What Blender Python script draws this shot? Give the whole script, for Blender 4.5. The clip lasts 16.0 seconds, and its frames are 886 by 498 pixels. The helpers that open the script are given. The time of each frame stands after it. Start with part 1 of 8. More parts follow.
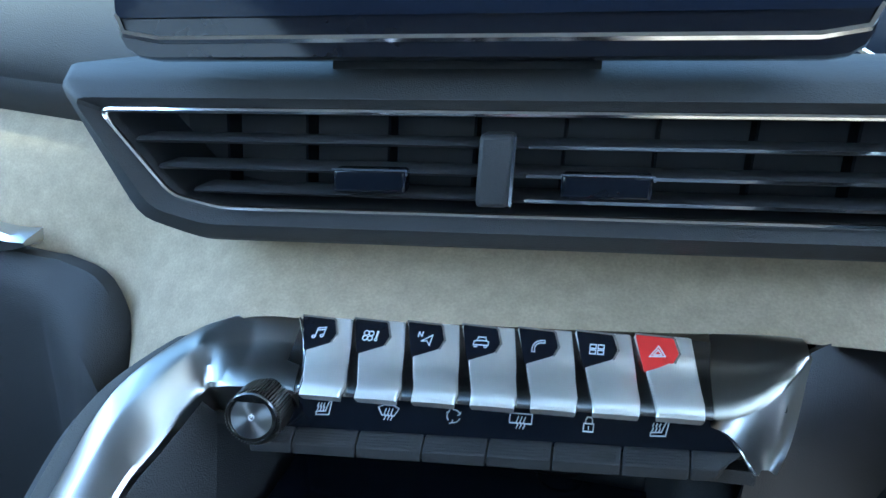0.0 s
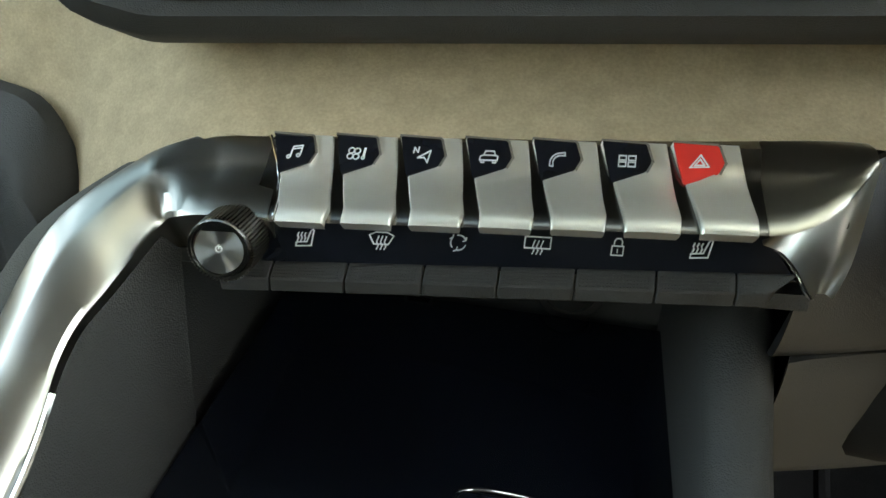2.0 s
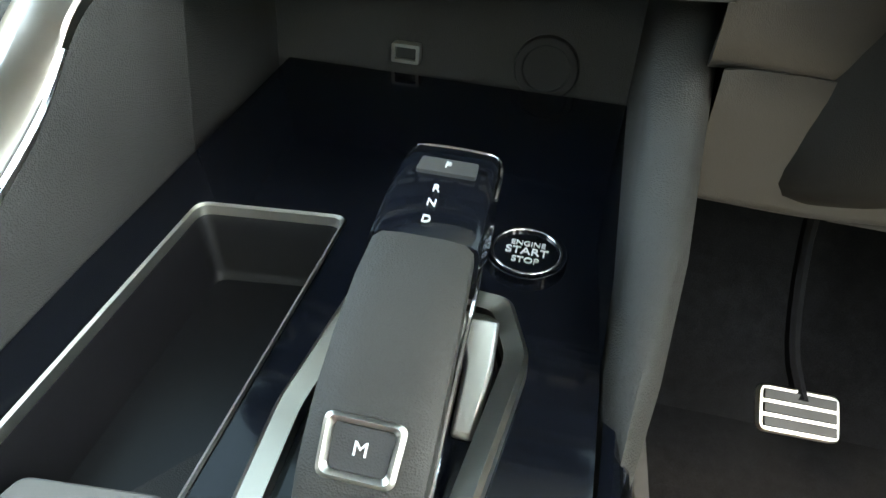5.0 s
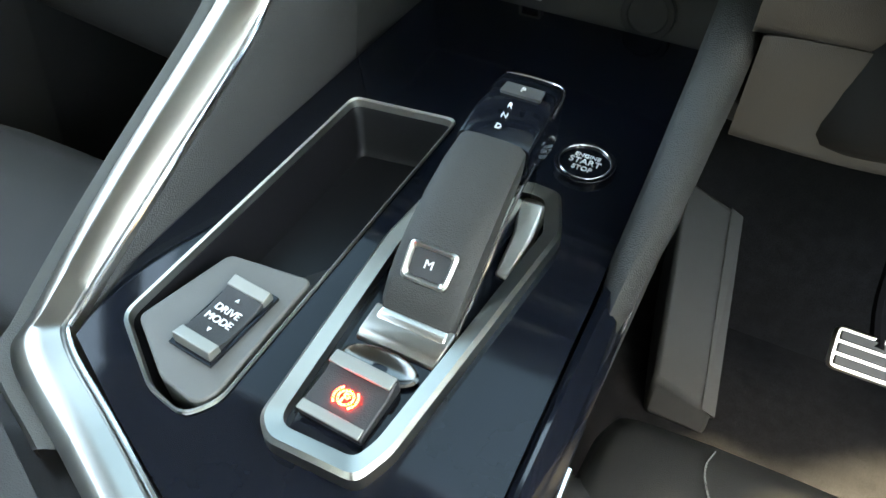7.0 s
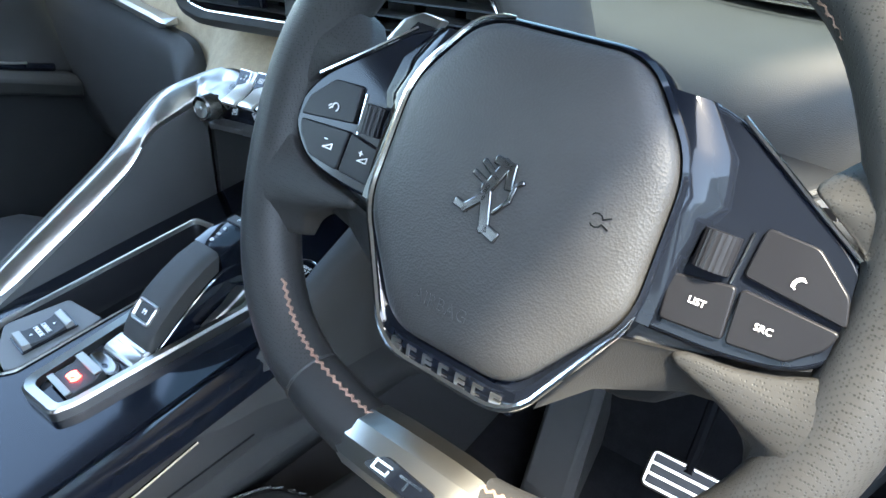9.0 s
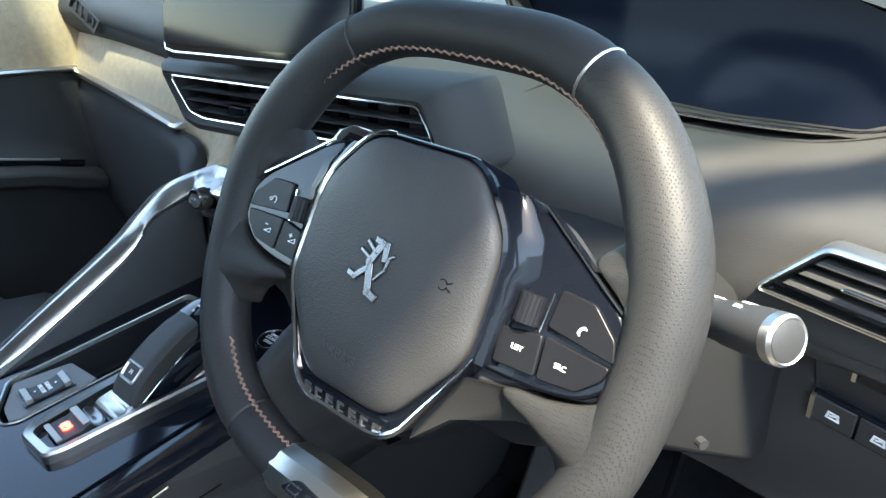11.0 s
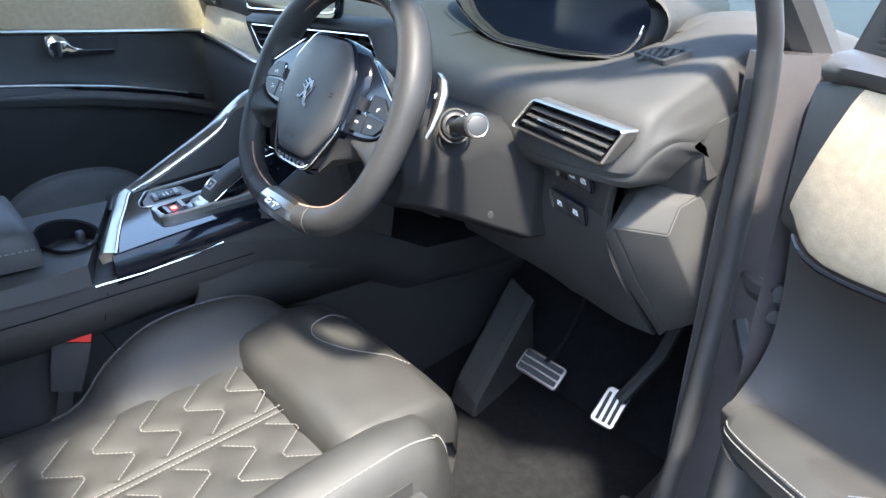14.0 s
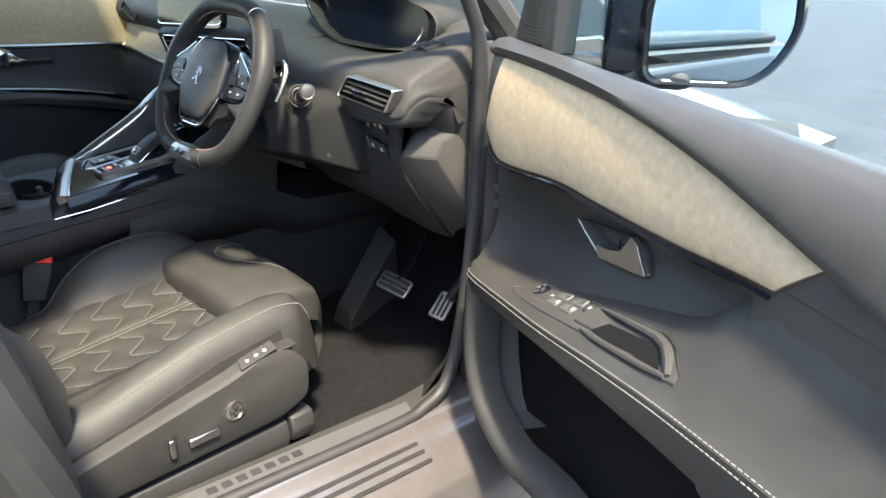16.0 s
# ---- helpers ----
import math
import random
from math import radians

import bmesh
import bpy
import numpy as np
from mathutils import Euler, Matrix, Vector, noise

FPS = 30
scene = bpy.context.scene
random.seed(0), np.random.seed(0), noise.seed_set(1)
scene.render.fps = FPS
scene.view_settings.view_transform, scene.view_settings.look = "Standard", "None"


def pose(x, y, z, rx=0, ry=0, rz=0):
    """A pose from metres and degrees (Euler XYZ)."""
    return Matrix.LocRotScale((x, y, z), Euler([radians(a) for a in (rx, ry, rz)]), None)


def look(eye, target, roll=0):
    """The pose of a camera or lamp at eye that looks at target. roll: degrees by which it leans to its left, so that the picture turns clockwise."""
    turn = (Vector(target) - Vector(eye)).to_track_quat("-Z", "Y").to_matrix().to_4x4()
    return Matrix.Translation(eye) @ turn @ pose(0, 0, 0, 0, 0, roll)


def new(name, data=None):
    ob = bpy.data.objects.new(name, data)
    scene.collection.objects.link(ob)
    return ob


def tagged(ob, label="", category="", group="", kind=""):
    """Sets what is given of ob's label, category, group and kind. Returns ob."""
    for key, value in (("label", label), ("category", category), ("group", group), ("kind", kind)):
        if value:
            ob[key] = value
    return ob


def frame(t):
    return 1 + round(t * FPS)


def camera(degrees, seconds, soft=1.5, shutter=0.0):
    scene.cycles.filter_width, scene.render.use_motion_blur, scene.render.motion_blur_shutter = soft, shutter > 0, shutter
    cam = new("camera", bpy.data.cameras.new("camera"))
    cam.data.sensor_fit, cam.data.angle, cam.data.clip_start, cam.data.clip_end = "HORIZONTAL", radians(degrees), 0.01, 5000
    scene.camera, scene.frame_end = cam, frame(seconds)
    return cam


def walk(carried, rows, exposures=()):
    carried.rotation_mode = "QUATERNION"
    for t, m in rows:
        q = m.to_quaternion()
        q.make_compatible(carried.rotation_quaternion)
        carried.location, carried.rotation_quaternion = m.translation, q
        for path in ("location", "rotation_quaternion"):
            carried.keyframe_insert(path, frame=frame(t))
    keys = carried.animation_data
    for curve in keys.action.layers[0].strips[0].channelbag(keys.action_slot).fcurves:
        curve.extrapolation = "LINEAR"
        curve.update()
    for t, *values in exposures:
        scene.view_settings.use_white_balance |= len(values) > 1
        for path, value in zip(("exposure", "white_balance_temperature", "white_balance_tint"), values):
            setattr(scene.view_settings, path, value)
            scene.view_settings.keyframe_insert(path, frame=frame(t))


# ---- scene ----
cam = camera(63.2, 16.0)
METRES, EYE, TILT, LEAN, TURN = 1.8, 1.15, -25.0, 0.0, 0.0
PATH = [
    (0, (0.0566, 0.025, 1.2031), (-0.3323, 1.895, 0.6093), 3.34),
    (0.5, (0.0075, 0.048, 1.2008), (-0.349, 1.899, 0.5328), 3.51),
    (1, (-0.0096, 0.057, 1.1694), (-0.3432, 1.878, 0.4126), 3.57),
    (1.5, (-0.0062, 0.06, 1.1522), (-0.3232, 1.841, 0.2988), 3.32),
    (2, (0.0433, 0.061, 1.1645), (-0.2492, 1.81, 0.2392), 3.07),
    (2.5, (0.0594, 0.057, 1.168), (-0.1909, 1.8, 0.2191), 3.15),
    (3, (0.0494, 0.047, 1.1683), (-0.1696, 1.797, 0.2264), 3.25),
    (3.5, (0.0441, 0.01, 1.1595), (-0.1736, 1.75, 0.1965), 3.33),
    (4, (0.0604, 0.007, 1.1399), (-0.1724, 1.727, 0.1464), 3.71),
    (4.5, (0.0747, 0.002, 1.1184), (-0.1861, 1.684, 0.0689), 4.17),
    (5, (0.0801, -0.007, 1.1012), (-0.2209, 1.648, 0.018), 4.65),
    (5.2, (0.0792, -0.004, 1.1052), (-0.2304, 1.617, -0.0246), 4.51),
    (7.3, (0.1718, -0.109, 1.1761), (-0.5212, 1.24, -0.1276), 4.02),
    (7.5, (0.2033, -0.123, 1.19), (-0.55, 1.213, -0.0925), 3.7),
    (8, (0.294, -0.154, 1.2088), (-0.6029, 1.211, 0.0534), 3.12),
    (8.5, (0.4036, -0.115, 1.252), (-0.6014, 1.219, 0.1524), 2.66),
    (9, (0.4845, -0.093, 1.2792), (-0.5587, 1.274, 0.258), 2.93),
    (9.2, (0.4936, -0.099, 1.2819), (-0.5639, 1.274, 0.2832), 2.75),
    (11.3, (0.6154, -0.118, 1.3307), (-0.5731, 1.278, 0.5327), 2.12),
    (11.5, (0.6348, -0.123, 1.341), (-0.5387, 1.272, 0.5174), 2.8),
    (12, (0.7317, -0.126, 1.3356), (-0.5129, 1.221, 0.5386), 2.58),
    (12.5, (0.8069, -0.149, 1.341), (-0.4772, 1.151, 0.5283), 2.73),
    (13, (0.882, -0.175, 1.3434), (-0.4611, 1.065, 0.5307), 2.6),
    (13.5, (0.9767, -0.227, 1.3331), (-0.4055, 0.969, 0.5208), 2.55),
    (14, (1.0946, -0.287, 1.3259), (-0.3035, 0.894, 0.5172), 2.37),
    (14.5, (1.2491, -0.335, 1.3396), (-0.1576, 0.843, 0.5422), 2.28),
    (15, (1.423, -0.387, 1.3625), (0.0304, 0.806, 0.5656), 2.16),
    (15.5, (1.5076, -0.445, 1.3766), (0.1442, 0.788, 0.5887), 1.92),
    (16, (1.5773, -0.488, 1.3671), (0.2837, 0.829, 0.5988), 1.64),
]
LIGHT = [(0.0, 4.6, 5800, 0), (0.6, 4.45, 6900, 0), (1.5, 4.15, 12500, -1), (2.5, 4.45, 9300, 0), (3.5, 4.65, 8400, 0), (4.4, 4.75, 8800, 0), (5.0, 5.2, 11000, 0), (7.5, 5.05, 8600, -1), (8.0, 5.2, 7400, -1), (9.0, 4.5, 6900, 3), (12.5, 3.8, 7100, 4), (13.5, 3.8, 6300, 6), (14.5, 3.8, 6900, 9), (16.0, 3.15, 7500, 6)]
walk(cam, [(t, look(eye, target, roll)) for t, eye, target, roll in PATH], LIGHT)

# world and sun
world = bpy.data.worlds.new("sky")
scene.world = world
world.use_nodes = True
wn = world.node_tree.nodes
sky = wn.new("ShaderNodeTexSky")
sky.sky_type, sky.sun_disc = "NISHITA", False
sky.sun_elevation, sky.sun_rotation = radians(63), radians(126)
world.node_tree.links.new(sky.outputs[0], wn["Background"].inputs[0])
wn["Background"].inputs[1].default_value = 0.15
sun = new("sun", bpy.data.lights.new("sun", "SUN"))
sun.data.energy, sun.data.angle, sun.data.color = 2.2, radians(5), (1.0, 0.92, 0.8)
sun.matrix_world = look((0.47, -0.30, 1.0), (0, 0, 0))


# materials
def mat(name, col, rough=0.5, metal=0.0, var=0.12, scale=40.0, bump=0.0, bscale=400.0, coat=0.0, spec=0.5, voronoi=False, speck=0.0):
    m = bpy.data.materials.new(name)
    m.use_nodes = True
    nt = m.node_tree
    n, l = nt.nodes, nt.links
    b = n["Principled BSDF"]
    b.inputs["Metallic"].default_value = metal
    b.inputs["Specular IOR Level"].default_value = spec
    b.inputs["Coat Weight"].default_value = coat
    tc = n.new("ShaderNodeTexCoord")
    big = n.new("ShaderNodeTexNoise")
    big.inputs["Scale"].default_value, big.inputs["Detail"].default_value = scale, 5
    l.new(tc.outputs["Object"], big.inputs["Vector"])
    ramp = n.new("ShaderNodeMapRange")
    ramp.inputs["From Min"].default_value, ramp.inputs["From Max"].default_value = 0.3, 0.7
    ramp.inputs["To Min"].default_value, ramp.inputs["To Max"].default_value = 1 - var, 1 + var
    l.new(big.outputs["Fac"], ramp.inputs["Value"])
    fac = ramp.outputs[0]
    if speck:
        fine = n.new("ShaderNodeTexNoise")
        fine.inputs["Scale"].default_value, fine.inputs["Detail"].default_value = bscale * 0.6, 3
        l.new(tc.outputs["Object"], fine.inputs["Vector"])
        r2 = n.new("ShaderNodeMapRange")
        r2.inputs["From Min"].default_value, r2.inputs["From Max"].default_value = 0.3, 0.7
        r2.inputs["To Min"].default_value, r2.inputs["To Max"].default_value = 1 - speck, 1 + speck
        l.new(fine.outputs["Fac"], r2.inputs["Value"])
        mul = n.new("ShaderNodeMath")
        mul.operation = "MULTIPLY"
        l.new(fac, mul.inputs[0])
        l.new(r2.outputs[0], mul.inputs[1])
        fac = mul.outputs[0]
    mix = n.new("ShaderNodeVectorMath")
    mix.operation = "SCALE"
    mix.inputs[0].default_value = col
    l.new(fac, mix.inputs["Scale"])
    l.new(mix.outputs[0], b.inputs["Base Color"])
    rr = n.new("ShaderNodeMapRange")
    rr.inputs["To Min"].default_value, rr.inputs["To Max"].default_value = max(0.02, rough * 0.85), min(1, rough * 1.15)
    l.new(big.outputs["Fac"], rr.inputs["Value"])
    l.new(rr.outputs[0], b.inputs["Roughness"])
    if bump:
        t = n.new("ShaderNodeTexVoronoi" if voronoi else "ShaderNodeTexNoise")
        t.inputs["Scale"].default_value = bscale
        l.new(tc.outputs["Object"], t.inputs["Vector"])
        bp = n.new("ShaderNodeBump")
        bp.inputs["Strength"].default_value, bp.inputs["Distance"].default_value = bump, 0.001
        l.new(t.outputs[0], bp.inputs["Height"])
        l.new(bp.outputs[0], b.inputs["Normal"])
    return m


def glow(name, col, power):
    m = bpy.data.materials.new(name)
    m.use_nodes = True
    b = m.node_tree.nodes["Principled BSDF"]
    b.inputs["Base Color"].default_value = (*col, 1)
    b.inputs["Emission Color"].default_value = (*col, 1)
    b.inputs["Emission Strength"].default_value = power
    return m


def perforated(name, col, rough, scale):
    """Leather with rows of fine punched holes."""
    m = mat(name, col, rough, spec=0.24, var=0.1, scale=25)
    nt = m.node_tree
    n, l = nt.nodes, nt.links
    b = n["Principled BSDF"]
    tc = n.new("ShaderNodeTexCoord")
    v = n.new("ShaderNodeTexVoronoi")
    v.inputs["Scale"].default_value, v.inputs["Randomness"].default_value = scale, 0.3
    l.new(tc.outputs["Object"], v.inputs["Vector"])
    hole = n.new("ShaderNodeMapRange")
    hole.inputs["From Min"].default_value, hole.inputs["From Max"].default_value = 0.22, 0.36
    l.new(v.outputs["Distance"], hole.inputs["Value"])
    sc = n.new("ShaderNodeVectorMath")
    sc.operation = "SCALE"
    l.new(b.inputs["Base Color"].links[0].from_socket, sc.inputs[0])
    dim = n.new("ShaderNodeMapRange")
    dim.inputs["To Min"].default_value = 0.45
    l.new(hole.outputs[0], dim.inputs["Value"])
    l.new(dim.outputs[0], sc.inputs["Scale"])
    l.new(sc.outputs[0], b.inputs["Base Color"])
    bp = n.new("ShaderNodeBump")
    bp.inputs["Strength"].default_value, bp.inputs["Distance"].default_value = 0.3, 0.0005
    l.new(hole.outputs[0], bp.inputs["Height"])
    l.new(bp.outputs[0], b.inputs["Normal"])
    return m


PLASTIC = mat("grained dash plastic", (0.037, 0.0362, 0.035), 0.66, spec=0.28, bump=0.22, bscale=1500, voronoi=True, scale=12)
DARK = mat("dark hard plastic", (0.027, 0.0272, 0.028), 0.5, spec=0.4, bump=0.18, bscale=1600, voronoi=True, scale=15)
LEATHER = mat("black leather", (0.032, 0.0315, 0.030), 0.53, spec=0.34, bump=0.22, bscale=1500, voronoi=True, scale=20)
RIMLEATHER = mat("wheel leather", (0.020, 0.0196, 0.0195), 0.54, spec=0.22, bump=0.12, bscale=1400, voronoi=True, scale=25)
SUEDE = mat("mottled suede", (0.405, 0.315, 0.21), 0.95, bump=0.18, bscale=1300, scale=95, var=0.10, speck=0.11, spec=0.2)
SATIN = mat("satin metal", (0.58, 0.56, 0.52), 0.33, 1.0, var=0.05, scale=30)
CHROME = mat("bright chrome", (0.8, 0.8, 0.8), 0.1, 1.0, var=0.03)
GLOSS = mat("piano black", (0.005, 0.0064, 0.0100), 0.07, spec=0.25, var=0.05)
BAYPLASTIC = mat("grained bay plastic", (0.040, 0.040, 0.0395), 0.6, spec=0.35, bump=0.3, bscale=1300, voronoi=True, scale=15)
CARPET = mat("black carpet", (0.0095, 0.0095, 0.0105), 1.0, bump=1.0, bscale=1200, scale=60, var=0.3, speck=0.4, spec=0.1)
# paler than PLASTIC: sunlight on the flank is put into this colour
FLANK = mat("flank plastic lightened for sun", (0.075, 0.074, 0.068), 0.68, spec=0.25, bump=0.22, bscale=1500, voronoi=True, scale=12)
# blacker than DARK: shade around the column is put into this colour
SHROUD = mat("column plastic darkened for shade", (0.011, 0.0113, 0.012), 0.72, spec=0.14, bump=0.18, bscale=1600, voronoi=True, scale=15)
RUBBER = mat("black rubber", (0.018, 0.018, 0.019), 0.6, var=0.15)
PAINT = mat("dark grey car paint", (0.105, 0.096, 0.097), 0.34, 0.4, coat=1.0, var=0.05)
SCREEN = mat("dark glass screen", (0.007, 0.010, 0.018), 0.1, spec=0.12, var=0.03)
WHITE = mat("white print", (0.75, 0.75, 0.75), 0.5, var=0.04)
RED = mat("red plastic", (0.75, 0.035, 0.03), 0.35, var=0.06)
TRIMMETAL = mat("dark satin trim metal", (0.36, 0.345, 0.315), 0.3, 1.0, var=0.06, scale=30)
STITCH = mat("copper thread", (0.20, 0.12, 0.088), 0.8, var=0.2, scale=300)
GREYSTITCH = mat("grey thread", (0.15, 0.147, 0.138), 0.8, var=0.2, scale=300)
CREAM = mat("satin key metal", (0.78, 0.75, 0.68), 0.42, 0.8, var=0.05)
ASPHALT = mat("grey asphalt", (0.05, 0.0535, 0.058), 0.9, bump=0.6, bscale=60, scale=1.5, var=0.2, speck=0.3)
WALLWHITE = mat("white render", (0.75, 0.75, 0.72), 0.8, scale=1.5, var=0.06)
DOORSKIN = mat("door soft plastic", (0.034, 0.0325, 0.031), 0.5, bump=0.2, bscale=1500, voronoi=True, scale=14)
HEADLINE = mat("pale headlining for bounced fill", (0.32, 0.315, 0.30), 0.95, bump=0.4, bscale=900, scale=30)
PERF = perforated("perforated wheel leather", (0.022, 0.0216, 0.0213), 0.5, 700)
COVERGRAIN = mat("grained cover leather", (0.034, 0.033, 0.0325), 0.5, spec=0.36, bump=0.2, bscale=900, voronoi=True, scale=25)
EMBLEM = mat("emblem chrome", (0.15, 0.15, 0.155), 0.16, 1.0, var=0.04)
SOFTGLOSS = mat("dark button gloss", (0.008, 0.008, 0.0095), 0.34, spec=0.2, var=0.05)
# near-black; in uncut hollows it puts the shade of depth into the colour
VOID = mat("near-black of plastic and shaded holes", (0.006, 0.006, 0.007), 0.9, spec=0.1)
GUNMETAL = mat("dark chrome", (0.16, 0.155, 0.15), 0.22, 1.0, var=0.05)
BOLSTERSIDE = mat("matt bolster side cloth", (0.03, 0.029, 0.028), 0.85, bump=0.4, bscale=1300, scale=50, var=0.2, speck=0.3, spec=0.2)
# lighter than PLASTIC: grazing sun on the switch plate is in the colour
TRIMGREY = mat("switch plate plastic lightened for sun", (0.10, 0.097, 0.09), 0.5, var=0.08, bump=0.08, bscale=1500, scale=30)
GRIPMETAL = mat("dull grip metal", (0.30, 0.29, 0.26), 0.45, 0.7, var=0.06, scale=60)
GREYBTN = mat("grey button plastic", (0.06, 0.06, 0.06), 0.5, var=0.05)
MIRROR = mat("mirror glass", (0.9, 0.92, 0.92), 0.02, 1.0, var=0.0)
BRUSHDISC = mat("brushed disc metal", (0.34, 0.335, 0.32), 0.32, 1.0, var=0.03)
BRUSHDISC.node_tree.nodes["Principled BSDF"].inputs["Anisotropic"].default_value = 0.95
spin = BRUSHDISC.node_tree.nodes.new("ShaderNodeTangent")
spin.direction_type, spin.axis = "RADIAL", "Y"
BRUSHDISC.node_tree.links.new(spin.outputs[0], BRUSHDISC.node_tree.nodes["Principled BSDF"].inputs["Tangent"])
YELLOW = mat("yellow print", (0.72, 0.62, 0.08), 0.5, var=0.05)
PALERED = mat("pale red print", (0.65, 0.22, 0.16), 0.5, var=0.05)
REDGLOW = glow("red lamp", (1.0, 0.04, 0.03), 2.5)


def tinted(name, col, gloss):
    m = bpy.data.materials.new(name)
    m.use_nodes = True
    nt = m.node_tree
    n, l = nt.nodes, nt.links
    n.remove(n["Principled BSDF"])
    tr, gl, mx = n.new("ShaderNodeBsdfTransparent"), n.new("ShaderNodeBsdfGlossy"), n.new("ShaderNodeMixShader")
    tr.inputs["Color"].default_value = (*col, 1)
    gl.inputs["Roughness"].default_value = gloss
    mx.inputs[0].default_value = 0.04
    l.new(tr.outputs[0], mx.inputs[1])
    l.new(gl.outputs[0], mx.inputs[2])
    l.new(mx.outputs[0], n["Material Output"].inputs["Surface"])
    return m


WINDOWGLASS = tinted("bluish door glass", (0.86, 0.94, 0.98), 0.01)
SCREENGLASS = tinted("tinted windscreen glass", (0.56, 0.62, 0.62), 0.02)


# mesh helpers
def part(name, bm, material, parent=None, label="", bevel=0.0, sharp=35, seg=2):
    bmesh.ops.recalc_face_normals(bm, faces=bm.faces)
    me = bpy.data.meshes.new(name)
    bm.to_mesh(me)
    bm.free()
    for p in me.polygons:
        p.use_smooth = True
    me.set_sharp_from_angle(angle=radians(sharp))
    me.materials.append(material)
    ob = new(name, me)
    if parent:
        ob.parent = parent
    if label:
        ob["label"] = label
    if bevel:
        b = ob.modifiers.new("edge", "BEVEL")
        b.width, b.segments, b.limit_method, b.angle_limit = bevel, seg, "ANGLE", radians(30)
    return ob


def thing(name, label, category, at=(0, 0, 0), group="", kind=""):
    ob = new(name)
    ob.empty_display_size = 0.05
    ob.location = at
    tagged(ob, label, category, group, kind)
    return ob


def under(parent, *obs):
    """Parts are built in world places; this keeps them there under a thing that stands elsewhere."""
    inv = parent.matrix_basis.inverted()
    for o in obs:
        o.parent = parent
        o.matrix_parent_inverse = inv


def box(bm, c, s, m=None):
    r = bmesh.ops.create_cube(bm, size=1.0, matrix=(m or Matrix()) @ Matrix.Translation(c) @ Matrix.Diagonal((*s, 1)))
    return r["verts"]


def plate(bm, pts, depth, m=None, z=0.0):
    """A polygon in the local xy plane, from z down by depth."""
    m = m or Matrix()
    a = [bm.verts.new(m @ Vector((x, y, z))) for x, y in pts]
    b = [bm.verts.new(m @ Vector((x, y, z - depth))) for x, y in pts]
    bm.faces.new(a)
    bm.faces.new(b[::-1])
    n = len(pts)
    for i in range(n):
        bm.faces.new((a[i], b[i], b[(i + 1) % n], a[(i + 1) % n]))


def loft(bm, secs, ring=True, caps=True, loop=False):
    rows = [[bm.verts.new(p) for p in s] for s in secs]
    k = len(secs[0])
    pairs = list(zip(rows, rows[1:])) + ([(rows[-1], rows[0])] if loop else [])
    for a, b in pairs:
        for i in range(k if ring else k - 1):
            bm.faces.new((a[i], a[(i + 1) % k], b[(i + 1) % k], b[i]))
    if caps and ring and not loop:
        bm.faces.new(rows[0][::-1])
        bm.faces.new(rows[-1])


def spline(pts, n, closed=False):
    """n points along a smooth curve through pts."""
    pts = [Vector(p) for p in pts]
    k = len(pts)
    out = []
    spans = k if closed else k - 1
    for j in range(n):
        s = j / (n if closed else n - 1) * spans
        i = min(int(s), spans - 1)
        f = s - i
        if closed:
            p0, p1, p2, p3 = pts[(i - 1) % k], pts[i % k], pts[(i + 1) % k], pts[(i + 2) % k]
        else:
            p1, p2 = pts[i], pts[i + 1]
            p0 = pts[i - 1] if i else p1 * 2 - p2
            p3 = pts[i + 2] if i + 2 < k else p2 * 2 - p1
        out.append(0.5 * (2 * p1 + (p2 - p0) * f + (2 * p0 - 5 * p1 + 4 * p2 - p3) * f * f + (3 * p1 - p0 - 3 * p2 + p3) * f ** 3))
    return out


def tube(bm, pts, radius, sides=10, closed=False, squash=1.0, up=(0, 0, 1)):
    """A round bar along pts; radius is a number or one for each point."""
    pts = [Vector(p) for p in pts]
    secs = []
    for i, p in enumerate(pts):
        a = pts[i - 1] if i or closed else p
        b = pts[(i + 1) % len(pts)] if i + 1 < len(pts) or closed else p
        d = (b - a).normalized()
        s = d.cross(Vector(up)).normalized()
        u = s.cross(d)
        r = radius[i] if isinstance(radius, (list, tuple)) else radius
        secs.append([p + s * (r * math.cos(w)) + u * (r * squash * math.sin(w)) for w in [2 * math.pi * k / sides for k in range(sides)]])
    loft(bm, secs, loop=closed)


def sheet(bm, rows, thick=0.0, way=None):
    """A grid of points as a surface; with thick it gets a back, set off by thick along way."""
    rows = [[Vector(p) for p in r] for r in rows]
    if not thick:
        loft(bm, rows, ring=False)
        return
    w = Vector(way) * thick
    loft(bm, [[*r, *[p + w for p in r[::-1]]] for r in rows])


def rounded(pts, r, n=4):
    """A polygon with its corners rounded by r."""
    out = []
    k = len(pts)
    for i in range(k):
        p, a, b = Vector(pts[i]), Vector(pts[i - 1]), Vector(pts[(i + 1) % k])
        ra = min(r, (a - p).length * 0.45)
        rb = min(r, (b - p).length * 0.45)
        s, e = p + (a - p).normalized() * ra, p + (b - p).normalized() * rb
        for j in range(n + 1):
            f = j / n
            out.append(tuple(s * (1 - f) ** 2 + p * (2 * f * (1 - f)) + e * f * f))
    return out


def ringed(outer, inner, bm, z0, z1, m=None):
    """A frame between two outlines of equal count, from z0 to z1."""
    m = m or Matrix()
    secs = []
    for (ox, oy), (ix, iy) in zip(outer, inner):
        secs.append([m @ Vector((ox, oy, z0)), m @ Vector((ox, oy, z1)), m @ Vector((ix, iy, z1)), m @ Vector((ix, iy, z0))])
    loft(bm, secs, loop=True)


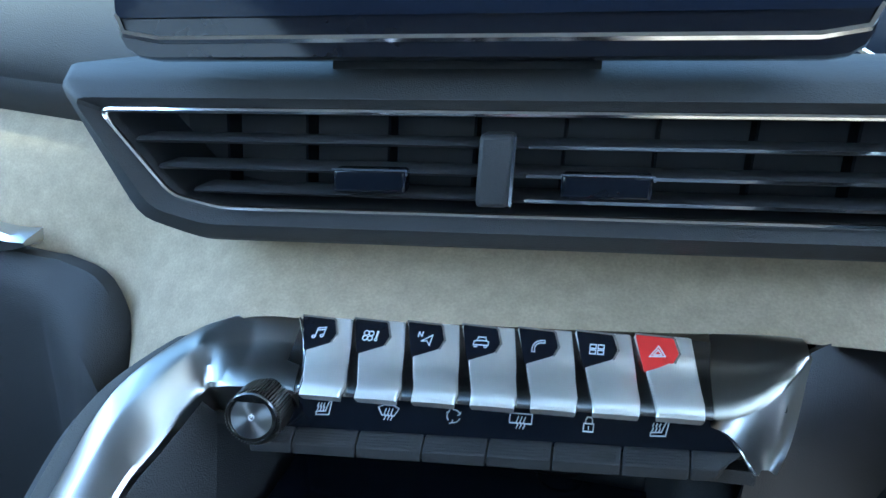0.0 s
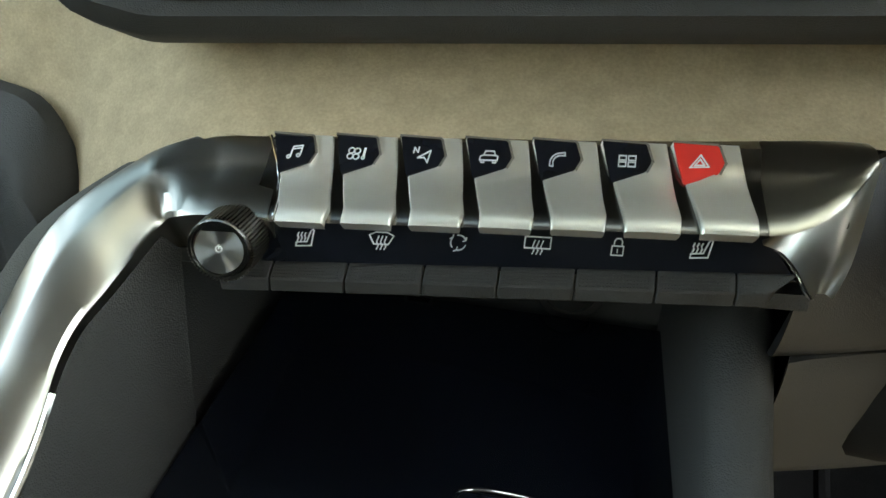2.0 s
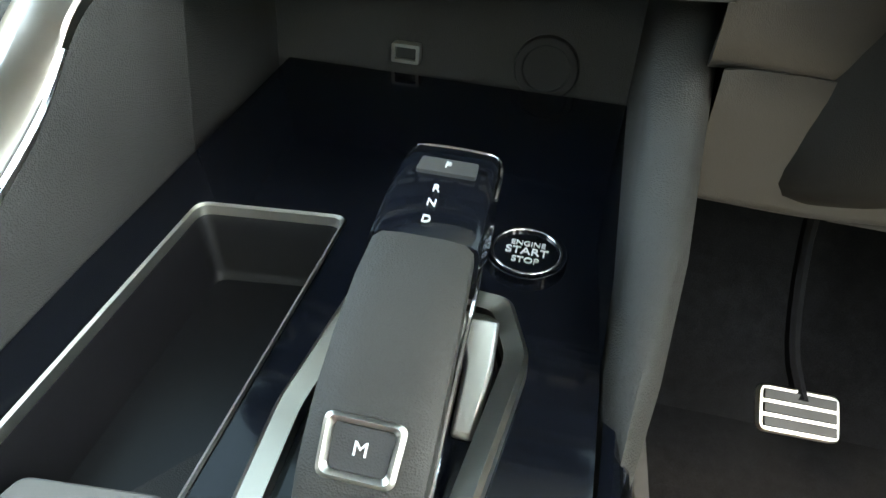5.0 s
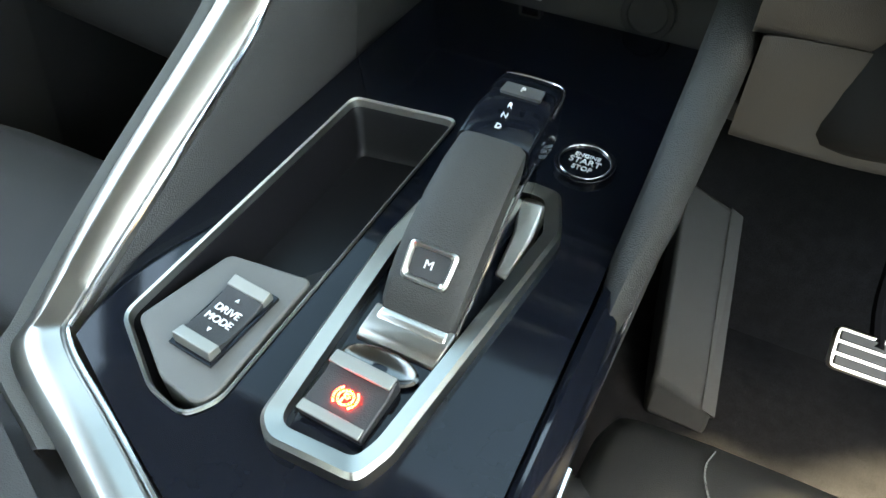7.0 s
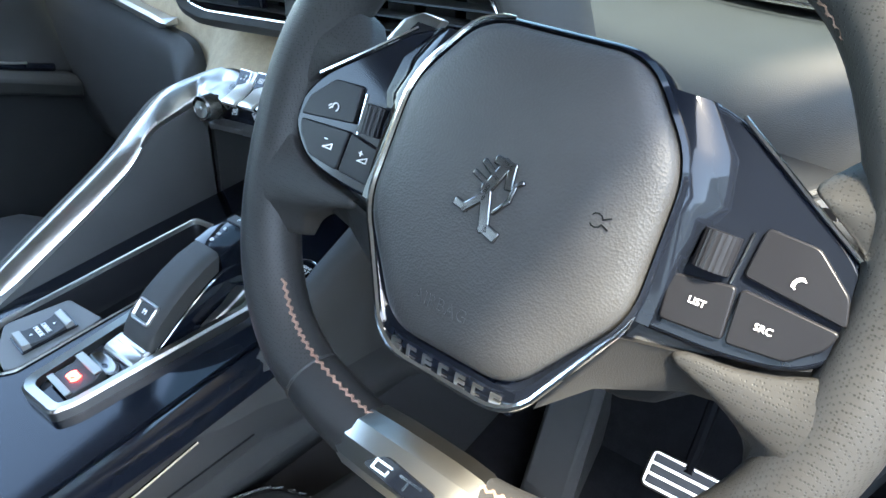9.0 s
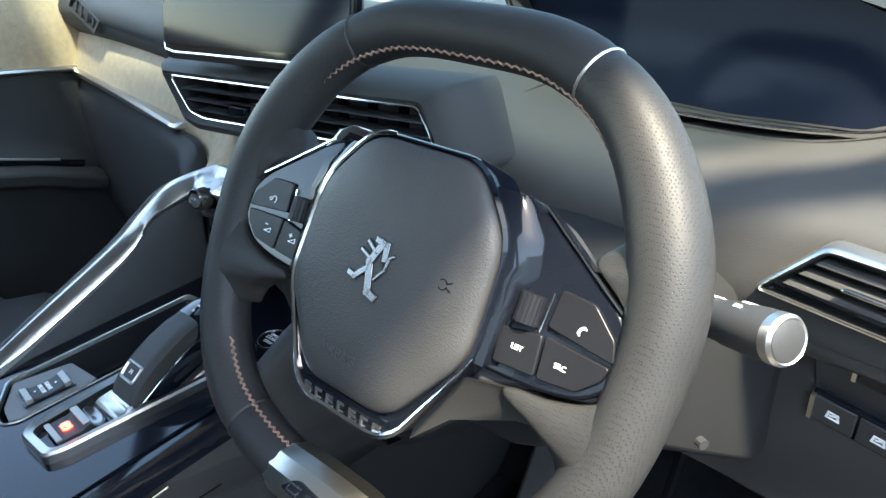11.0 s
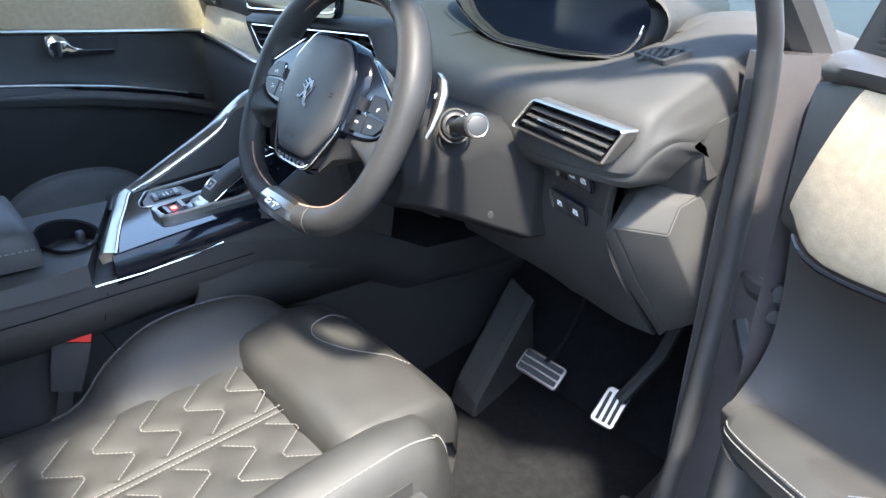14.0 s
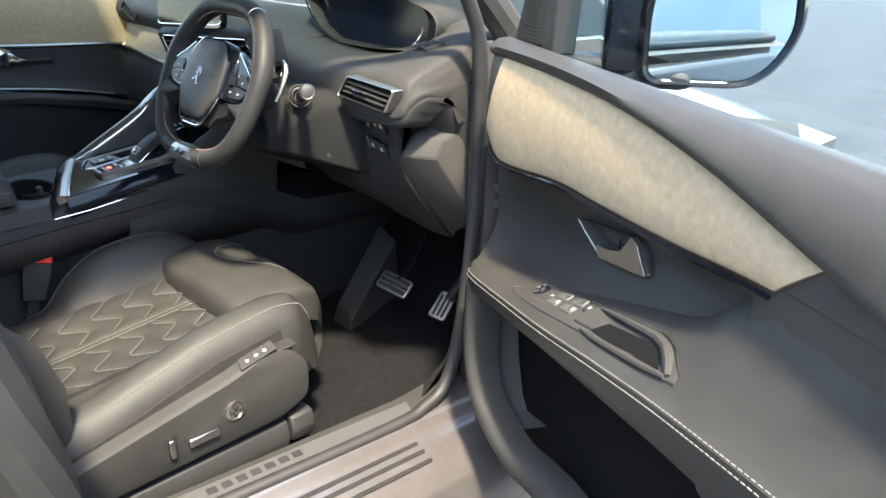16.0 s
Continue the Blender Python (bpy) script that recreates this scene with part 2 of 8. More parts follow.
def words(text, size, m, material, parent, name="lettering", depth=0.0004):
    c = bpy.data.curves.new(name, "FONT")
    c.body, c.size, c.extrude, c.align_x, c.align_y = text, size, depth, "CENTER", "CENTER"
    c.materials.append(material)
    ob = new(name, c)
    ob.matrix_world = m
    if parent:
        inv = parent.matrix_basis.inverted()
        ob.parent = parent
        ob.matrix_parent_inverse = inv
    return ob


def basis(o, x, y):
    """A pose at o whose local x runs along x and whose y lies towards y."""
    x = Vector(x).normalized()
    z = x.cross(Vector(y)).normalized()
    y = z.cross(x)
    m = Matrix((x, y, z)).transposed().to_4x4()
    m.translation = o
    return m


# ---- setting ----
bm = bmesh.new()
n = 24
ys = [-60 + 120 * i / n for i in range(n + 1)]
sheet(bm, [[(x, y, 0.05) for y in ys] for x in ys])
tagged(part("ground", bm, ASPHALT), "sunlit grey asphalt of a car forecourt", "ground", kind="structure")

# showroom wall behind the camera, seen in the door mirror
bm = bmesh.new()
box(bm, (1.0, -8.0, 2.3), (16, 0.3, 4.5))
tagged(part("wall_south", bm, WALLWHITE), "white rendered showroom wall behind the car", "wall", kind="structure")
bm = bmesh.new()
box(bm, (9.0, -3.0, 2.3), (0.3, 9.0, 4.5))
tagged(part("wall_east", bm, WALLWHITE), "white rendered wall seen in the door mirror", "wall", kind="structure")


def shear(x, y, z):
    """The middle of the dashboard leans a little: it rises and draws back towards the driver."""
    return Vector((x, y + 0.04 * x, z + 0.065 * x))


def lean(bm):
    for v in bm.verts:
        v.co = shear(*v.co)
    return bm


def strokes(bm, m, lines, w, h=0.0004):
    """Thin flat bars along polylines in the local xy plane."""
    for line in lines:
        for a, b in zip(line, line[1:]):
            a, b = Vector((*a, 0)), Vector((*b, 0))
            d = b - a
            if d.length < 1e-7:
                continue
            q = m @ Matrix.Translation((a + b) / 2) @ Matrix.Rotation(math.atan2(d.y, d.x), 4, "Z")
            box(bm, (0, 0, 0), (d.length + w, w, h), q)


def arc(cx, cy, r, a0=0, a1=360, n=14):
    return [(cx + r * math.cos(radians(a0 + (a1 - a0) * i / n)), cy + r * math.sin(radians(a0 + (a1 - a0) * i / n))) for i in range(n + 1)]


# ---- car shell ----
shell = thing("car_body", "dark grey car body with open driver's door", "car", (0, 0, 0.05), kind="structure")
bm = bmesh.new()
fl = ((-0.9, 0.42), (0.55, 0.42), (0.72, 0.45), (0.88, 0.66), (0.95, 0.9))
sheet(bm, [[(x, y, z) for y, z in fl] for x in (-0.75, -0.3, 0.2, 0.70)], 0.03, (0, 0, -1))
under(shell, part("floor_pan", bm, CARPET, label="black carpeted floor"))
bm = bmesh.new()
sheet(bm, [[(x, 0.96, 0.5), (x, 0.96, 1.17), (x, 0.88, 1.18)] for x in (-0.78, 0, 0.70)], 0.03, (0, 1, 0))
under(shell, part("bulkhead", bm, DARK))
bm = bmesh.new()
secs = []
for y in (-1.6, -0.8, 0.0, 0.235):
    secs.append([(-0.60, y, 1.60), (-0.4, y, 1.64), (0, y, 1.66), (0.4, y, 1.64), (0.60, y, 1.60)])
sheet(bm, secs, 0.04, (0, 0, 1))
under(shell, part("roof", bm, PAINT))
# unseen lining, added in light grey to bounce fill light into the cabin
bm = bmesh.new()
sheet(bm, [[(x, y, z - 0.012) for x, y, z in s] for s in secs], 0.008, (0, 0, 1))
under(shell, part("headlining", bm, HEADLINE, label="unseen headlining, light grey to bounce fill"))
bm = bmesh.new()
box(bm, (0, -1.65, 0.78), (1.5, 0.05, 0.72))
under(shell, part("rear_panel", bm, DARK))
for sx in (-1, 1):
    bm = bmesh.new()
    tube(bm, spline([(sx * 0.72, 0.62, 1.10), (sx * 0.715, 0.56, 1.22), (sx * 0.66, 0.38, 1.42), (sx * 0.60, 0.2, 1.61)], 10), 0.03, 10)
    under(shell, part("a_pillar", bm, PLASTIC, label="grey plastic windscreen pillar"))
    bm = bmesh.new()
    tube(bm, spline([(sx * 0.735, -0.31, 0.5), (sx * 0.755, -0.35, 0.85), (sx * 0.71, -0.43, 1.25), (sx * 0.62, -0.5, 1.6)], 12), [0.05, 0.048, 0.046, 0.044, 0.042, 0.04, 0.04, 0.04, 0.04, 0.04, 0.04, 0.04], 10)
    under(shell, part("b_pillar", bm, DARK))
bm = bmesh.new()
sheet(bm, [[(x * (0.58 + 0.14 * f), 0.24 + 0.735 * f, 1.615 - 0.43 * f + 0.035 * (1 - x * x) * (1 - f) + 0.03 * math.sin(math.pi * f)) for x in (-1, -0.6, -0.2, 0.2, 0.6, 1)] for f in (0, 0.25, 0.5, 0.75, 1)], 0.005, (0, 0, 1))
under(shell, part("windscreen", bm, SCREENGLASS, label="tinted windscreen glass"))
# sill, sill plate and door seal
bm = bmesh.new()
prof = [(-0.06, 0.42), (-0.05, 0.512), (0.0, 0.528), (0.035, 0.526), (0.055, 0.505), (0.10, 0.492), (0.15, 0.45), (0.18, 0.36), (0.14, 0.28), (-0.06, 0.30)]
loft(bm, [[(x0 + a, y, z) for a, z in prof] for x0, y in ((0.62, -0.9), (0.62, -0.5), (0.662, -0.086), (0.705, 0.33), (0.72, 0.46), (0.735, 0.6))])
under(shell, part("sill_panel", bm, PAINT, bevel=0.006))
bm = bmesh.new()
prof = [(-0.075, 0.42), (-0.055, 0.519), (-0.01, 0.533), (0.018, 0.534), (0.03, 0.524), (0.03, 0.50)]
loft(bm, [[(x0 + a, y, z) for a, z in prof] for x0, y in ((0.62, -0.9), (0.62, -0.5), (0.662, -0.086), (0.703, 0.33), (0.70, 0.42), (0.66, 0.52))])
under(shell, part("sill_cover", bm, PLASTIC, label="grey plastic sill cover", bevel=0.004))
q = basis((0.678, 0.11, 0.5365), (0.105, 1, 0.0), (-1, 0.1, 0.05))
bm = bmesh.new()
plate(bm, rounded([(-0.42, -0.021), (0.205, -0.021), (0.215, 0.012), (-0.42, 0.019)], 0.004), 0.004, q, 0.0)
sp = part("sill_plate", bm, GREYBTN, label="dull grey sill plate with dark letter bars", bevel=0.001)
under(shell, sp)
for k in range(7):
    bm = bmesh.new()
    box(bm, (-0.19 + 0.026 * k, -0.002, 0.001), (0.017, 0.014, 0.003), q)
    under(shell, part("letter_bar", bm, RUBBER, bevel=0.0008))
for off, z in ((0.068, 0.5035), (0.088, 0.498), (0.108, 0.4895)):
    bm = bmesh.new()
    tube(bm, [(x0 + off, y, z) for x0, y in ((0.62, -0.9), (0.62, -0.5), (0.662, -0.086), (0.700, 0.28))], 0.004, 6)
    under(shell, part("sill_groove", bm, RUBBER))
bm = bmesh.new()
tube(bm, spline([(0.70, 0.30, 1.50), (0.718, 0.43, 1.29), (0.722, 0.462, 1.19), (0.722, 0.466, 1.03), (0.722, 0.462, 0.89), (0.722, 0.44, 0.69), (0.725, 0.40, 0.57), (0.725, 0.34, 0.535), (0.72, 0.25, 0.525), (0.675, -0.15, 0.525), (0.64, -0.4, 0.525)], 60), 0.013, 14, up=(1, 0.1, 0))
under(shell, part("door_seal", bm, RUBBER, label="black rubber door seal"))
bm = bmesh.new()
sheet(bm, [[(0.712, 0.485, 1.19), (0.712, 0.485, 0.90), (0.705, 0.47, 0.72), (0.70, 0.42, 0.60), (0.695, 0.36, 0.535)], [(0.69, 0.53, 1.19), (0.692, 0.53, 0.90), (0.68, 0.54, 0.72), (0.66, 0.52, 0.60), (0.63, 0.42, 0.50)]], 0.01, (0, 1, 0))
under(shell, part("pillar_foot_trim", bm, PLASTIC, label="grey plastic pillar foot trim", sharp=60))
bm = bmesh.new()
box(bm, (0.688, 0.60, 1.02), (0.022, 0.12, 0.34))
under(shell, part("pillar_trim", bm, DARK, label="dark trim beside the dashboard end", bevel=0.006))
# door check strap and hinge
bm = bmesh.new()
tube(bm, [(0.75, 0.52, 0.83), (0.80, 0.50, 0.83)], 0.012, 8)
under(shell, part("hinge", bm, PAINT))
# hinge side of the door opening
bm = bmesh.new()
sheet(bm, [[(0.715, 0.475, z), (0.755, 0.53, z), (0.79, 0.62, z), (0.80, 0.85, z)] for z in (0.3, 0.5, 0.8, 1.1, 1.22)], 0.03, (-1, 0.3, 0))
under(shell, part("hinge_panel", bm, PAINT, label="dark grey painted door jamb"))
bm = bmesh.new()
sheet(bm, [[(0.712, 0.475, z), (0.708, 0.51, z), (0.71, 0.56, z), (0.70, 0.95, z)] for z in (0.45, 0.8, 1.12, 1.19)], 0.02, (-1, 0, 0))
under(shell, part("kick_panel", bm, PLASTIC))
bm = bmesh.new()
sheet(bm, [[(-0.73, y, z) for z in (0.42, 0.8, 1.15)] for y in (-0.9, 0.95)], 0.02, (-1, 0, 0))
under(shell, part("far_side_panel", bm, DARK))
# closing panels of the body
for sx in (-1, 1):
    bm = bmesh.new()
    prof = [(0.78, 0.28), (0.86, 0.5), (0.87, 0.85), (0.80, 1.12), (0.74, 1.16)]
    sheet(bm, [[(sx * x, y, z) for x, z in prof] for y in ((-0.52, -1.0, -1.67) if sx > 0 else (0.8, 0.0, -0.8, -1.67))], 0.02, (-sx, 0, 0))
    under(shell, part("side_panel", bm, PAINT, label="dark grey painted body side"))
    bm = bmesh.new()
    sheet(bm, [[(sx * 0.80, y, 0.30), (sx * 0.88, y, 0.6), (sx * 0.88, y, 0.85), (sx * 0.85, y, zt)] for y, zt in ((0.68, 1.05), (1.2, 1.02), (1.7, 0.93), (1.98, 0.8))], 0.02, (-sx, 0, 0))
    under(shell, part("front_wing", bm, PAINT, label="dark grey painted front wing"))
# bonnet and wing beyond the windscreen
bm = bmesh.new()
sheet(bm, [[(x, y, z - 0.12 * (x / 0.8) ** 2) for x in (-0.86, -0.6, -0.2, 0.2, 0.6, 0.86)] for y, z in ((0.95, 1.13), (1.4, 1.10), (1.85, 1.0), (1.98, 0.85), (2.0, 0.5))], 0.02, (0, 0, -1))
under(shell, part("bonnet", bm, PAINT))

# ---- dashboard ----
dash = thing("dashboard", "grey grained plastic dashboard with beige suede band", "dashboard", (0, 0.45, 1.0))


def stations(rows, nx=28, ny=20):
    """A smooth surface through cross-sections [(x, [(y, z), ...]), ...]."""
    rails = [spline([Vector((x, *s[j])) for x, s in rows], nx) for j in range(len(rows[0][1]))]
    return [spline([r[i] for r in rails], ny) for i in range(nx)]


bm = bmesh.new()
sheet(bm, stations([
    (-0.75, [(0.95, 1.17), (0.62, 1.225), (0.47, 1.225), (0.435, 1.20), (0.425, 1.17), (0.45, 1.145)]),
    (-0.5, [(0.95, 1.18), (0.60, 1.23), (0.46, 1.23), (0.415, 1.205), (0.405, 1.17), (0.43, 1.145)]),
    (-0.25, [(0.95, 1.18), (0.58, 1.225), (0.44, 1.22), (0.395, 1.20), (0.38, 1.165), (0.41, 1.135)]),
    (-0.15, [(0.95, 1.18), (0.58, 1.225), (0.43, 1.215), (0.38, 1.195), (0.365, 1.165), (0.39, 1.13)]),
    (0.0, [(0.95, 1.18), (0.58, 1.225), (0.44, 1.21), (0.39, 1.19), (0.37, 1.17), (0.39, 1.13)]),
    (0.2, [(0.95, 1.18), (0.64, 1.19), (0.56, 1.185), (0.46, 1.175), (0.40, 1.155), (0.38, 1.08)])], 28, 20), 0.01, (0, 0.3, -1))
under(dash, part("upper_pad", bm, PLASTIC))
bm = bmesh.new()
sheet(bm, stations([
    (0.17, [(0.56, 1.185), (0.47, 1.18), (0.41, 1.172), (0.376, 1.152), (0.364, 1.11), (0.368, 1.07), (0.39, 1.05)]),
    (0.3, [(0.56, 1.166), (0.47, 1.164), (0.41, 1.155), (0.37, 1.13), (0.36, 1.10), (0.375, 1.065), (0.42, 1.04)]),
    (0.45, [(0.56, 1.173), (0.47, 1.168), (0.41, 1.162), (0.37, 1.15), (0.358, 1.12), (0.362, 1.075), (0.41, 1.05)]),
    (0.58, [(0.56, 1.236), (0.47, 1.200), (0.40, 1.178), (0.352, 1.160), (0.346, 1.125), (0.333, 1.087), (0.38, 1.07)]),
    (0.655, [(0.58, 1.236), (0.49, 1.212), (0.42, 1.188), (0.352, 1.162), (0.338, 1.128), (0.335, 1.092), (0.39, 1.084)]),
    (0.673, [(0.60, 1.224), (0.51, 1.200), (0.44, 1.178), (0.375, 1.156), (0.350, 1.136), (0.350, 1.116), (0.40, 1.104)]),
    (0.681, [(0.60, 1.190), (0.53, 1.178), (0.47, 1.163), (0.42, 1.148), (0.375, 1.140), (0.372, 1.132), (0.42, 1.120)]),
    (0.684, [(0.60, 1.165), (0.53, 1.160), (0.47, 1.150), (0.43, 1.140), (0.41, 1.134), (0.41, 1.129), (0.44, 1.115)])], 40, 26), 0.01, (0, 0.4, -1))
under(dash, part("driver_pad", bm, PLASTIC))
bm = bmesh.new()
sheet(bm, stations([
    (0.600, [(0.395, 1.135), (0.405, 1.08), (0.425, 1.03), (0.45, 0.98)]),
    (0.640, [(0.392, 1.140), (0.410, 1.09), (0.445, 1.04), (0.47, 0.98)]),
    (0.668, [(0.405, 1.135), (0.415, 1.10), (0.465, 1.04), (0.49, 0.96)]),
    (0.682, [(0.428, 1.138), (0.428, 1.112), (0.490, 1.05), (0.52, 0.94)]),
    (0.692, [(0.510, 1.160), (0.505, 1.11), (0.540, 1.05), (0.56, 0.93)])], 20, 10), 0.006, (-1, 0.5, 0))
loft(bm, [[(0.655, y, z), (0.6835, y, z), (0.6835, y + 0.07, z + 0.01), (0.655, y + 0.07, z + 0.01)] for y, z in ((0.452, 1.075), (0.436, 1.105), (0.428, 1.128))])
under(dash, part("end_panel", bm, PLASTIC, label="grey plastic panel at the dashboard end"))
bm = bmesh.new()
sheet(bm, stations([
    (0.19, [(0.97, 1.17), (0.80, 1.19), (0.66, 1.19), (0.58, 1.18), (0.55, 1.16)]),
    (0.45, [(0.97, 1.17), (0.80, 1.20), (0.66, 1.20), (0.58, 1.19), (0.55, 1.175)]),
    (0.56, [(0.97, 1.17), (0.80, 1.225), (0.66, 1.242), (0.58, 1.240), (0.54, 1.222)]),
    (0.66, [(0.97, 1.16), (0.80, 1.215), (0.66, 1.236), (0.60, 1.236), (0.55, 1.222)]),
    (0.683, [(0.97, 1.15), (0.80, 1.20), (0.66, 1.214), (0.60, 1.212), (0.55, 1.195)]),
    (0.692, [(0.97, 1.10), (0.80, 1.155), (0.66, 1.16), (0.60, 1.16), (0.55, 1.15)])], 24, 12), 0.01, (0, 0, -1))
under(dash, part("windscreen_shelf", bm, PLASTIC))
bm = bmesh.new()
sheet(bm, stations([
    (-0.74, [(0.46, 1.16), (0.445, 1.12), (0.435, 1.075)]),
    (-0.45, [(0.43, 1.155), (0.405, 1.12), (0.39, 1.073)]),
    (-0.24, [(0.405, 1.145), (0.378, 1.11), (0.362, 1.05)]),
    (-0.19, [(0.39, 1.14), (0.368, 1.09), (0.345, 1.01)]),
    (-0.165, [(0.38, 1.135), (0.36, 1.085), (0.310, 1.005)]),
    (-0.13, [(0.365, 1.125), (0.35, 1.09), (0.300, 1.035)]),
    (-0.10, [(0.352, 1.115), (0.342, 1.095), (0.308, 1.066)]),
    (-0.05, [(0.348, 1.113), (0.338, 1.095), (0.310, 1.073)]),
    (0.05, [(0.35, 1.118), (0.342, 1.103), (0.316, 1.081)]),
    (0.15, [(0.358, 1.125), (0.35, 1.108), (0.325, 1.086)]),
    (0.26, [(0.37, 1.13), (0.365, 1.11), (0.345, 1.08)])], 60, 12), 0.008, (0, 1, 0))
under(dash, part("suede_band", bm, SUEDE, label="mottled beige suede band"))
# silver strip over the glove box
bm = bmesh.new()
secs = []
for p in spline([(-0.73, 0.43, 1.075), (-0.5, 0.393, 1.075), (-0.3, 0.358, 1.074), (-0.262, 0.350, 1.0745), (-0.246, 0.349, 1.0755)], 20):
    k = max(0.12, min(1, (-0.243 - p.x) / 0.025)) ** 0.6
    secs.append([p + Vector((0, 0.012, 0.005)), p + Vector((0, -0.001, 0.005 * k)), p + Vector((0, -0.004, 0.001 * k)), p + Vector((0, -0.002, -0.007 * k)), p + Vector((0, 0.012, -0.009 * k))])
loft(bm, secs)
under(dash, part("trim_strip", bm, SATIN, label="satin silver trim strip"))
bm = bmesh.new()
sheet(bm, stations([
    (-0.74, [(0.44, 1.058), (0.43, 1.0), (0.47, 0.80), (0.6, 0.7)]),
    (-0.45, [(0.398, 1.066), (0.392, 1.0), (0.43, 0.80), (0.58, 0.7)]),
    (-0.26, [(0.356, 1.066), (0.348, 1.02), (0.40, 0.80), (0.55, 0.7)]),
    (-0.225, [(0.350, 1.066), (0.334, 1.015), (0.37, 0.80), (0.55, 0.7)]),
    (-0.195, [(0.344, 1.056), (0.316, 0.998), (0.35, 0.80), (0.55, 0.7)]),
    (-0.176, [(0.338, 1.01), (0.31, 0.975), (0.34, 0.80), (0.55, 0.7)])], 24, 14), 0.01, (0, 1, 0))
under(dash, part("glove_box_panel", bm, PLASTIC, label="grey plastic glove box cover"))
# passenger side vent
pv = thing("passenger_vent", "small dark air vent at the passenger end of the dashboard", "air vent", (-0.6, 0.42, 1.17))
VM = basis((-0.605, 0.412, 1.178), (1, -0.09, -0.25), (0, 0.2, 1))
bm = bmesh.new()
pvo = rounded([(-0.06, -0.01), (0.05, -0.014), (0.06, 0.01), (-0.05, 0.018)], 0.004)
pvi = rounded([(-0.054, -0.007), (0.046, -0.011), (0.054, 0.008), (-0.046, 0.014)], 0.003)
ringed(pvo, pvi, bm, -0.01, 0.002, VM)
under(pv, part("frame", bm, DARK))
bm = bmesh.new()
plate(bm, pvi, 0.004, VM, -0.006)
under(pv, part("backing", bm, RUBBER))
for k in range(4):
    bm = bmesh.new()
    box(bm, (-0.03 + 0.022 * k, 0.002, -0.001), (0.004, 0.02, 0.004), VM)
    under(pv, part("slat", bm, DARK))

# ---- centre vent ----
vent = thing("centre_air_vent", "wide chrome-edged air vent under the touch screen", "air vent", shear(0.03, 0.31, 1.15))
vo = rounded([(-0.154, 1.1705), (0.203, 1.1705), (0.224, 1.136), (0.214, 1.1305), (-0.098, 1.1285), (-0.122, 1.1335)], 0.006, 3)


def scaled(pts, k, y, dx=0.0):
    cx, cz = 0.035, 1.15
    return [Vector((cx + (x - cx) * (1 + k * 0.32), y, cz + (z - cz) * (1 + k * 1.9))) for x, z in pts]


bm = bmesh.new()
loft(bm, [scaled(vo, 0.0, 0.315), scaled(vo, 0.03, 0.3035), scaled(vo, 0.14, 0.298), scaled(vo, 0.32, 0.304), scaled(vo, 0.48, 0.322), scaled(vo, 0.52, 0.37)], caps=False)
under(vent, part("surround", lean(bm), PLASTIC, label="grained dark grey vent surround"))
bm = bmesh.new()
tube(bm, [Vector((x, 0.3035, z)) for x, z in vo], 0.0014, 8, True, up=(0, 1, 0))
under(vent, part("chrome_edge", lean(bm), CHROME, label="thin chrome edging"))
bm = bmesh.new()
loft(bm, [scaled(vo, 0.0, 0.312), scaled(vo, -0.06, 0.35)], caps=False)
under(vent, part("duct", lean(bm), RUBBER))
bm = bmesh.new()
plate(bm, [(-0.14, 1.12), (0.22, 1.12), (0.22, 1.18), (-0.14, 1.18)], 0.004, basis((0, 0.35, 0), (1, 0, 0), (0, 0, 1)))
under(vent, part("backing", lean(bm), RUBBER))
for z, x0, x1 in ((1.158, -0.138, 0.208), (1.1465, -0.128, 0.215), (1.1365, -0.112, 0.216)):
    bm = bmesh.new()
    loft(bm, [[(x, 0.306, z + 0.0008), (x, 0.304, z - 0.0004), (x, 0.306, z - 0.0016), (x, 0.322, z - 0.0035), (x, 0.322, z + 0.001)] for x in (x0, x1)])
    slat = part("slat", lean(bm), DARK)
    under(vent, slat)
    bm = bmesh.new()
    box(bm, ((0.03 + x1) / 2, 0.3042, z - 0.0003), (x1 - 0.03, 0.001, 0.0012))
    under(vent, part("chrome_line", lean(bm), CHROME))
bm = bmesh.new()
box(bm, (0.018, 0.304, 1.1485), (0.0135, 0.012, 0.029))
under(vent, part("divider", lean(bm), DARK, bevel=0.002))
bm = bmesh.new()
box(bm, (0.0252, 0.2985, 1.149), (0.0012, 0.0015, 0.028))
under(vent, part("divider_edge", lean(bm), CHROME))
for xa, xb in ((-0.047, -0.017), (0.044, 0.078)):
    bm = bmesh.new()
    box(bm, ((xa + xb) / 2, 0.302, 1.1435), (xb - xa, 0.008, 0.010))
    tab = part("vane_tab", lean(bm), GLOSS, bevel=0.0015)
    under(vent, tab)
    bm = bmesh.new()
    strokes(bm, basis((0, 0.2978, 0), (1, 0, 0), (0, 0, 1)), [[(xa, 1.1482), (xb, 1.1482), (xb + 0.0005, 1.1465)]], 0.0008, 0.0008)
    under(vent, part("tab_edge", lean(bm), CHROME))
for k in range(9):
    x = -0.11 + 0.038 * k
    bm = bmesh.new()
    box(bm, (x, 0.338, 1.1495), (0.0012, 0.012, 0.038))
    under(vent, part("vane", lean(bm), VOID))

# ---- key bar ----
keys = thing("toggle_key_bar", "satin metal bar with seven toggle keys below the vent", "control panel", shear(0.03, 0.3, 1.06))
PROF = [(0.320, 1.0775), (0.3105, 1.0765), (0.302, 1.0685), (0.295, 1.0640), (0.286, 1.0610), (0.279, 1.0585), (0.277, 1.0568), (0.281, 1.0552), (0.300, 1.0552)]
rise = lambda x, k=0.022: k * (x + 0.052)


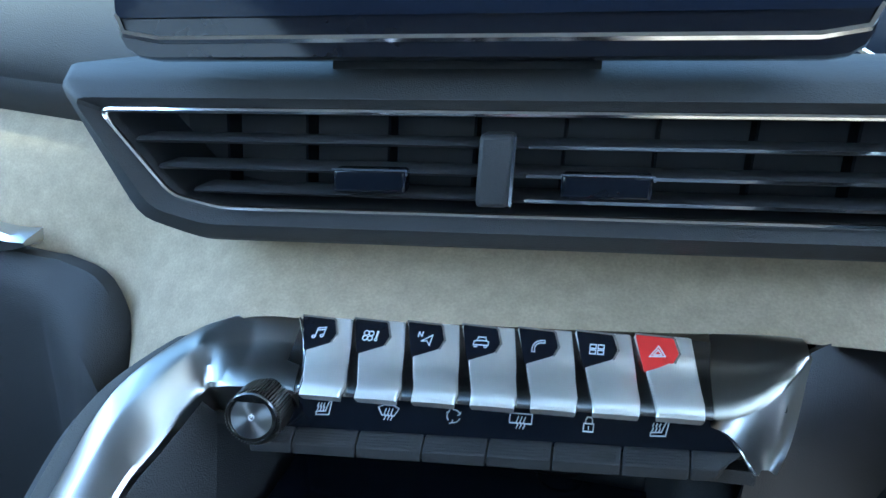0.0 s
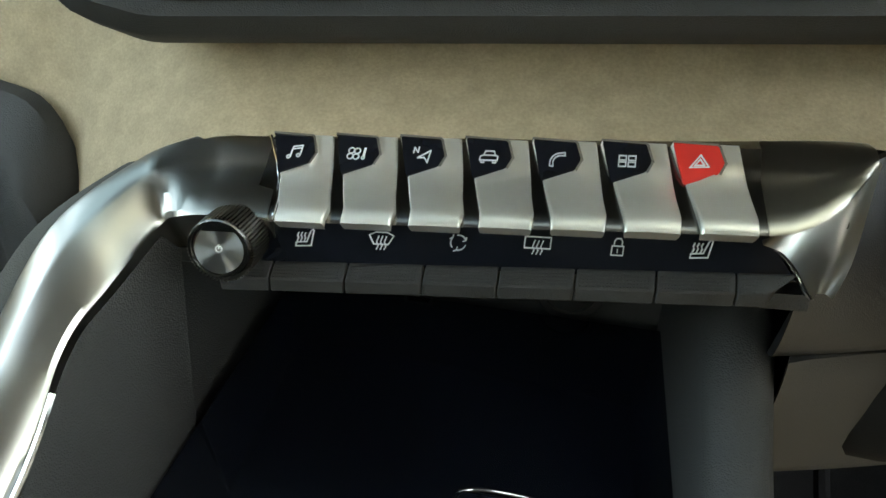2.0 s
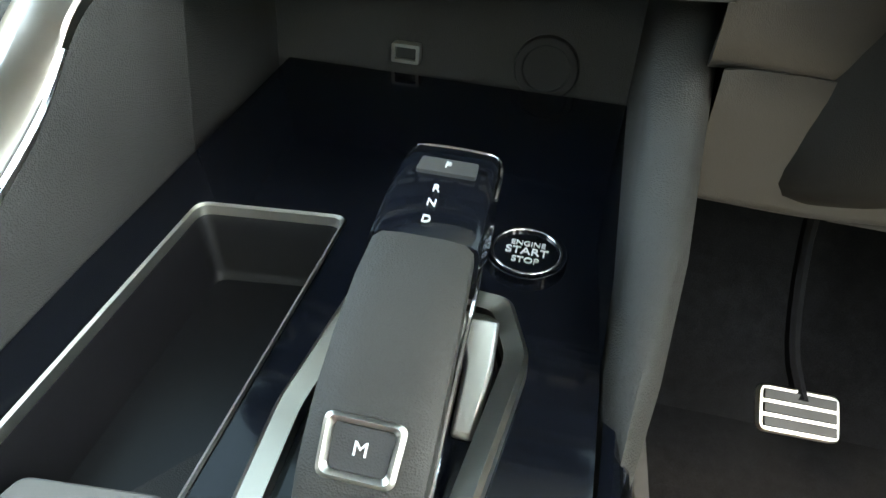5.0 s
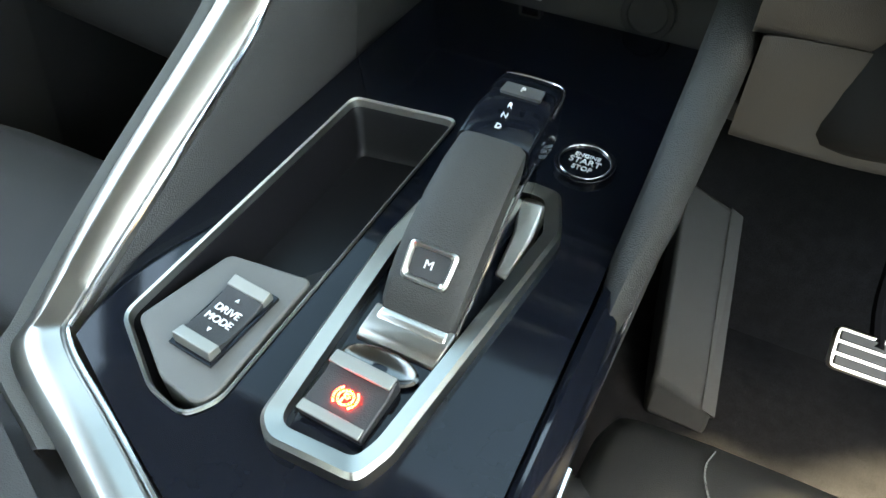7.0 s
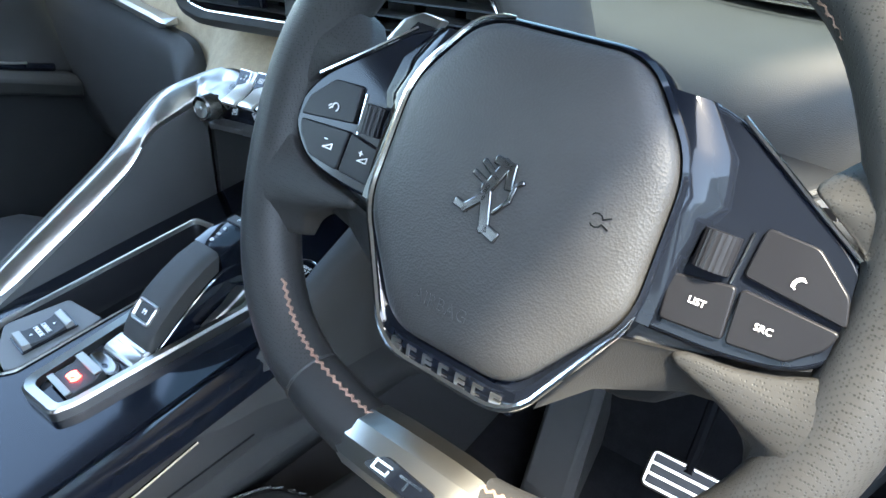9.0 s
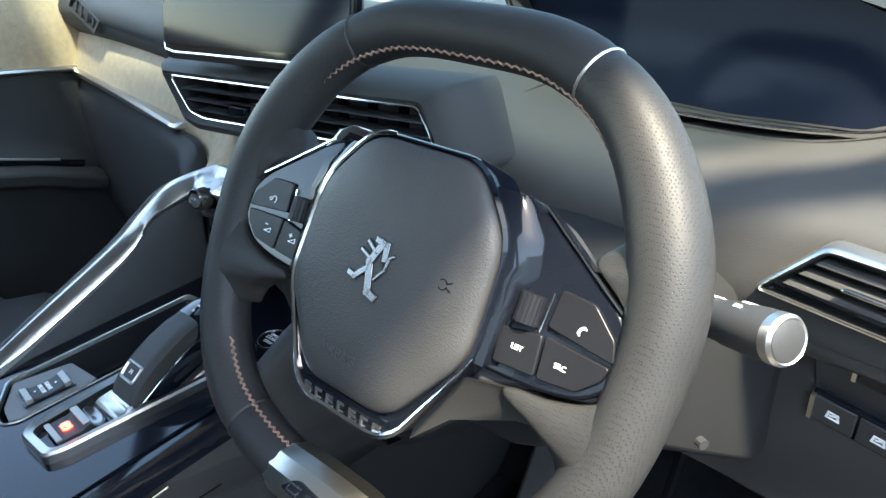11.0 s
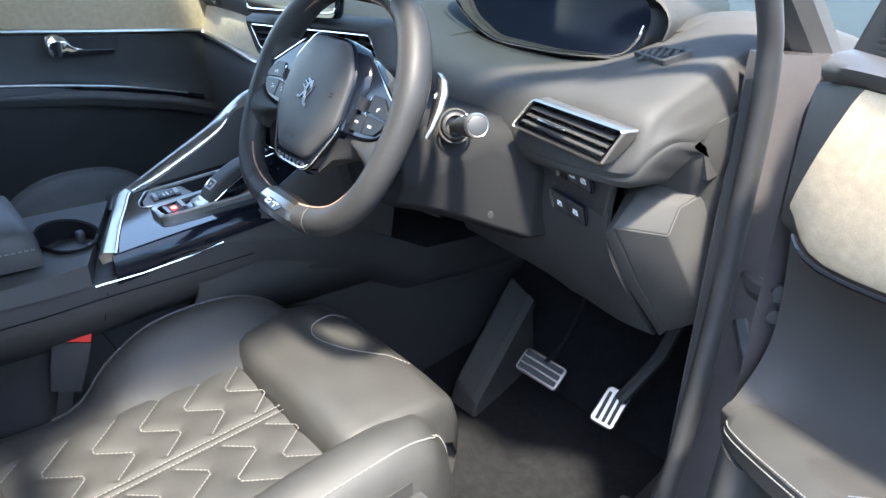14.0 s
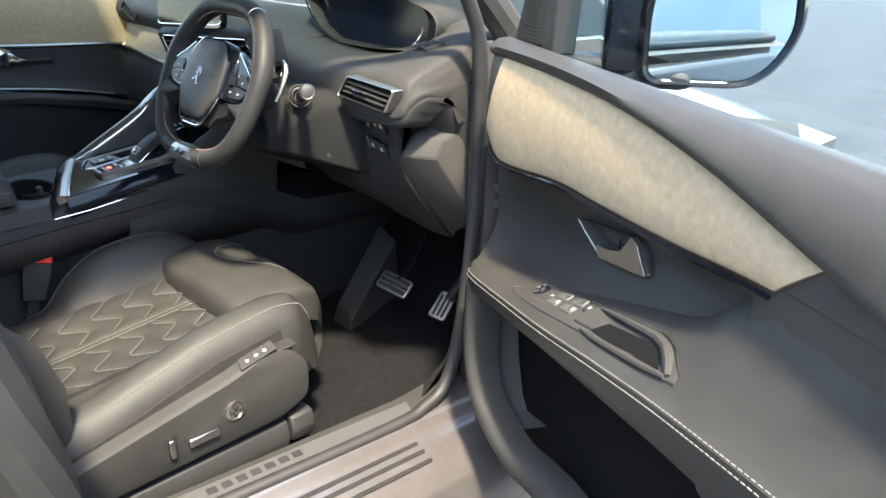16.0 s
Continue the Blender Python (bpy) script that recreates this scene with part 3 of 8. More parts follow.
def bar_at(x, k=1.0, dy=0.0, dz=0.0):
    return [Vector((x, 0.30 + (y - 0.30) * k + dy, 1.062 + (z - 1.062) * k + dz + (rise(x) if z < 1.066 else 0.4 * rise(x)))) for y, z in PROF]


bm = bmesh.new()
loft(bm, [bar_at(-0.0655), bar_at(0.0), bar_at(0.1105)])
under(keys, part("key_carrier", lean(bm), GUNMETAL, label="dark satin key carrier"))
bm = bmesh.new()
tube(bm, [Vector((-0.0662 + 0.0125 * f, y - 0.0006, z + 0.0008)) for f, (y, z) in zip((0, 0, 0.45, 0.7, 0.9, 1.0, 1.0), PROF[:7])][1:], 0.0006, 6)
under(keys, part("bright_seam", lean(bm), CHROME))
EDGE = [
    (shear(-0.066, 0.319, 1.0775), shear(-0.0555, 0.277, 1.0582)), (shear(-0.086, 0.317, 1.077), shear(-0.076, 0.277, 1.0583)),
    (shear(-0.101, 0.313, 1.074), shear(-0.0905, 0.279, 1.0560)), ((-0.117, 0.298, 1.061), (-0.0995, 0.278, 1.044)),
    ((-0.132, 0.264, 1.047), (-0.104, 0.250, 1.033)), ((-0.137, 0.23, 1.02), (-0.1085, 0.229, 1.021)),
    ((-0.136, 0.195, 0.994), (-0.1115, 0.197, 0.987)), ((-0.130, 0.10, 0.942), (-0.110, 0.105, 0.935)),
    ((-0.121, 0.04, 0.911), (-0.103, 0.05, 0.913)), ((-0.112, 0.018, 0.904), (-0.094, 0.034, 0.9095)),
    ((-0.06, -0.004, 0.901), (-0.045, 0.012, 0.906)), ((0.009, -0.033, 0.898), (0.023, -0.018, 0.902)), ((0.098, -0.07, 0.893), (0.108, -0.05, 0.898))]
outer, inner = spline([o for o, i in EDGE], 96), spline([i for o, i in EDGE], 96)
bm = bmesh.new()
secs = []
for j, (o, i) in enumerate(zip(outer, inner)):
    w = i - o
    lift = Vector((0, -0.002, 0.004)) * (1.0 if j > 22 else 0.25 + 0.75 * max(0, j - 10) / 12)
    if j <= 22:  # beside the keys the bar keeps its stepped profile: steep back, ledge, rounded nose
        g = min(1.0, max(0.0, (22 - j) / 12))
    else:
        g = 0.0
    sag = Vector((0, 0.0025, -0.0025)) * g
    secs.append([o + Vector((0, 0.004, -0.012)), o, o + w * 0.06 + lift * 0.25 * (1 - g), o + w * 0.36 + lift * 1.05 * (1 - g) + sag, o + w * 0.46 + lift * 1.15 * (1 - g) + sag * 1.3, o + w * 0.72 + lift * 0.75 * (1 - g) + sag * 0.5, o + w * 0.95 + lift * 0.35, i, i + Vector((0.001, 0.008, -0.016 if j < 48 else -0.008))])
loft(bm, secs)
under(keys, part("edge_trim", bm, TRIMMETAL, label="sweeping satin metal trim", sharp=30))
bm = bmesh.new()
tube(bm, [p + Vector((0.0015, 0.001, 0.0005)) for p in inner[43:]], 0.0012, 6)
under(keys, part("bright_edge", bm, CHROME))
# grained flank outside the trim, sunlight painted in as a paler plastic
bm = bmesh.new()
sheet(bm, [[o + Vector((0, 0.002, -0.003)), o + Vector((-0.010, -0.002, -0.005)), o + Vector((-0.020, 0.0, -0.016)), o + Vector((-0.026, 0.008, -0.06)), o + Vector((-0.028, 0.02, -0.3))] for o in outer[22:80]])
under(keys, part("flank", bm, FLANK, label="grained console flank, lightened for sun"))
# the bar's end: the nose sweeps up to a point, a hollow skirt hangs below it
bm = bmesh.new()
secs = []
for x, f in ((0.1107, 0.0), (0.118, 0.03), (0.124, 0.12), (0.130, 0.27), (0.136, 0.46), (0.1415, 0.70), (0.1455, 0.89), (0.1478, 1.0)):
    sec = []
    for (y, z), (ye, ze) in zip(PROF, ((0.320, 1.0780), (0.3125, 1.0785), (0.309, 1.0775), (0.3075, 1.0765), (0.307, 1.0755), (0.3065, 1.0745), (0.307, 1.0735), (0.309, 1.0725), (0.316, 1.0725))):
        sec.append(Vector((x, y + (ye - y) * f, z + (rise(x) if z < 1.066 else 0.4 * rise(x)) * (1 - f) + (ze - z) * f)))
    secs.append(sec)
loft(bm, secs)
under(keys, part("bar_tip", lean(bm), TRIMMETAL, sharp=50))
bm = bmesh.new()
left_ = spline([(0.1105, 0.2795, 1.0560), (0.117, 0.2795, 1.0535), (0.1225, 0.2795, 1.0480), (0.127, 0.2795, 1.0415), (0.1310, 0.2800, 1.0365)], 12)
right_ = spline([(0.1497, 0.3085, 1.0745), (0.1475, 0.3025, 1.0655), (0.1452, 0.2955, 1.0560), (0.1420, 0.2875, 1.0455), (0.1375, 0.2815, 1.0362)], 12)
rows_ = []
for a, b in zip(left_, right_):
    rows_.append([a.lerp(b, f) + Vector((0, 0.0055 * math.sin(math.pi * f) - 0.0015 * math.sin(math.pi * f) ** 6, 0)) for f in (0, 0.08, 0.2, 0.35, 0.5, 0.65, 0.8, 0.92, 1)])
sheet(bm, rows_, 0.003, (0, 1, 0))
under(keys, part("bar_end_skirt", lean(bm), TRIMMETAL, label="hollow satin metal end of the bar", sharp=60))
bm = bmesh.new()
tube(bm, [p + Vector((-0.0012, 0.0004, 0.0002)) for p in left_[2:]], [0.0004 + 0.0004 * j / 9 for j in range(10)], 6)
under(keys, part("bright_seam", lean(bm), CHROME))

NOTE = [[(-0.0012, -0.0018), (-0.0008, 0.0022), (0.0028, 0.0028), (0.0024, -0.0012)], [(-0.0008, 0.0012), (0.0027, 0.0018)], arc(-0.0019, -0.0019, 0.0006, 0, 360, 8), arc(0.0017, -0.0013, 0.0006, 0, 360, 8)]
FAN = [arc(-0.0024, 0.0012, 0.0011, 0, 360, 10), arc(-0.0002, 0.0011, 0.0011, 0, 360, 10), arc(-0.0026, -0.0011, 0.0011, 0, 360, 10), arc(-0.0004, -0.0012, 0.0011, 0, 360, 10), [(0.0022, -0.0006), (0.0024, 0.0022)], [(0.0028, 0.0022), (0.0026, -0.0006)], arc(0.0023, -0.0016, 0.0005, 0, 360, 8)]
NAV = [[(-0.0034, 0.001), (-0.0032, 0.003), (-0.0018, 0.0012), (-0.0016, 0.0032)], [(-0.0016, -0.001), (0.0028, 0.002), (0.0022, -0.0028), (0.0008, -0.0008), (-0.0016, -0.001)]]
CAR = [[(-0.0032, -0.0012), (-0.003, 0.0004), (-0.002, 0.0008), (-0.0014, 0.0024), (0.0016, 0.0024), (0.0022, 0.0008), (0.0031, 0.0004), (0.0031, -0.0012), (-0.0032, -0.0012)], [(-0.002, 0.0008), (0.0022, 0.0008)], [(-0.0026, -0.0013), (-0.0026, -0.0021), (-0.0016, -0.0021), (-0.0016, -0.0013)], [(0.0016, -0.0013), (0.0016, -0.0021), (0.0026, -0.0021), (0.0026, -0.0013)]]
PHONE = [arc(0.0012, -0.0012, 0.0036, 98, 182, 8), arc(0.0012, -0.0012, 0.0026, 100, 180, 8), [(0.0007, 0.0023), (0.0024, 0.0026), (0.0026, 0.0014), (0.0008, 0.0014)], [(-0.0024, -0.0013), (-0.0024, -0.0026), (-0.0012, -0.0028), (-0.0014, -0.0013)]]
GRID = [[(a, b), (a + 0.0024, b), (a + 0.0024, b + 0.0017), (a, b + 0.0017), (a, b)] for a in (-0.0029, 0.0003) for b in (-0.0021, 0.0003)]
WARN = [[(-0.0031, -0.0018), (0.0031, -0.0014), (0.0002, 0.0030), (-0.0031, -0.0018)], [(-0.0016, -0.0010), (0.0016, -0.0008), (0.0001, 0.0014), (-0.0016, -0.0010)]]
FT, FB = Vector((0, 0.3090, 1.0782)), Vector((0, 0.2975, 1.0668))
FL = (FT - FB).length
for i, icon in enumerate((NOTE, FAN, NAV, CAR, PHONE, GRID, WARN)):
    xt, xb, dz = -0.0642 + 0.02405 * i, -0.0515 + 0.0235 * i, 0.0005 * i
    key = thing("toggle_key", "red hazard toggle key with satin metal paddle" if i == 6 else "satin metal toggle key with black icon field", "key", shear(xt + 0.01, 0.29, 1.066), group="toggle keys on the bar")
    # one curved metal piece from the steep upper face down to the paddle's lip
    bm = bmesh.new()
    secs = []
    for xl, xr, y, z in ((xt + 0.0006, xt + 0.0222, 0.3120, 1.0772 + 0.4 * dz), (xt, xt + 0.0226, FT.y, FT.z + 0.4 * dz), (xt + 0.0028, xt + 0.0242, 0.3030, 1.0722 + 0.6 * dz), (xt + 0.0056, xt + 0.0256, FB.y, FB.z + 0.8 * dz), ((xt + 0.0056) * 0.6 + xb * 0.4, (xt + 0.0256) * 0.6 + (xb + 0.0172) * 0.4, 0.2890, 1.0644 + dz), (xb - 0.0006, xb + 0.0174, 0.2790, 1.0622 + dz), (xb, xb + 0.0172, 0.2742, 1.0606 + dz), (xb, xb + 0.0172, 0.2730, 1.0590 + dz), (xb + 0.0004, xb + 0.0168, 0.2745, 1.0574 + dz)):
        m_ = (xl + xr) / 2
        secs.append([Vector((xl, y + 0.0026, z - 0.0026)), Vector((xl, y + 0.0004, z - 0.0004)), Vector((xl + 0.0006, y, z)), Vector((m_, y - 0.0002, z + 0.0002)), Vector((xr - 0.0006, y, z)), Vector((xr, y + 0.0004, z - 0.0004)), Vector((xr, y + 0.0026, z - 0.0026))])
    loft(bm, secs)
    under(key, part("paddle", lean(bm), CREAM, sharp=38))
    fm = basis((xt, FT.y, FT.z + 0.4 * dz), (1, 0, 0), FT - FB)
    field = rounded([(0.0004, -0.0002), (0.0156, -0.0010), (0.0178, -0.0078), (0.0160, -0.0116), (0.0050, -0.0160)], 0.0009, 3)
    bm = bmesh.new()
    plate(bm, field, 0.0016, fm, 0.0009)
    under(key, part("icon_field", lean(bm), RED if i == 6 else GLOSS))
    bm = bmesh.new()
    strokes(bm, fm, [[(0.0004, 0.0002), (0.0152, -0.0006), (0.0160, -0.0014), (0.0182, -0.0076), (0.0166, -0.0114)]], 0.0008, 0.0026)
    under(key, part("field_edge", lean(bm), CHROME))
    bm = bmesh.new()
    strokes(bm, fm @ Matrix.Translation((0.0096, -0.0076, 0.0011)), icon, 0.00042)
    under(key, part("icon", lean(bm), WHITE))

# ---- climate strip ----
clim = thing("climate_control_strip", "piano black climate strip with white icons", "control panel", shear(0.03, 0.283, 1.045))
up_ = lambda x: 0.0008 + 0.026 * (x + 0.058)
bm = bmesh.new()
loft(bm, [[(x, 0.2842, 1.0555 + up_(x)), (xl, 0.2798, 1.0372 + up_(x)), (xl, 0.295, 1.0372 + up_(x)), (x, 0.295, 1.0555 + up_(x))] for x, xl in ((-0.083, -0.083), (0.0, 0.0), (0.1105, 0.1255))])
under(clim, part("panel", lean(bm), GLOSS, bevel=0.001))
SEATICON = [[(0.0010, -0.0010), (0.0022, 0.0026), (0.0028, 0.0034), (0.0034, 0.0030), (0.0026, -0.0026), (-0.0030, -0.0030), (-0.0030, -0.0016), (0.0010, -0.0012)]] + [[(-0.0026 + 0.0013 * k, -0.0010), (-0.0022 + 0.0013 * k, 0.0002), (-0.0026 + 0.0013 * k, 0.0010), (-0.0022 + 0.0013 * k, 0.0020)] for k in range(3)]
SCREENICON = [[(-0.0044, 0.0018), (-0.002, 0.0030), (0.002, 0.0030), (0.0044, 0.0018), (0.0026, -0.0014), (-0.0026, -0.0014), (-0.0044, 0.0018)]] + [[(-0.0015 + 0.0014 * k, -0.0032), (-0.0010 + 0.0014 * k, -0.0020), (-0.0016 + 0.0014 * k, -0.0006), (-0.0010 + 0.0014 * k, 0.0014)] for k in range(3)]
RECIRC = [arc(0, 0, 0.0027, a, a + 80, 6) for a in (20, 140, 260)] + [[(0.0027 * math.cos(radians(a)) - 0.0009, 0.0027 * math.sin(radians(a)) - 0.0004), (0.0027 * math.cos(radians(a)), 0.0027 * math.sin(radians(a))), (0.0027 * math.cos(radians(a)) + 0.0002, 0.0027 * math.sin(radians(a)) + 0.0010)] for a in (20, 140, 260)]
REARICON = [[(-0.0044, -0.0012), (-0.0044, 0.0028), (0.0044, 0.0028), (0.0044, -0.0012), (-0.0044, -0.0012)]] + [[(-0.0015 + 0.0014 * k, -0.0032), (-0.0010 + 0.0014 * k, -0.0020), (-0.0016 + 0.0014 * k, -0.0006), (-0.0010 + 0.0014 * k, 0.0014)] for k in range(3)]
LOCK = [[(-0.0019, -0.0028), (0.0019, -0.0028), (0.0019, 0.0004), (-0.0019, 0.0004), (-0.0019, -0.0028)], [(-0.0013, 0.0004), (-0.0013, 0.0020), (-0.0007, 0.0030), (0.0007, 0.0030), (0.0013, 0.0020), (0.0013, 0.0004)], [(0, -0.0018), (0, -0.0008)]]
for x, icon in zip((-0.0440, -0.0158, 0.0116, 0.0388, 0.0655, 0.0922), (SEATICON, SCREENICON, RECIRC, REARICON, LOCK, SEATICON)):
    bm = bmesh.new()
    strokes(bm, basis((x, 0.2817, 1.0474 + up_(x)), (1, 0, 0), (0, 0.25, 1)), icon, 0.00034, 0.0008)
    under(clim, part("icon", lean(bm), WHITE))
xs = [-0.0800, -0.0552, -0.0272, 0.0006, 0.0270, 0.0529, 0.0794, 0.1048, 0.1240]
for k_, (a, b) in enumerate(zip(xs, xs[1:])):
    bm = bmesh.new()
    last, first = k_ == len(xs) - 2, k_ == 0
    loft(bm, [[(x if j not in (1, 2) else xm, y, z + up_(x) + 0.008 * (x + 0.055)) for j, (y, z) in enumerate(((0.2790, 1.0385), (0.2735, 1.0345), (0.2742, 1.0290), (0.29, 1.0290), (0.29, 1.0385)))] for x, xm in ((a + 0.0003, a + 0.0003 + (0.006 if first else 0)), (b - 0.0003, b - 0.0003 - (0.009 if last else 0)))])
    sw = part("rocker_switch", lean(bm), PLASTIC, bevel=0.0006)
    under(clim, sw)
    bm = bmesh.new()
    n_ = int((b - a - 0.003) / 0.0011)
    for k in range(n_):
        x = a + 0.0018 + 0.0011 * k
        if (first and x < a + 0.014) or (last and x > b - 0.011):
            continue
        for r in range(5):
            f = (r + 0.5) / 5
            if last and k > n_ * 0.25 + (4 - r):
                continue
            c_ = Vector((x, 0.2787 - 0.0050 * f, 1.0381 - 0.0036 * f + up_(x) + 0.008 * (x + 0.055)))
            box(bm, c_, (0.0006, 0.0007, 0.0006))
    under(clim, tagged(part("ribs", lean(bm), PLASTIC), kind="stuff"))
knob = thing("temperature_knob", "round black rotary knob with brushed face", "knob", shear(-0.0675, 0.27, 1.05))
KC = (-0.0675, 1.0482)
bm = bmesh.new()
secs = [[Vector((KC[0], y, KC[1] + (0.284 - y) * 0.18)) + Vector((r * math.cos(t), 0, r * math.sin(t))) for t in [2 * math.pi * j / 40 for j in range(40)]] for y, r in ((0.29, 0.0120), (0.274, 0.0120), (0.2655, 0.0114), (0.2635, 0.0104), (0.2635, 0.0090), (0.2650, 0.0088))]
loft(bm, secs)
under(knob, part("body", lean(bm), GUNMETAL))
KM = basis((KC[0], 0.2648, KC[1] + 0.0034), (1, 0, 0), (0, 0.18, 1))
bm = bmesh.new()
plate(bm, arc(0, 0, 0.0090, 0, 360, 40)[:-1], 0.0012, KM, 0.0009)
under(knob, part("face", lean(bm), BRUSHDISC, label="radially brushed dark metal face"))
bm = bmesh.new()
strokes(bm, KM @ Matrix.Translation((0, 0, 0.0012)), [arc(0, 0, 0.0011, 120, 420, 12), [(0, 0.0002), (0, 0.0014)]], 0.0004, 0.0005)
under(knob, part("power_mark", lean(bm), WHITE))
bm = bmesh.new()
tube(bm, [Vector((KC[0] + 0.0104 * math.cos(t), 0.2637, KC[1] + 0.0036 + 0.0104 * math.sin(t))) for t in [2 * math.pi * j / 40 for j in range(40)]], 0.0008, 6, True, up=(0, 1, 0))
under(knob, part("ring", lean(bm), GUNMETAL))
bm = bmesh.new()
for k in range(56):
    t = 2 * math.pi * k / 56
    box(bm, (0.0120, 0, 0), (0.0007, 0.0006, 0.012), basis((KC[0], 0.271, KC[1] + 0.0023), (1, 0, 0), (0, 0, 1)) @ Matrix.Rotation(t, 4, "Z"))
under(knob, tagged(part("knurling", lean(bm), TRIMMETAL), kind="stuff"))

# ---- touch screen ----
sm = basis(shear(0.0, 0.302, 1.2655), (1, 0.04, 0.065), (0, 0.16, 1))
tablet = thing("touch_screen", "black glass centre touch screen above the air vents", "screen", shear(0, 0.305, 1.268))
bm = bmesh.new()
so = rounded([(-0.137, -0.075), (0.137, -0.075), (0.139, 0.067), (-0.139, 0.067)], 0.014)
secs = []
for k, z in ((0.99, 0.004), (1.0, 0.0), (1.0, -0.006), (0.97, -0.013), (0.80, -0.024)):
    secs.append([sm @ Vector((x * k, (y + 0.004) * k - 0.004 + (1 - k) * -0.02, z)) for x, y in so])
loft(bm, secs)
under(tablet, part("body", bm, GLOSS))
bm = bmesh.new()
plate(bm, rounded([(-0.136, -0.060), (0.136, -0.060), (0.1365, 0.064), (-0.1365, 0.064)], 0.004), 0.002, sm, 0.0055)
under(tablet, part("display", bm, SCREEN))
bm = bmesh.new()
tube(bm, [sm @ Vector(p) for p in ((-0.1365, -0.058, 0.003), (-0.133, -0.0655, 0.004), (-0.118, -0.068, 0.004), (0.118, -0.068, 0.004), (0.133, -0.0655, 0.004), (0.1365, -0.058, 0.003))], 0.0016, 6)
under(tablet, part("chrome_lip", bm, CHROME, label="chrome lower lip"))
bm = bmesh.new()
loft(bm, [[shear(x * k, y, z) for x, y in ((-0.09, 0.315), (0.09, 0.315), (0.09, 0.345), (-0.09, 0.345))] for k, z in ((0.6, 1.23), (0.6, 1.18))])
under(tablet, part("stand", bm, PLASTIC))


# ---- instrument cluster ----
cl = thing("instrument_cluster", "dark instrument display under a grey hood", "instrument panel", (0.35, 0.54, 1.2))
outline = rounded([(0.141, 1.257), (0.19, 1.203), (0.247, 1.179), (0.373, 1.175), (0.485, 1.181), (0.514, 1.197), (0.522, 1.234), (0.508, 1.256), (0.436, 1.281), (0.355, 1.293), (0.25, 1.298), (0.175, 1.285)], 0.014, 3)


def around(k, y, cx=0.35, cz=1.235, low=1.0):
    return [Vector((cx + (x - cx) * k, y + (z - 1.24) * 0.1, cz + (z - cz) * (k if z > cz else 1 + (k - 1) * low))) for x, z in outline]


def spread(pts, right):
    """Draws the end beside the pillar out, past the display."""
    return [p + Vector((right * max(0.0, (p.x - 0.44) / 0.08) ** 1.5, 0, 0)) for p in pts]


bm = bmesh.new()
loft(bm, [around(1.0, 0.56), around(1.008, 0.53), spread(around(1.012, 0.545), 0.012), spread(around(1.02, 0.535), 0.026), spread(around(1.035, 0.514), 0.030)], caps=False)
under(cl, part("inner_rim", bm, RUBBER, label="dark inner rim"))
bm = bmesh.new()
loft(bm, [spread(around(1.035, 0.514), 0.030), spread(around(1.06, 0.516), 0.026), spread(around(1.16, 0.535), 0.006), around(1.19, 0.543), around(1.20, 0.552), around(1.17, 0.575), around(1.0, 0.72)], caps=False)
under(cl, part("hood", bm, PLASTIC, sharp=40))
bm = bmesh.new()
loft(bm, [around(1.005, 0.538), around(1.0, 0.55)])
under(cl, part("display", bm, SCREEN))
bm = bmesh.new()
tube(bm, [p + Vector((0, -0.002, 0)) for p in spline([(0.137, 0.510, 1.262), (0.168, 0.506, 1.223), (0.208, 0.503, 1.198), (0.262, 0.502, 1.178), (0.33, 0.501, 1.1750), (0.41, 0.501, 1.1765), (0.465, 0.502, 1.181), (0.502, 0.504, 1.189), (0.520, 0.508, 1.206), (0.526, 0.512, 1.226)], 40)], 0.0019, 6)
under(cl, part("chrome_line", bm, CHROME, label="thin chrome line"))

# ---- steering wheel ----
WC = Vector((0.336, 0.152, 1.142))
WM = basis(WC, (1, 0, -0.02), (0, math.sin(radians(24.5)), math.cos(radians(24.5))))
WN = WM.to_3x3().col[2]
wheel = thing("steering_wheel", "black leather steering wheel with flat bottom and metal badge plate", "steering wheel", WC)
RZ = -0.011  # the rim lies behind the airbag cover
rim = [(0, 0.136), (0.062, 0.131), (0.112, 0.102), (0.1465, 0.045), (0.1535, -0.015), (0.140, -0.080), (0.106, -0.124), (0.055, -0.1435), (0, -0.147)]
rim = [(x - 0.003, y) for x, y in rim + [(-x, y) for x, y in rim[-2:0:-1]]]
path = spline([(x, y, RZ) for x, y in rim], 96, True)
for nm, i0, i1, mt, lb in (("rim_top", -9, 8, RIMLEATHER, "smooth leather"), ("rim_grip", 8, 41, PERF, "perforated leather"), ("rim_base", 41, 57, RIMLEATHER, "smooth leather"), ("rim_grip", 57, 87, PERF, "perforated leather")):
    bm = bmesh.new()
    pts = [WM @ path[i % 96] for i in range(i0, i1 + 1)]
    n = len(pts)
    # thumb swell above the spokes
    rad = [0.0172 + 0.0022 * math.exp(-(((i % 96) - (17 if i % 96 < 48 else 79)) / 5.0) ** 2) for i in range(i0, i1 + 1)]
    tube(bm, pts, [r - (0.0007 if j in (0, n - 1) else 0) for j, r in enumerate(rad)], 22, False, 1.0, WN)
    under(wheel, part(nm, bm, mt, label=lb))
for i in (8, 41, 57, 87):
    bm = bmesh.new()
    d = (path[(i + 1) % 96] - path[i - 1]).normalized()
    q = WM @ basis(path[i], d.cross(Vector((0, 0, 1))), (0, 0, 1))
    tube(bm, [q @ Vector((0.0168 * math.cos(t), 0.0168 * math.sin(t), 0)) for t in [2 * math.pi * j / 20 for j in range(20)]], 0.0009, 5, True, up=q.to_3x3().col[2])
    under(wheel, part("seam", bm, SATIN if i == 8 else RUBBER))
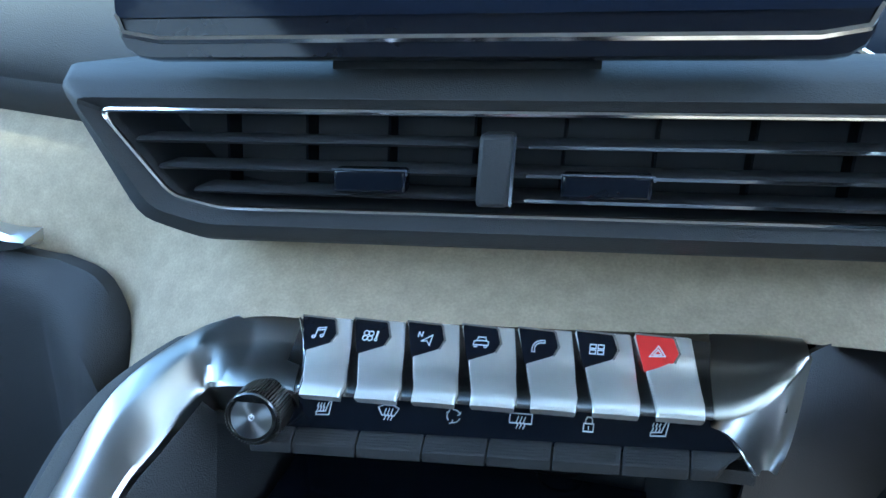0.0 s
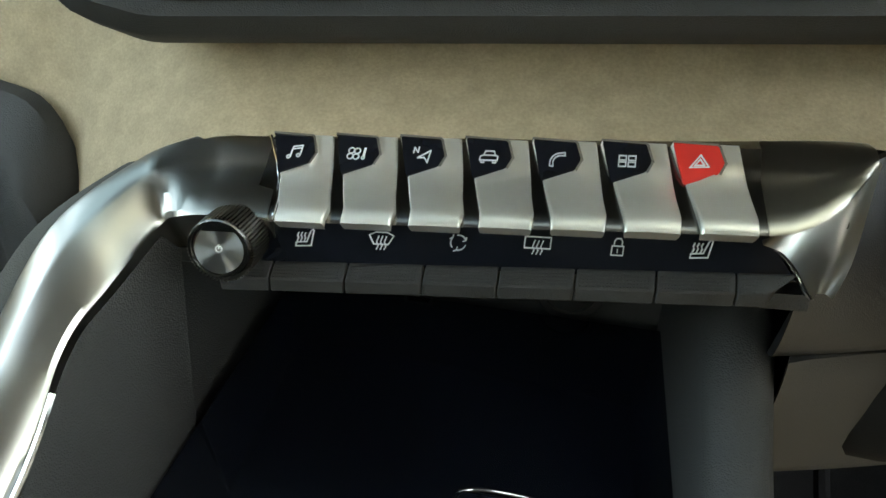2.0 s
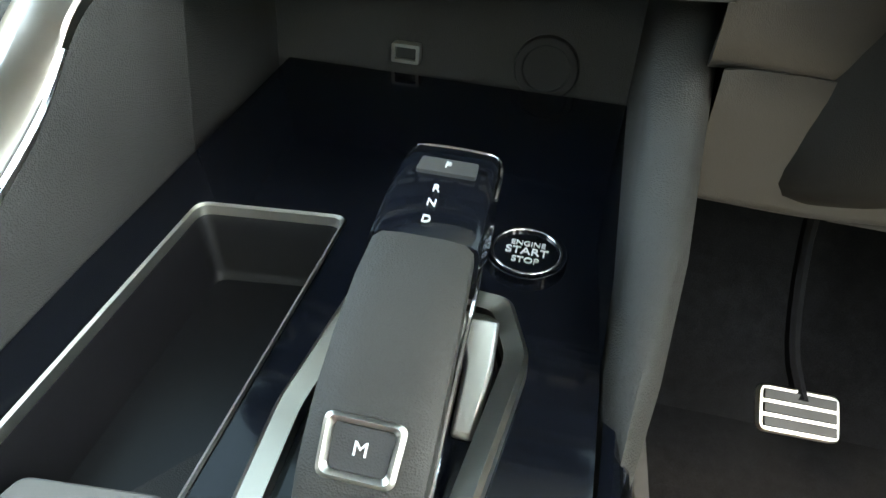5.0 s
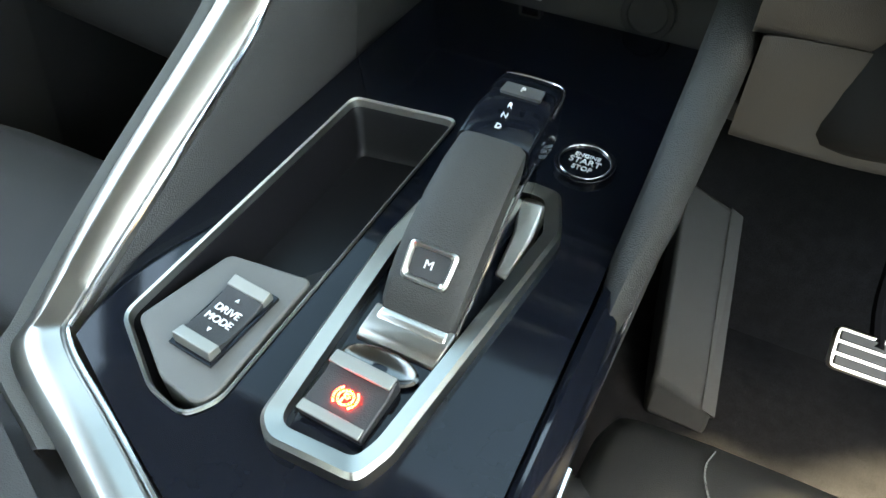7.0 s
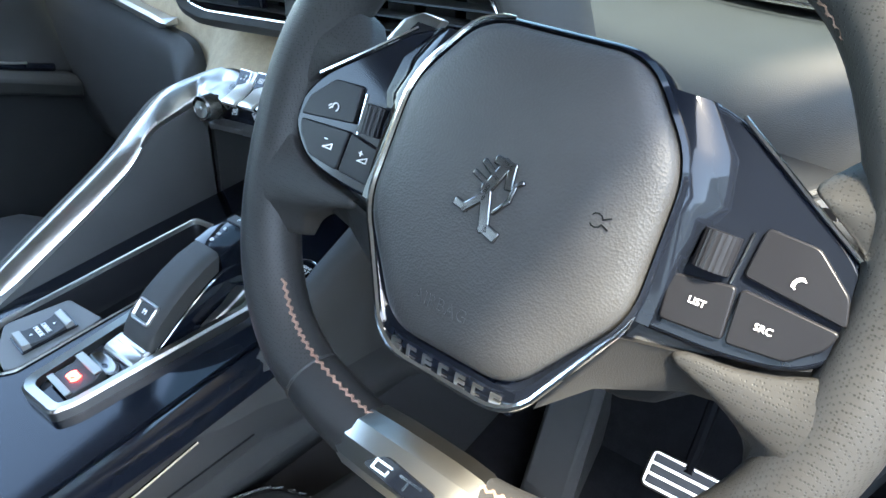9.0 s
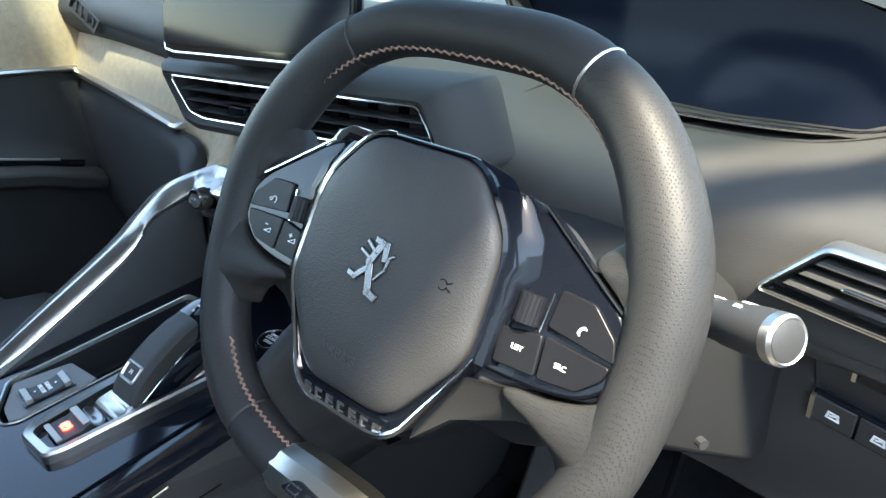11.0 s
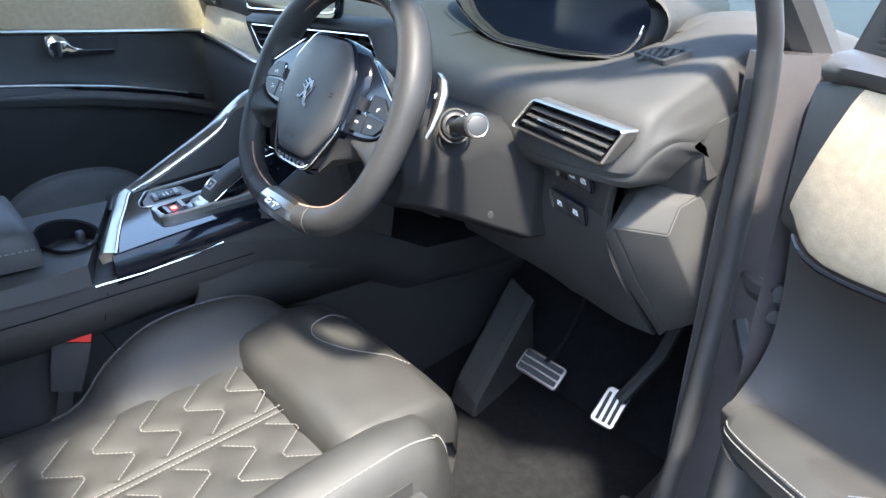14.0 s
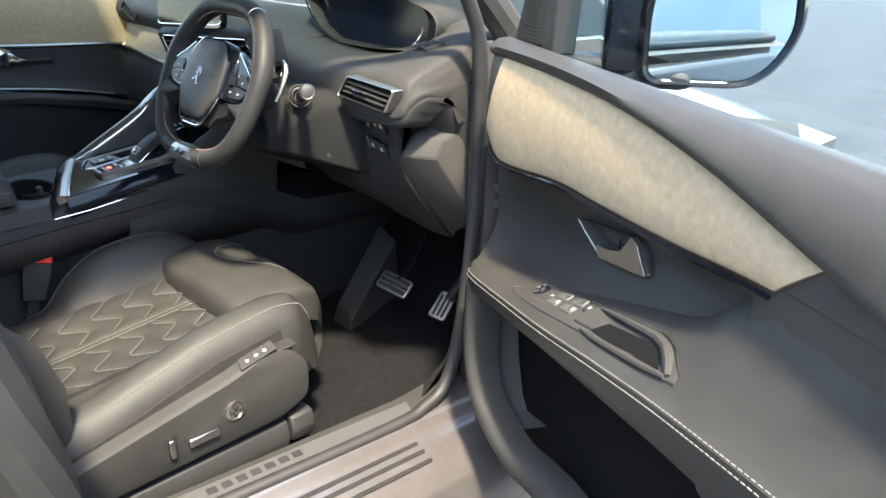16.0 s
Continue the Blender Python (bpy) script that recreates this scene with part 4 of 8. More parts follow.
# cross stitching along the inner side of the rim, in slanting pairs
bm = bmesh.new()
fine = spline([(x, y, RZ) for x, y in rim], 640, True)
for k in range(0, 640, 2):
    if 82 < k < 218 or 422 < k < 558:
        continue
    p = fine[k]
    d = (fine[(k + 1) % 640] - fine[k - 1]).normalized()
    inw = Vector((d.y, -d.x, 0))
    slant = 0.5 if k % 4 else -0.5
    q = WM @ basis(p + inw * 0.0153 + Vector((0, 0, 0.0082)), d + (Vector((0, 0, 0.9)) - inw * 0.7) * slant, (0, 0, 1))
    box(bm, (0, 0, 0), (0.0046, 0.0011, 0.0011), q)
under(wheel, tagged(part("stitching", bm, STITCH, label="copper thread stitching"), kind="stuff"))
padline = rounded([(-0.036, 0.066), (0.040, 0.066), (0.068, 0.032), (0.069, -0.030), (0.033, -0.079), (-0.033, -0.079), (-0.067, -0.030), (-0.063, 0.032)], 0.014, 5)


def pads(k, z, drop=0.0, pts=padline):
    return [WM @ Vector((x * k, y * k + (drop if y < -0.05 else 0), z)) for x, y in pts]


bm = bmesh.new()
loft(bm, [pads(1.0, 0.002), pads(1.0, 0.0085), pads(0.985, 0.0115), pads(0.95, 0.0135), pads(0.85, 0.0160), pads(0.5, 0.0185), pads(0.05, 0.019)])
under(wheel, part("airbag_cover", bm, COVERGRAIN, label="grained airbag cover"))
bm = bmesh.new()
loft(bm, [pads(1.0, -0.02), pads(1.005, 0.007), pads(1.02, 0.0095, -0.003), pads(1.045, 0.0075, -0.007), pads(1.055, 0.001, -0.008), pads(1.04, -0.02, -0.006)], caps=False)
under(wheel, part("cover_frame", bm, GLOSS))
bm = bmesh.new()
ring_ = pads(1.050, 0.0078, -0.008)
k0 = len(ring_)
tube(bm, [ring_[(i + 20) % k0] for i in range(34)], [0.0006 + 0.0016 * math.sin(math.pi * min(1, i / 8, (33 - i) / 8) / 2) for i in range(34)], 8, up=WN)
under(wheel, part("chrome_edge", bm, CHROME))
# flat plinth below the cover that carries the raised letters
bm = bmesh.new()
loft(bm, [[WM @ Vector((x * k, y, z)) for x in (-0.037, -0.012, 0.012, 0.037)] for y, z, k in ((-0.0795, 0.010, 1.0), (-0.083, 0.0088, 1.0), (-0.091, 0.0062, 0.97), (-0.0935, 0.002, 0.94), (-0.092, -0.012, 0.9))], ring=False)
under(wheel, part("letter_plinth", bm, GLOSS))
for k in range(7):
    bm = bmesh.new()
    q = WM @ Matrix.Translation((-0.0285 + 0.0095 * k, -0.087, 0.0083)) @ Matrix.Rotation(radians(17), 4, "X")
    box(bm, (-0.0018, 0, 0), (0.0016, 0.0068, 0.0016), q)
    box(bm, (0.0009, 0.0026, 0), (0.0038, 0.0016, 0.0016), q)
    box(bm, (0.0009, -0.0026 if k % 2 else -0.0002, 0), (0.0038, 0.0016, 0.0016), q)
    under(wheel, part("letter_bar", bm, SATIN))
# embossed words
words("AIRBAG", 0.0085, WM @ Matrix.Translation((-0.008, -0.058, 0.0166)), COVERGRAIN, wheel, depth=0.0007)
bm = bmesh.new()
hm_ = WM @ Matrix.Translation((0.046, 0.002, 0.0172))
strokes(bm, hm_, [arc(0, 0, 0.0028, 20, 340, 10), [(0.003, 0.0012), (0.0055, 0.0025)], [(0.003, -0.0012), (0.0055, -0.0022)], [(-0.0055, 0.0015), (-0.003, 0.0005)]], 0.0006, 0.0006)
under(wheel, part("horn_mark", bm, VOID))
# plain chrome emblem
em = WM @ Matrix.Translation((-0.002, -0.003, 0.0190))
for line, w in (([(0.0045, 0.0125), (-0.001, 0.0005), (0.0035, -0.0150), (0.0085, -0.0165)], 0.0052), ([(-0.0015, -0.003), (-0.0085, -0.0098), (-0.0125, -0.0090)], 0.0040),
                ([(0.0005, 0.0135), (0.0075, 0.0125), (0.0085, 0.0050)], 0.0042), ([(0.002, 0.0065), (-0.0055, 0.0110)], 0.0030), ([(-0.0005, 0.0025), (-0.0085, 0.0055)], 0.0028), ([(0.0055, -0.0075), (0.0105, -0.0010), (0.0115, 0.0060), (0.0140, 0.0080)], 0.0022)):
    bm = bmesh.new()
    strokes(bm, em, [line], w, 0.0024)
    under(wheel, part("emblem", bm, EMBLEM, bevel=0.0007))
# spokes: gloss pods with buttons, set in leather that swells out of the rim
POD = [(0.052, 0.060), (0.078, 0.056), (0.108, 0.036), (0.133, 0.020), (0.1445, 0.002), (0.142, -0.012), (0.128, -0.026), (0.104, -0.031), (0.060, -0.033)]
COLLAR = (((0.140, 0.062), (0.119, 0.053)), ((0.146, 0.048), (0.110, 0.040)), ((0.150, 0.034), (0.116, 0.034)), ((0.1525, 0.020), (0.131, 0.0235)), ((0.1535, 0.006), (0.144, 0.007)), ((0.1535, -0.008), (0.1445, -0.009)),
          ((0.152, -0.022), (0.134, -0.024)), ((0.150, -0.034), (0.112, -0.032)), ((0.1485, -0.040), (0.090, -0.035)), ((0.147, -0.046), (0.088, -0.040)), ((0.1455, -0.053), (0.106, -0.046)), ((0.144, -0.060), (0.120, -0.056)), ((0.141, -0.070), (0.124, -0.068)))
for sx in (-1, 1):
    bm = bmesh.new()
    rail_a = spline([(*a, 0) for a, b in COLLAR], 40)
    rail_b = spline([(*b, 0) for a, b in COLLAR], 40)
    rows_ = []
    for j, (a, b) in enumerate(zip(rail_a, rail_b)):
        e = min(1.0, j / 6, (39 - j) / 6)
        rows_.append([WM @ Vector((sx * (a.x + (b.x - a.x) * f) - 0.003 * (1 - f), a.y + (b.y - a.y) * f, RZ + 0.0165 * (1 - f) ** 0.7 * (0.75 + 0.25 * e) + (0.0085 * e - 0.004 * (1 - e)) * f ** 2)) for f in (0, 0.15, 0.32, 0.5, 0.68, 0.84, 0.95, 1)] +
                     [WM @ Vector((sx * (a.x + (b.x - a.x) * f), a.y + (b.y - a.y) * f, RZ - 0.012)) for f in (1, 0.5, 0)])
    loft(bm, rows_)
    under(wheel, part("spoke_collar", bm, PERF, label="leather swelling round the button pod", sharp=75))
    bm = bmesh.new()
    plate(bm, [(sx * a, b) for a, b in rounded([(0.04, 0.050), (0.08, 0.053), (0.13, 0.018), (0.142, -0.002), (0.125, -0.024), (0.085, -0.038), (0.04, -0.060)], 0.012)], 0.020, WM, -0.008)
    under(wheel, part("spoke", bm, DARK, label="dark spoke core", bevel=0.004))
    bm = bmesh.new()
    plate(bm, [(sx * a, b) for a, b in rounded(POD, 0.013)], 0.012, WM, -0.0022)
    pod = part("button_pod", bm, GLOSS, label="gloss black button pod", bevel=0.002)
    under(wheel, pod)
    # lower spoke fairing towards the hub
    bm = bmesh.new()
    loft(bm, [[WM @ Vector((sx * x, y, z)) for x, y, z in ((xa, ya, za), (xa, ya - 0.004, za - 0.004), (xa - 0.004, yb, zb), (xa - 0.004, yb, zb - 0.01), (xa, ya, za - 0.012))] for xa, ya, za, yb, zb in ((0.128, -0.030, -0.007, -0.048, -0.020), (0.098, -0.034, -0.004, -0.052, -0.014), (0.066, -0.040, 0.001, -0.066, -0.006), (0.044, -0.072, 0.002, -0.088, -0.008))])
    under(wheel, part("spoke_fairing", bm, RIMLEATHER, label="dark fairing under the pod", sharp=60))
    for pts in ([(0.100, 0.001), (0.1015, 0.0205), (0.120, 0.0195), (0.1345, 0.007), (0.1375, -0.0035)], [(0.075, -0.0075), (0.0995, -0.0035), (0.1015, -0.0245), (0.077, -0.026)], [(0.1012, -0.0033), (0.1365, -0.0055), (0.134, -0.013), (0.124, -0.0225), (0.1028, -0.0248)]):
        bm = bmesh.new()
        plate(bm, rounded([(sx * a, b) for a, b in pts], 0.0022), 0.003, WM, 0.0002)
        under(wheel, part("button", bm, SOFTGLOSS, bevel=0.0008))
    bm = bmesh.new()
    q = WM @ Matrix.Translation((sx * 0.0880, 0.006, -0.0008)) @ Matrix.Rotation(radians(90), 4, "X")
    loft(bm, [[q @ Vector(((0.0068 + (0.0003 if j % 2 else 0)) * math.cos(2 * math.pi * j / 48), (0.0068 + (0.0003 if j % 2 else 0)) * math.sin(2 * math.pi * j / 48), z)) for j in range(48)] for z in (-0.0075, 0.0075)])
    under(wheel, part("roller", bm, SOFTGLOSS))
    bm = bmesh.new()
    strokes(bm, WM @ Matrix.Translation((sx * 0.0967, 0.007, -0.0012)), [[(0, -0.010), (sx * 0.0012, 0.010)]], 0.0007, 0.001)
    under(wheel, part("bright_line", bm, CHROME))
    if sx < 0:
        marks = [((-0.116, 0.0055), [arc(0.0016, 0.0004, 0.0021, -60, 200, 8), [(-0.0022, -0.0012), (-0.0012, -0.0002)], [(-0.0032, 0.0), (-0.0016, 0.0012)]]), ((-0.1125, -0.0135), [[(-0.003, 0.0024), (-0.001, 0.0024)], [(-0.003, -0.002), (0.003, -0.002), (0.003, 0.0008), (-0.003, -0.002)]]), ((-0.0875, -0.0135), [[(-0.003, 0.002), (-0.0006, 0.002)], [(-0.0018, 0.0032), (-0.0018, 0.0008)], [(-0.003, -0.002), (0.003, -0.002), (0.003, 0.0008), (-0.003, -0.002)]])]
    else:
        marks = [((0.1185, 0.0055), [arc(0.0010, -0.0010, 0.0034, 100, 190, 7), arc(0.0010, -0.0010, 0.0026, 100, 190, 7), [(0.0004, 0.0022), (0.0014, 0.0014)], [(-0.0022, -0.0014), (-0.0012, -0.0022)]])]
        words("LIST", 0.0038, WM @ Matrix.Translation((0.0885, -0.0145, 0.0006)), WHITE, wheel, depth=0.0002)
        words("SRC", 0.0038, WM @ Matrix.Translation((0.1135, -0.0145, 0.0006)), WHITE, wheel, depth=0.0002)
    for (a, b), lines in marks:
        bm = bmesh.new()
        strokes(bm, WM @ Matrix.Translation((a, b, 0.0006)), lines, 0.0005)
        under(wheel, part("icon", bm, WHITE))
    bm = bmesh.new()
    tube(bm, [WM @ Vector((sx * a, b, -0.0014)) for a, b in ((0.079, 0.0555), (0.094, 0.0455), (0.109, 0.0355), (0.122, 0.027), (0.133, 0.020))], 0.0010, 6, up=WN)
    under(wheel, part("bright_line", bm, CHROME))
    # raised gloss cheek between cover and pod
    bm = bmesh.new()
    loft(bm, [[WM @ Vector((sx * x, y, z)) for x, z in ((x0, 0.006), (x0 + 0.006, 0.0055), (x1, -0.0005), (x1 + 0.002, -0.006), (x0, -0.010))] for y, x0, x1 in ((0.058, 0.048, 0.066), (0.040, 0.060, 0.082), (0.022, 0.068, 0.086), (0.008, 0.0705, 0.080), (-0.030, 0.0705, 0.0745))])
    under(wheel, part("gloss_cheek", bm, GLOSS, sharp=50))
# hub behind the cover
bm = bmesh.new()
loft(bm, [pads(0.98, -0.01), pads(0.95, -0.04), pads(0.8, -0.07)])
under(wheel, part("hub", bm, DARK))
# badge plate on the flat bottom: a faceted metal piece that widens downwards
bm = bmesh.new()
secs = []
for x, k in ((-0.047, 0.85), (-0.040, 1.0), (-0.02, 1.05), (0.0, 1.06), (0.02, 1.05), (0.034, 1.0), (0.041, 0.85)):
    secs.append([WM @ Vector((x * (1.0 + 0.10 * math.cos(radians(a)) * -1), -0.1465 + 0.0186 * k * math.cos(radians(a)), RZ + 0.0186 * k * math.sin(radians(a)))) for a in (-15, 20, 48, 78, 112, 150, 190)])
loft(bm, secs)
under(wheel, part("badge_plate", bm, TRIMMETAL, label="satin metal badge plate", sharp=22))
bm = bmesh.new()
q = basis(WM @ Vector((-0.002, -0.1450, RZ + 0.0196)), WM.to_3x3().col[0], WM.to_3x3() @ Vector((0, 1, -0.12)))
plate(bm, rounded([(-0.023, -0.0035), (0.010, -0.0062), (0.021, 0.0035), (-0.012, 0.0062)], 0.004), 0.003, q, 0.0008)
under(wheel, part("badge", bm, GLOSS))
bm = bmesh.new()
strokes(bm, q @ Matrix.Translation((-0.002, 0, 0.0011)), [[(-0.004, 0.0028), (-0.013, 0.0028), (-0.0145, -0.002), (-0.006, -0.002), (-0.005, 0.0002)], [(0.002, 0.0024), (0.014, 0.0024)], [(0.007, 0.002), (0.0055, -0.0026)]], 0.0013)
under(wheel, part("badge_mark", bm, CHROME))
# shift paddles
for sx in (-1, 1):
    bm = bmesh.new()
    secs = []
    for a, b, w in ((0.118, 0.070, 0.005), (0.126, 0.064, 0.010), (0.133, 0.050, 0.012), (0.136, 0.030, 0.011), (0.137, 0.010, 0.009), (0.137, -0.004, 0.005)):
        secs.append([WM @ Vector((sx * (a + dx), b, dz)) for dx, dz in ((-w, -0.064), (w * 0.7, -0.055), (w + 0.001, -0.058), (w, -0.0625), (-w, -0.070))])
    loft(bm, secs)
    pad_ = part("shift_paddle", bm, SATIN, label="satin metal shift paddle", bevel=0.001)
    under(wheel, pad_)
    bm = bmesh.new()
    loft(bm, [[WM @ Vector((sx * (a + dx), b, dz)) for dx, dz in ((-w, -0.0628), (w * 0.45, -0.0560), (w * 0.45, -0.059), (-w, -0.066))] for a, b, w in ((0.122, 0.064, 0.006), (0.131, 0.050, 0.010), (0.134, 0.030, 0.009), (0.136, 0.008, 0.005))])
    under(wheel, part("paddle_face", bm, SOFTGLOSS))
    bm = bmesh.new()
    strokes(bm, WM @ Matrix.Translation((sx * 0.131, 0.045, -0.0575)), [[(-0.003, 0), (0.003, 0)]] + ([[(0, -0.003), (0, 0.003)]] if sx > 0 else []), 0.0008)
    under(wheel, part("paddle_mark", bm, WHITE))

# ---- steering column ----
col = thing("steering_column", "dark plastic steering column shroud with stalks", "steering column", (0.34, 0.3, 1.05))
ax = Vector((0, math.cos(radians(24.5)), -math.sin(radians(24.5))))
bm = bmesh.new()
loft(bm, [[WC + ax * d + Vector((x * k, 0, z * k)) for x, z in rounded([(-0.065, 0.035), (0.065, 0.035), (0.075, -0.02), (0.055, -0.05), (-0.055, -0.05), (-0.075, -0.02)], 0.02)] for d, k in ((0.06, 0.75), (0.08, 0.9), (0.15, 1.0), (0.26, 1.15))])
under(col, part("shroud", bm, SHROUD, sharp=60))
# lower cover: a rolled ridge fans out from the wheel to the dashboard over a flat side
bm = bmesh.new()
secs = []
for y, prof in ((0.222, ((1.092, 0.0), (1.088, 0.050), (1.060, 0.070), (1.034, 0.076), (1.022, 0.072), (1.005, 0.060), (0.997, 0.040), (0.996, 0.0))),
                (0.250, ((1.105, 0.0), (1.100, 0.064), (1.072, 0.080), (1.044, 0.086), (1.033, 0.085), (1.000, 0.072), (0.990, 0.055), (0.988, 0.0))),
                (0.290, ((1.115, 0.0), (1.110, 0.080), (1.085, 0.093), (1.062, 0.099), (1.052, 0.101), (0.988, 0.090), (0.979, 0.074), (0.977, 0.0))),
                (0.330, ((1.115, 0.0), (1.112, 0.090), (1.096, 0.108), (1.082, 0.117), (1.072, 0.121), (0.972, 0.122), (0.964, 0.105), (0.962, 0.0))),
                (0.375, ((1.115, 0.0), (1.112, 0.105), (1.096, 0.135), (1.060, 0.153), (1.045, 0.157), (0.956, 0.156), (0.949, 0.140), (0.947, 0.0))),
                (0.420, ((1.110, 0.0), (1.105, 0.110), (1.090, 0.140), (1.055, 0.158), (1.040, 0.162), (0.952, 0.160), (0.945, 0.145), (0.943, 0.0)))):
    secs.append([(0.336 + x, y, z) for z, x in prof] + [(0.336 - 0.78 * x, y, z) for z, x in prof[-2:0:-1]])
loft(bm, secs)
under(col, part("lower_cover", bm, SHROUD, label="dark lower column cover", bevel=0.003, sharp=30))
for z, x, y in ((0.994, 0.470, 0.318),):
    bm = bmesh.new()
    tube(bm, [(x - 0.002, y + 0.001, z), (x + 0.003, y - 0.002, z)], 0.004, 10)
    under(col, part("screw_cap", bm, RUBBER))
stalk = thing("wiper_stalk", "dark control stalk with silver end cap", "stalk", (0.46, 0.268, 1.124))
axis_ = (Vector((0.529, 0.235, 1.134)) - Vector((0.422, 0.288, 1.103))).normalized()
q = basis((0.422, 0.288, 1.103), axis_.cross(Vector((0, 0, 1))), axis_.cross(axis_.cross(Vector((0, 0, 1)))))
if (q.to_3x3().col[2]).dot(axis_) < 0:
    q = q @ Matrix.Rotation(math.pi, 4, "X")
bm = bmesh.new()
loft(bm, [[q @ Vector((0.88 * r * math.cos(t), 0.88 * r * math.sin(t), z)) for t in [2 * math.pi * j / 24 for j in range(24)]] for z, r in ((0, 0.008), (0.04, 0.0085), (0.048, 0.0125), (0.075, 0.0135), (0.078, 0.0145), (0.103, 0.0160), (0.112, 0.0158))])
under(stalk, part("arm", bm, DARK, sharp=50))
bm = bmesh.new()
loft(bm, [[q @ Vector((0.88 * r * math.cos(t), 0.88 * r * math.sin(t), z)) for t in [2 * math.pi * j / 24 for j in range(24)]] for z, r in ((0.110, 0.0160), (0.1155, 0.0158), (0.1175, 0.0140), (0.1165, 0.0125))], caps=False)
under(stalk, part("end_ring", bm, SATIN))
bm = bmesh.new()
loft(bm, [[q @ Vector((0.88 * r * math.cos(t), 0.88 * r * math.sin(t), z)) for t in [2 * math.pi * j / 24 for j in range(24)]] for z, r in ((0.112, 0.0130), (0.1172, 0.0126), (0.1185, 0.009))])
under(stalk, part("end_cap", bm, DARK))
bm = bmesh.new()
for z, n_ in ((0.064, 5), (0.088, 3)):
    for k in range(n_):
        t = radians(-70 - 28 * k + (180 if q.to_3x3().col[0].y > 0 else 0))
        w = q @ Matrix.Rotation(t, 4, "Z") @ Matrix.Translation((0.0123 if z < 0.07 else 0.0136, 0, z))
        box(bm, (0, 0, 0), (0.0006, 0.0022, 0.005), w)
under(stalk, part("marks", bm, WHITE))
bm = bmesh.new()
q2 = basis((0.436, 0.281, 1.107), q.to_3x3().col[0], q.to_3x3().col[1])
loft(bm, [[q2 @ Vector((0.88 * r * math.cos(t), 0.88 * r * math.sin(t), z)) for t in [2 * math.pi * j / 24 for j in range(24)]] for z, r in ((-0.01, 0.020), (0.002, 0.019), (0.004, 0.015), (-0.004, 0.012))])
under(stalk, part("boot", bm, RUBBER))
bm = bmesh.new()
tube(bm, [q2 @ Vector((0.0205 * math.cos(t), 0.0205 * math.sin(t), 0.0)) for t in [2 * math.pi * j / 28 for j in range(28)]], 0.0016, 6, True)
under(stalk, part("boot_ring", bm, PLASTIC))
lst = thing("light_stalk", "dark light control stalk behind the wheel", "stalk", (0.2, 0.25, 1.145))
bm = bmesh.new()
tube(bm, [(0.29, 0.285, 1.125), (0.26, 0.275, 1.13), (0.245, 0.27, 1.133), (0.215, 0.262, 1.137), (0.197, 0.258, 1.139)], [0.008, 0.009, 0.011, 0.0115, 0.011], 16)
under(lst, part("arm", bm, DARK))
bm = bmesh.new()
tube(bm, [(0.228, 0.2655, 1.1352), (0.224, 0.2645, 1.1358)], 0.0122, 16)
under(lst, part("ring", bm, SATIN))

# ---- lower dashboard on the driver's side ----
bm = bmesh.new()
sheet(bm, stations([
    (0.11, [(0.45, 1.06), (0.42, 1.02), (0.42, 0.96), (0.44, 0.92), (0.58, 0.87)]),
    (0.15, [(0.41, 1.07), (0.36, 1.03), (0.345, 0.97), (0.37, 0.93), (0.55, 0.88)]),
    (0.22, [(0.41, 1.07), (0.345, 1.03), (0.325, 0.98), (0.35, 0.935), (0.52, 0.88)]),
    (0.34, [(0.42, 1.08), (0.37, 1.05), (0.365, 1.0), (0.385, 0.945), (0.50, 0.88)]),
    (0.45, [(0.43, 1.07), (0.40, 1.045), (0.39, 1.0), (0.405, 0.955), (0.50, 0.89)]),
    (0.487, [(0.44, 1.06), (0.41, 1.045), (0.40, 1.0), (0.42, 0.965), (0.50, 0.91)])], 30, 20), 0.008, (0, 1, 0.2))
under(dash, part("knee_panel", bm, SHROUD, label="dark moulded knee panel"))
bm = bmesh.new()
sheet(bm, stations([
    (0.26, [(0.45, 0.90), (0.46, 0.885), (0.485, 0.862), (0.6, 0.86)]),
    (0.42, [(0.40, 0.95), (0.42, 0.91), (0.46, 0.868), (0.52, 0.83)]),
    (0.50, [(0.385, 1.06), (0.39, 0.99), (0.425, 0.905), (0.51, 0.822)]),
    (0.56, [(0.378, 1.08), (0.379, 1.0), (0.42, 0.915), (0.51, 0.815)]),
    (0.612, [(0.378, 1.085), (0.374, 1.0), (0.425, 0.918), (0.515, 0.815)])], 30, 16), 0.008, (0, 1, 0))
under(dash, part("lower_panel", bm, DARK))
bm = bmesh.new()
sheet(bm, [[(x, 0.47 + 0.1 * abs(x - 0.2), 0.905), (x, 0.52, 0.865), (x, 0.62, 0.80), (x, 0.80, 0.74)] for x in (0.06, 0.14, 0.22, 0.30, 0.38)], 0.006, (0, 0.5, 1))
under(dash, part("footwell_cover", bm, DARK, label="dark cover under the column", sharp=60))
fuse = thing("end_cover", "angular grey plastic cover at the driver's end of the dashboard", "cover", (0.66, 0.45, 0.95))
P_ = dict(a=(0.624, 0.370, 1.016), b=(0.671, 0.412, 1.012), c=(0.677, 0.515, 1.066), d=(0.650, 0.492, 1.084), e=(0.630, 0.401, 1.056), s=(0.669, 0.430, 1.043), f=(0.640, 0.50, 0.839), g=(0.685, 0.51, 0.872), h=(0.697, 0.56, 0.90), i=(0.62, 0.60, 0.83), j=(0.60, 0.56, 1.08), k=(0.612, 0.370, 1.004), l=(0.612, 0.404, 1.055), m=(0.622, 0.515, 0.818), n=(0.611, 0.425, 0.925), o=(0.628, 0.436, 0.922))
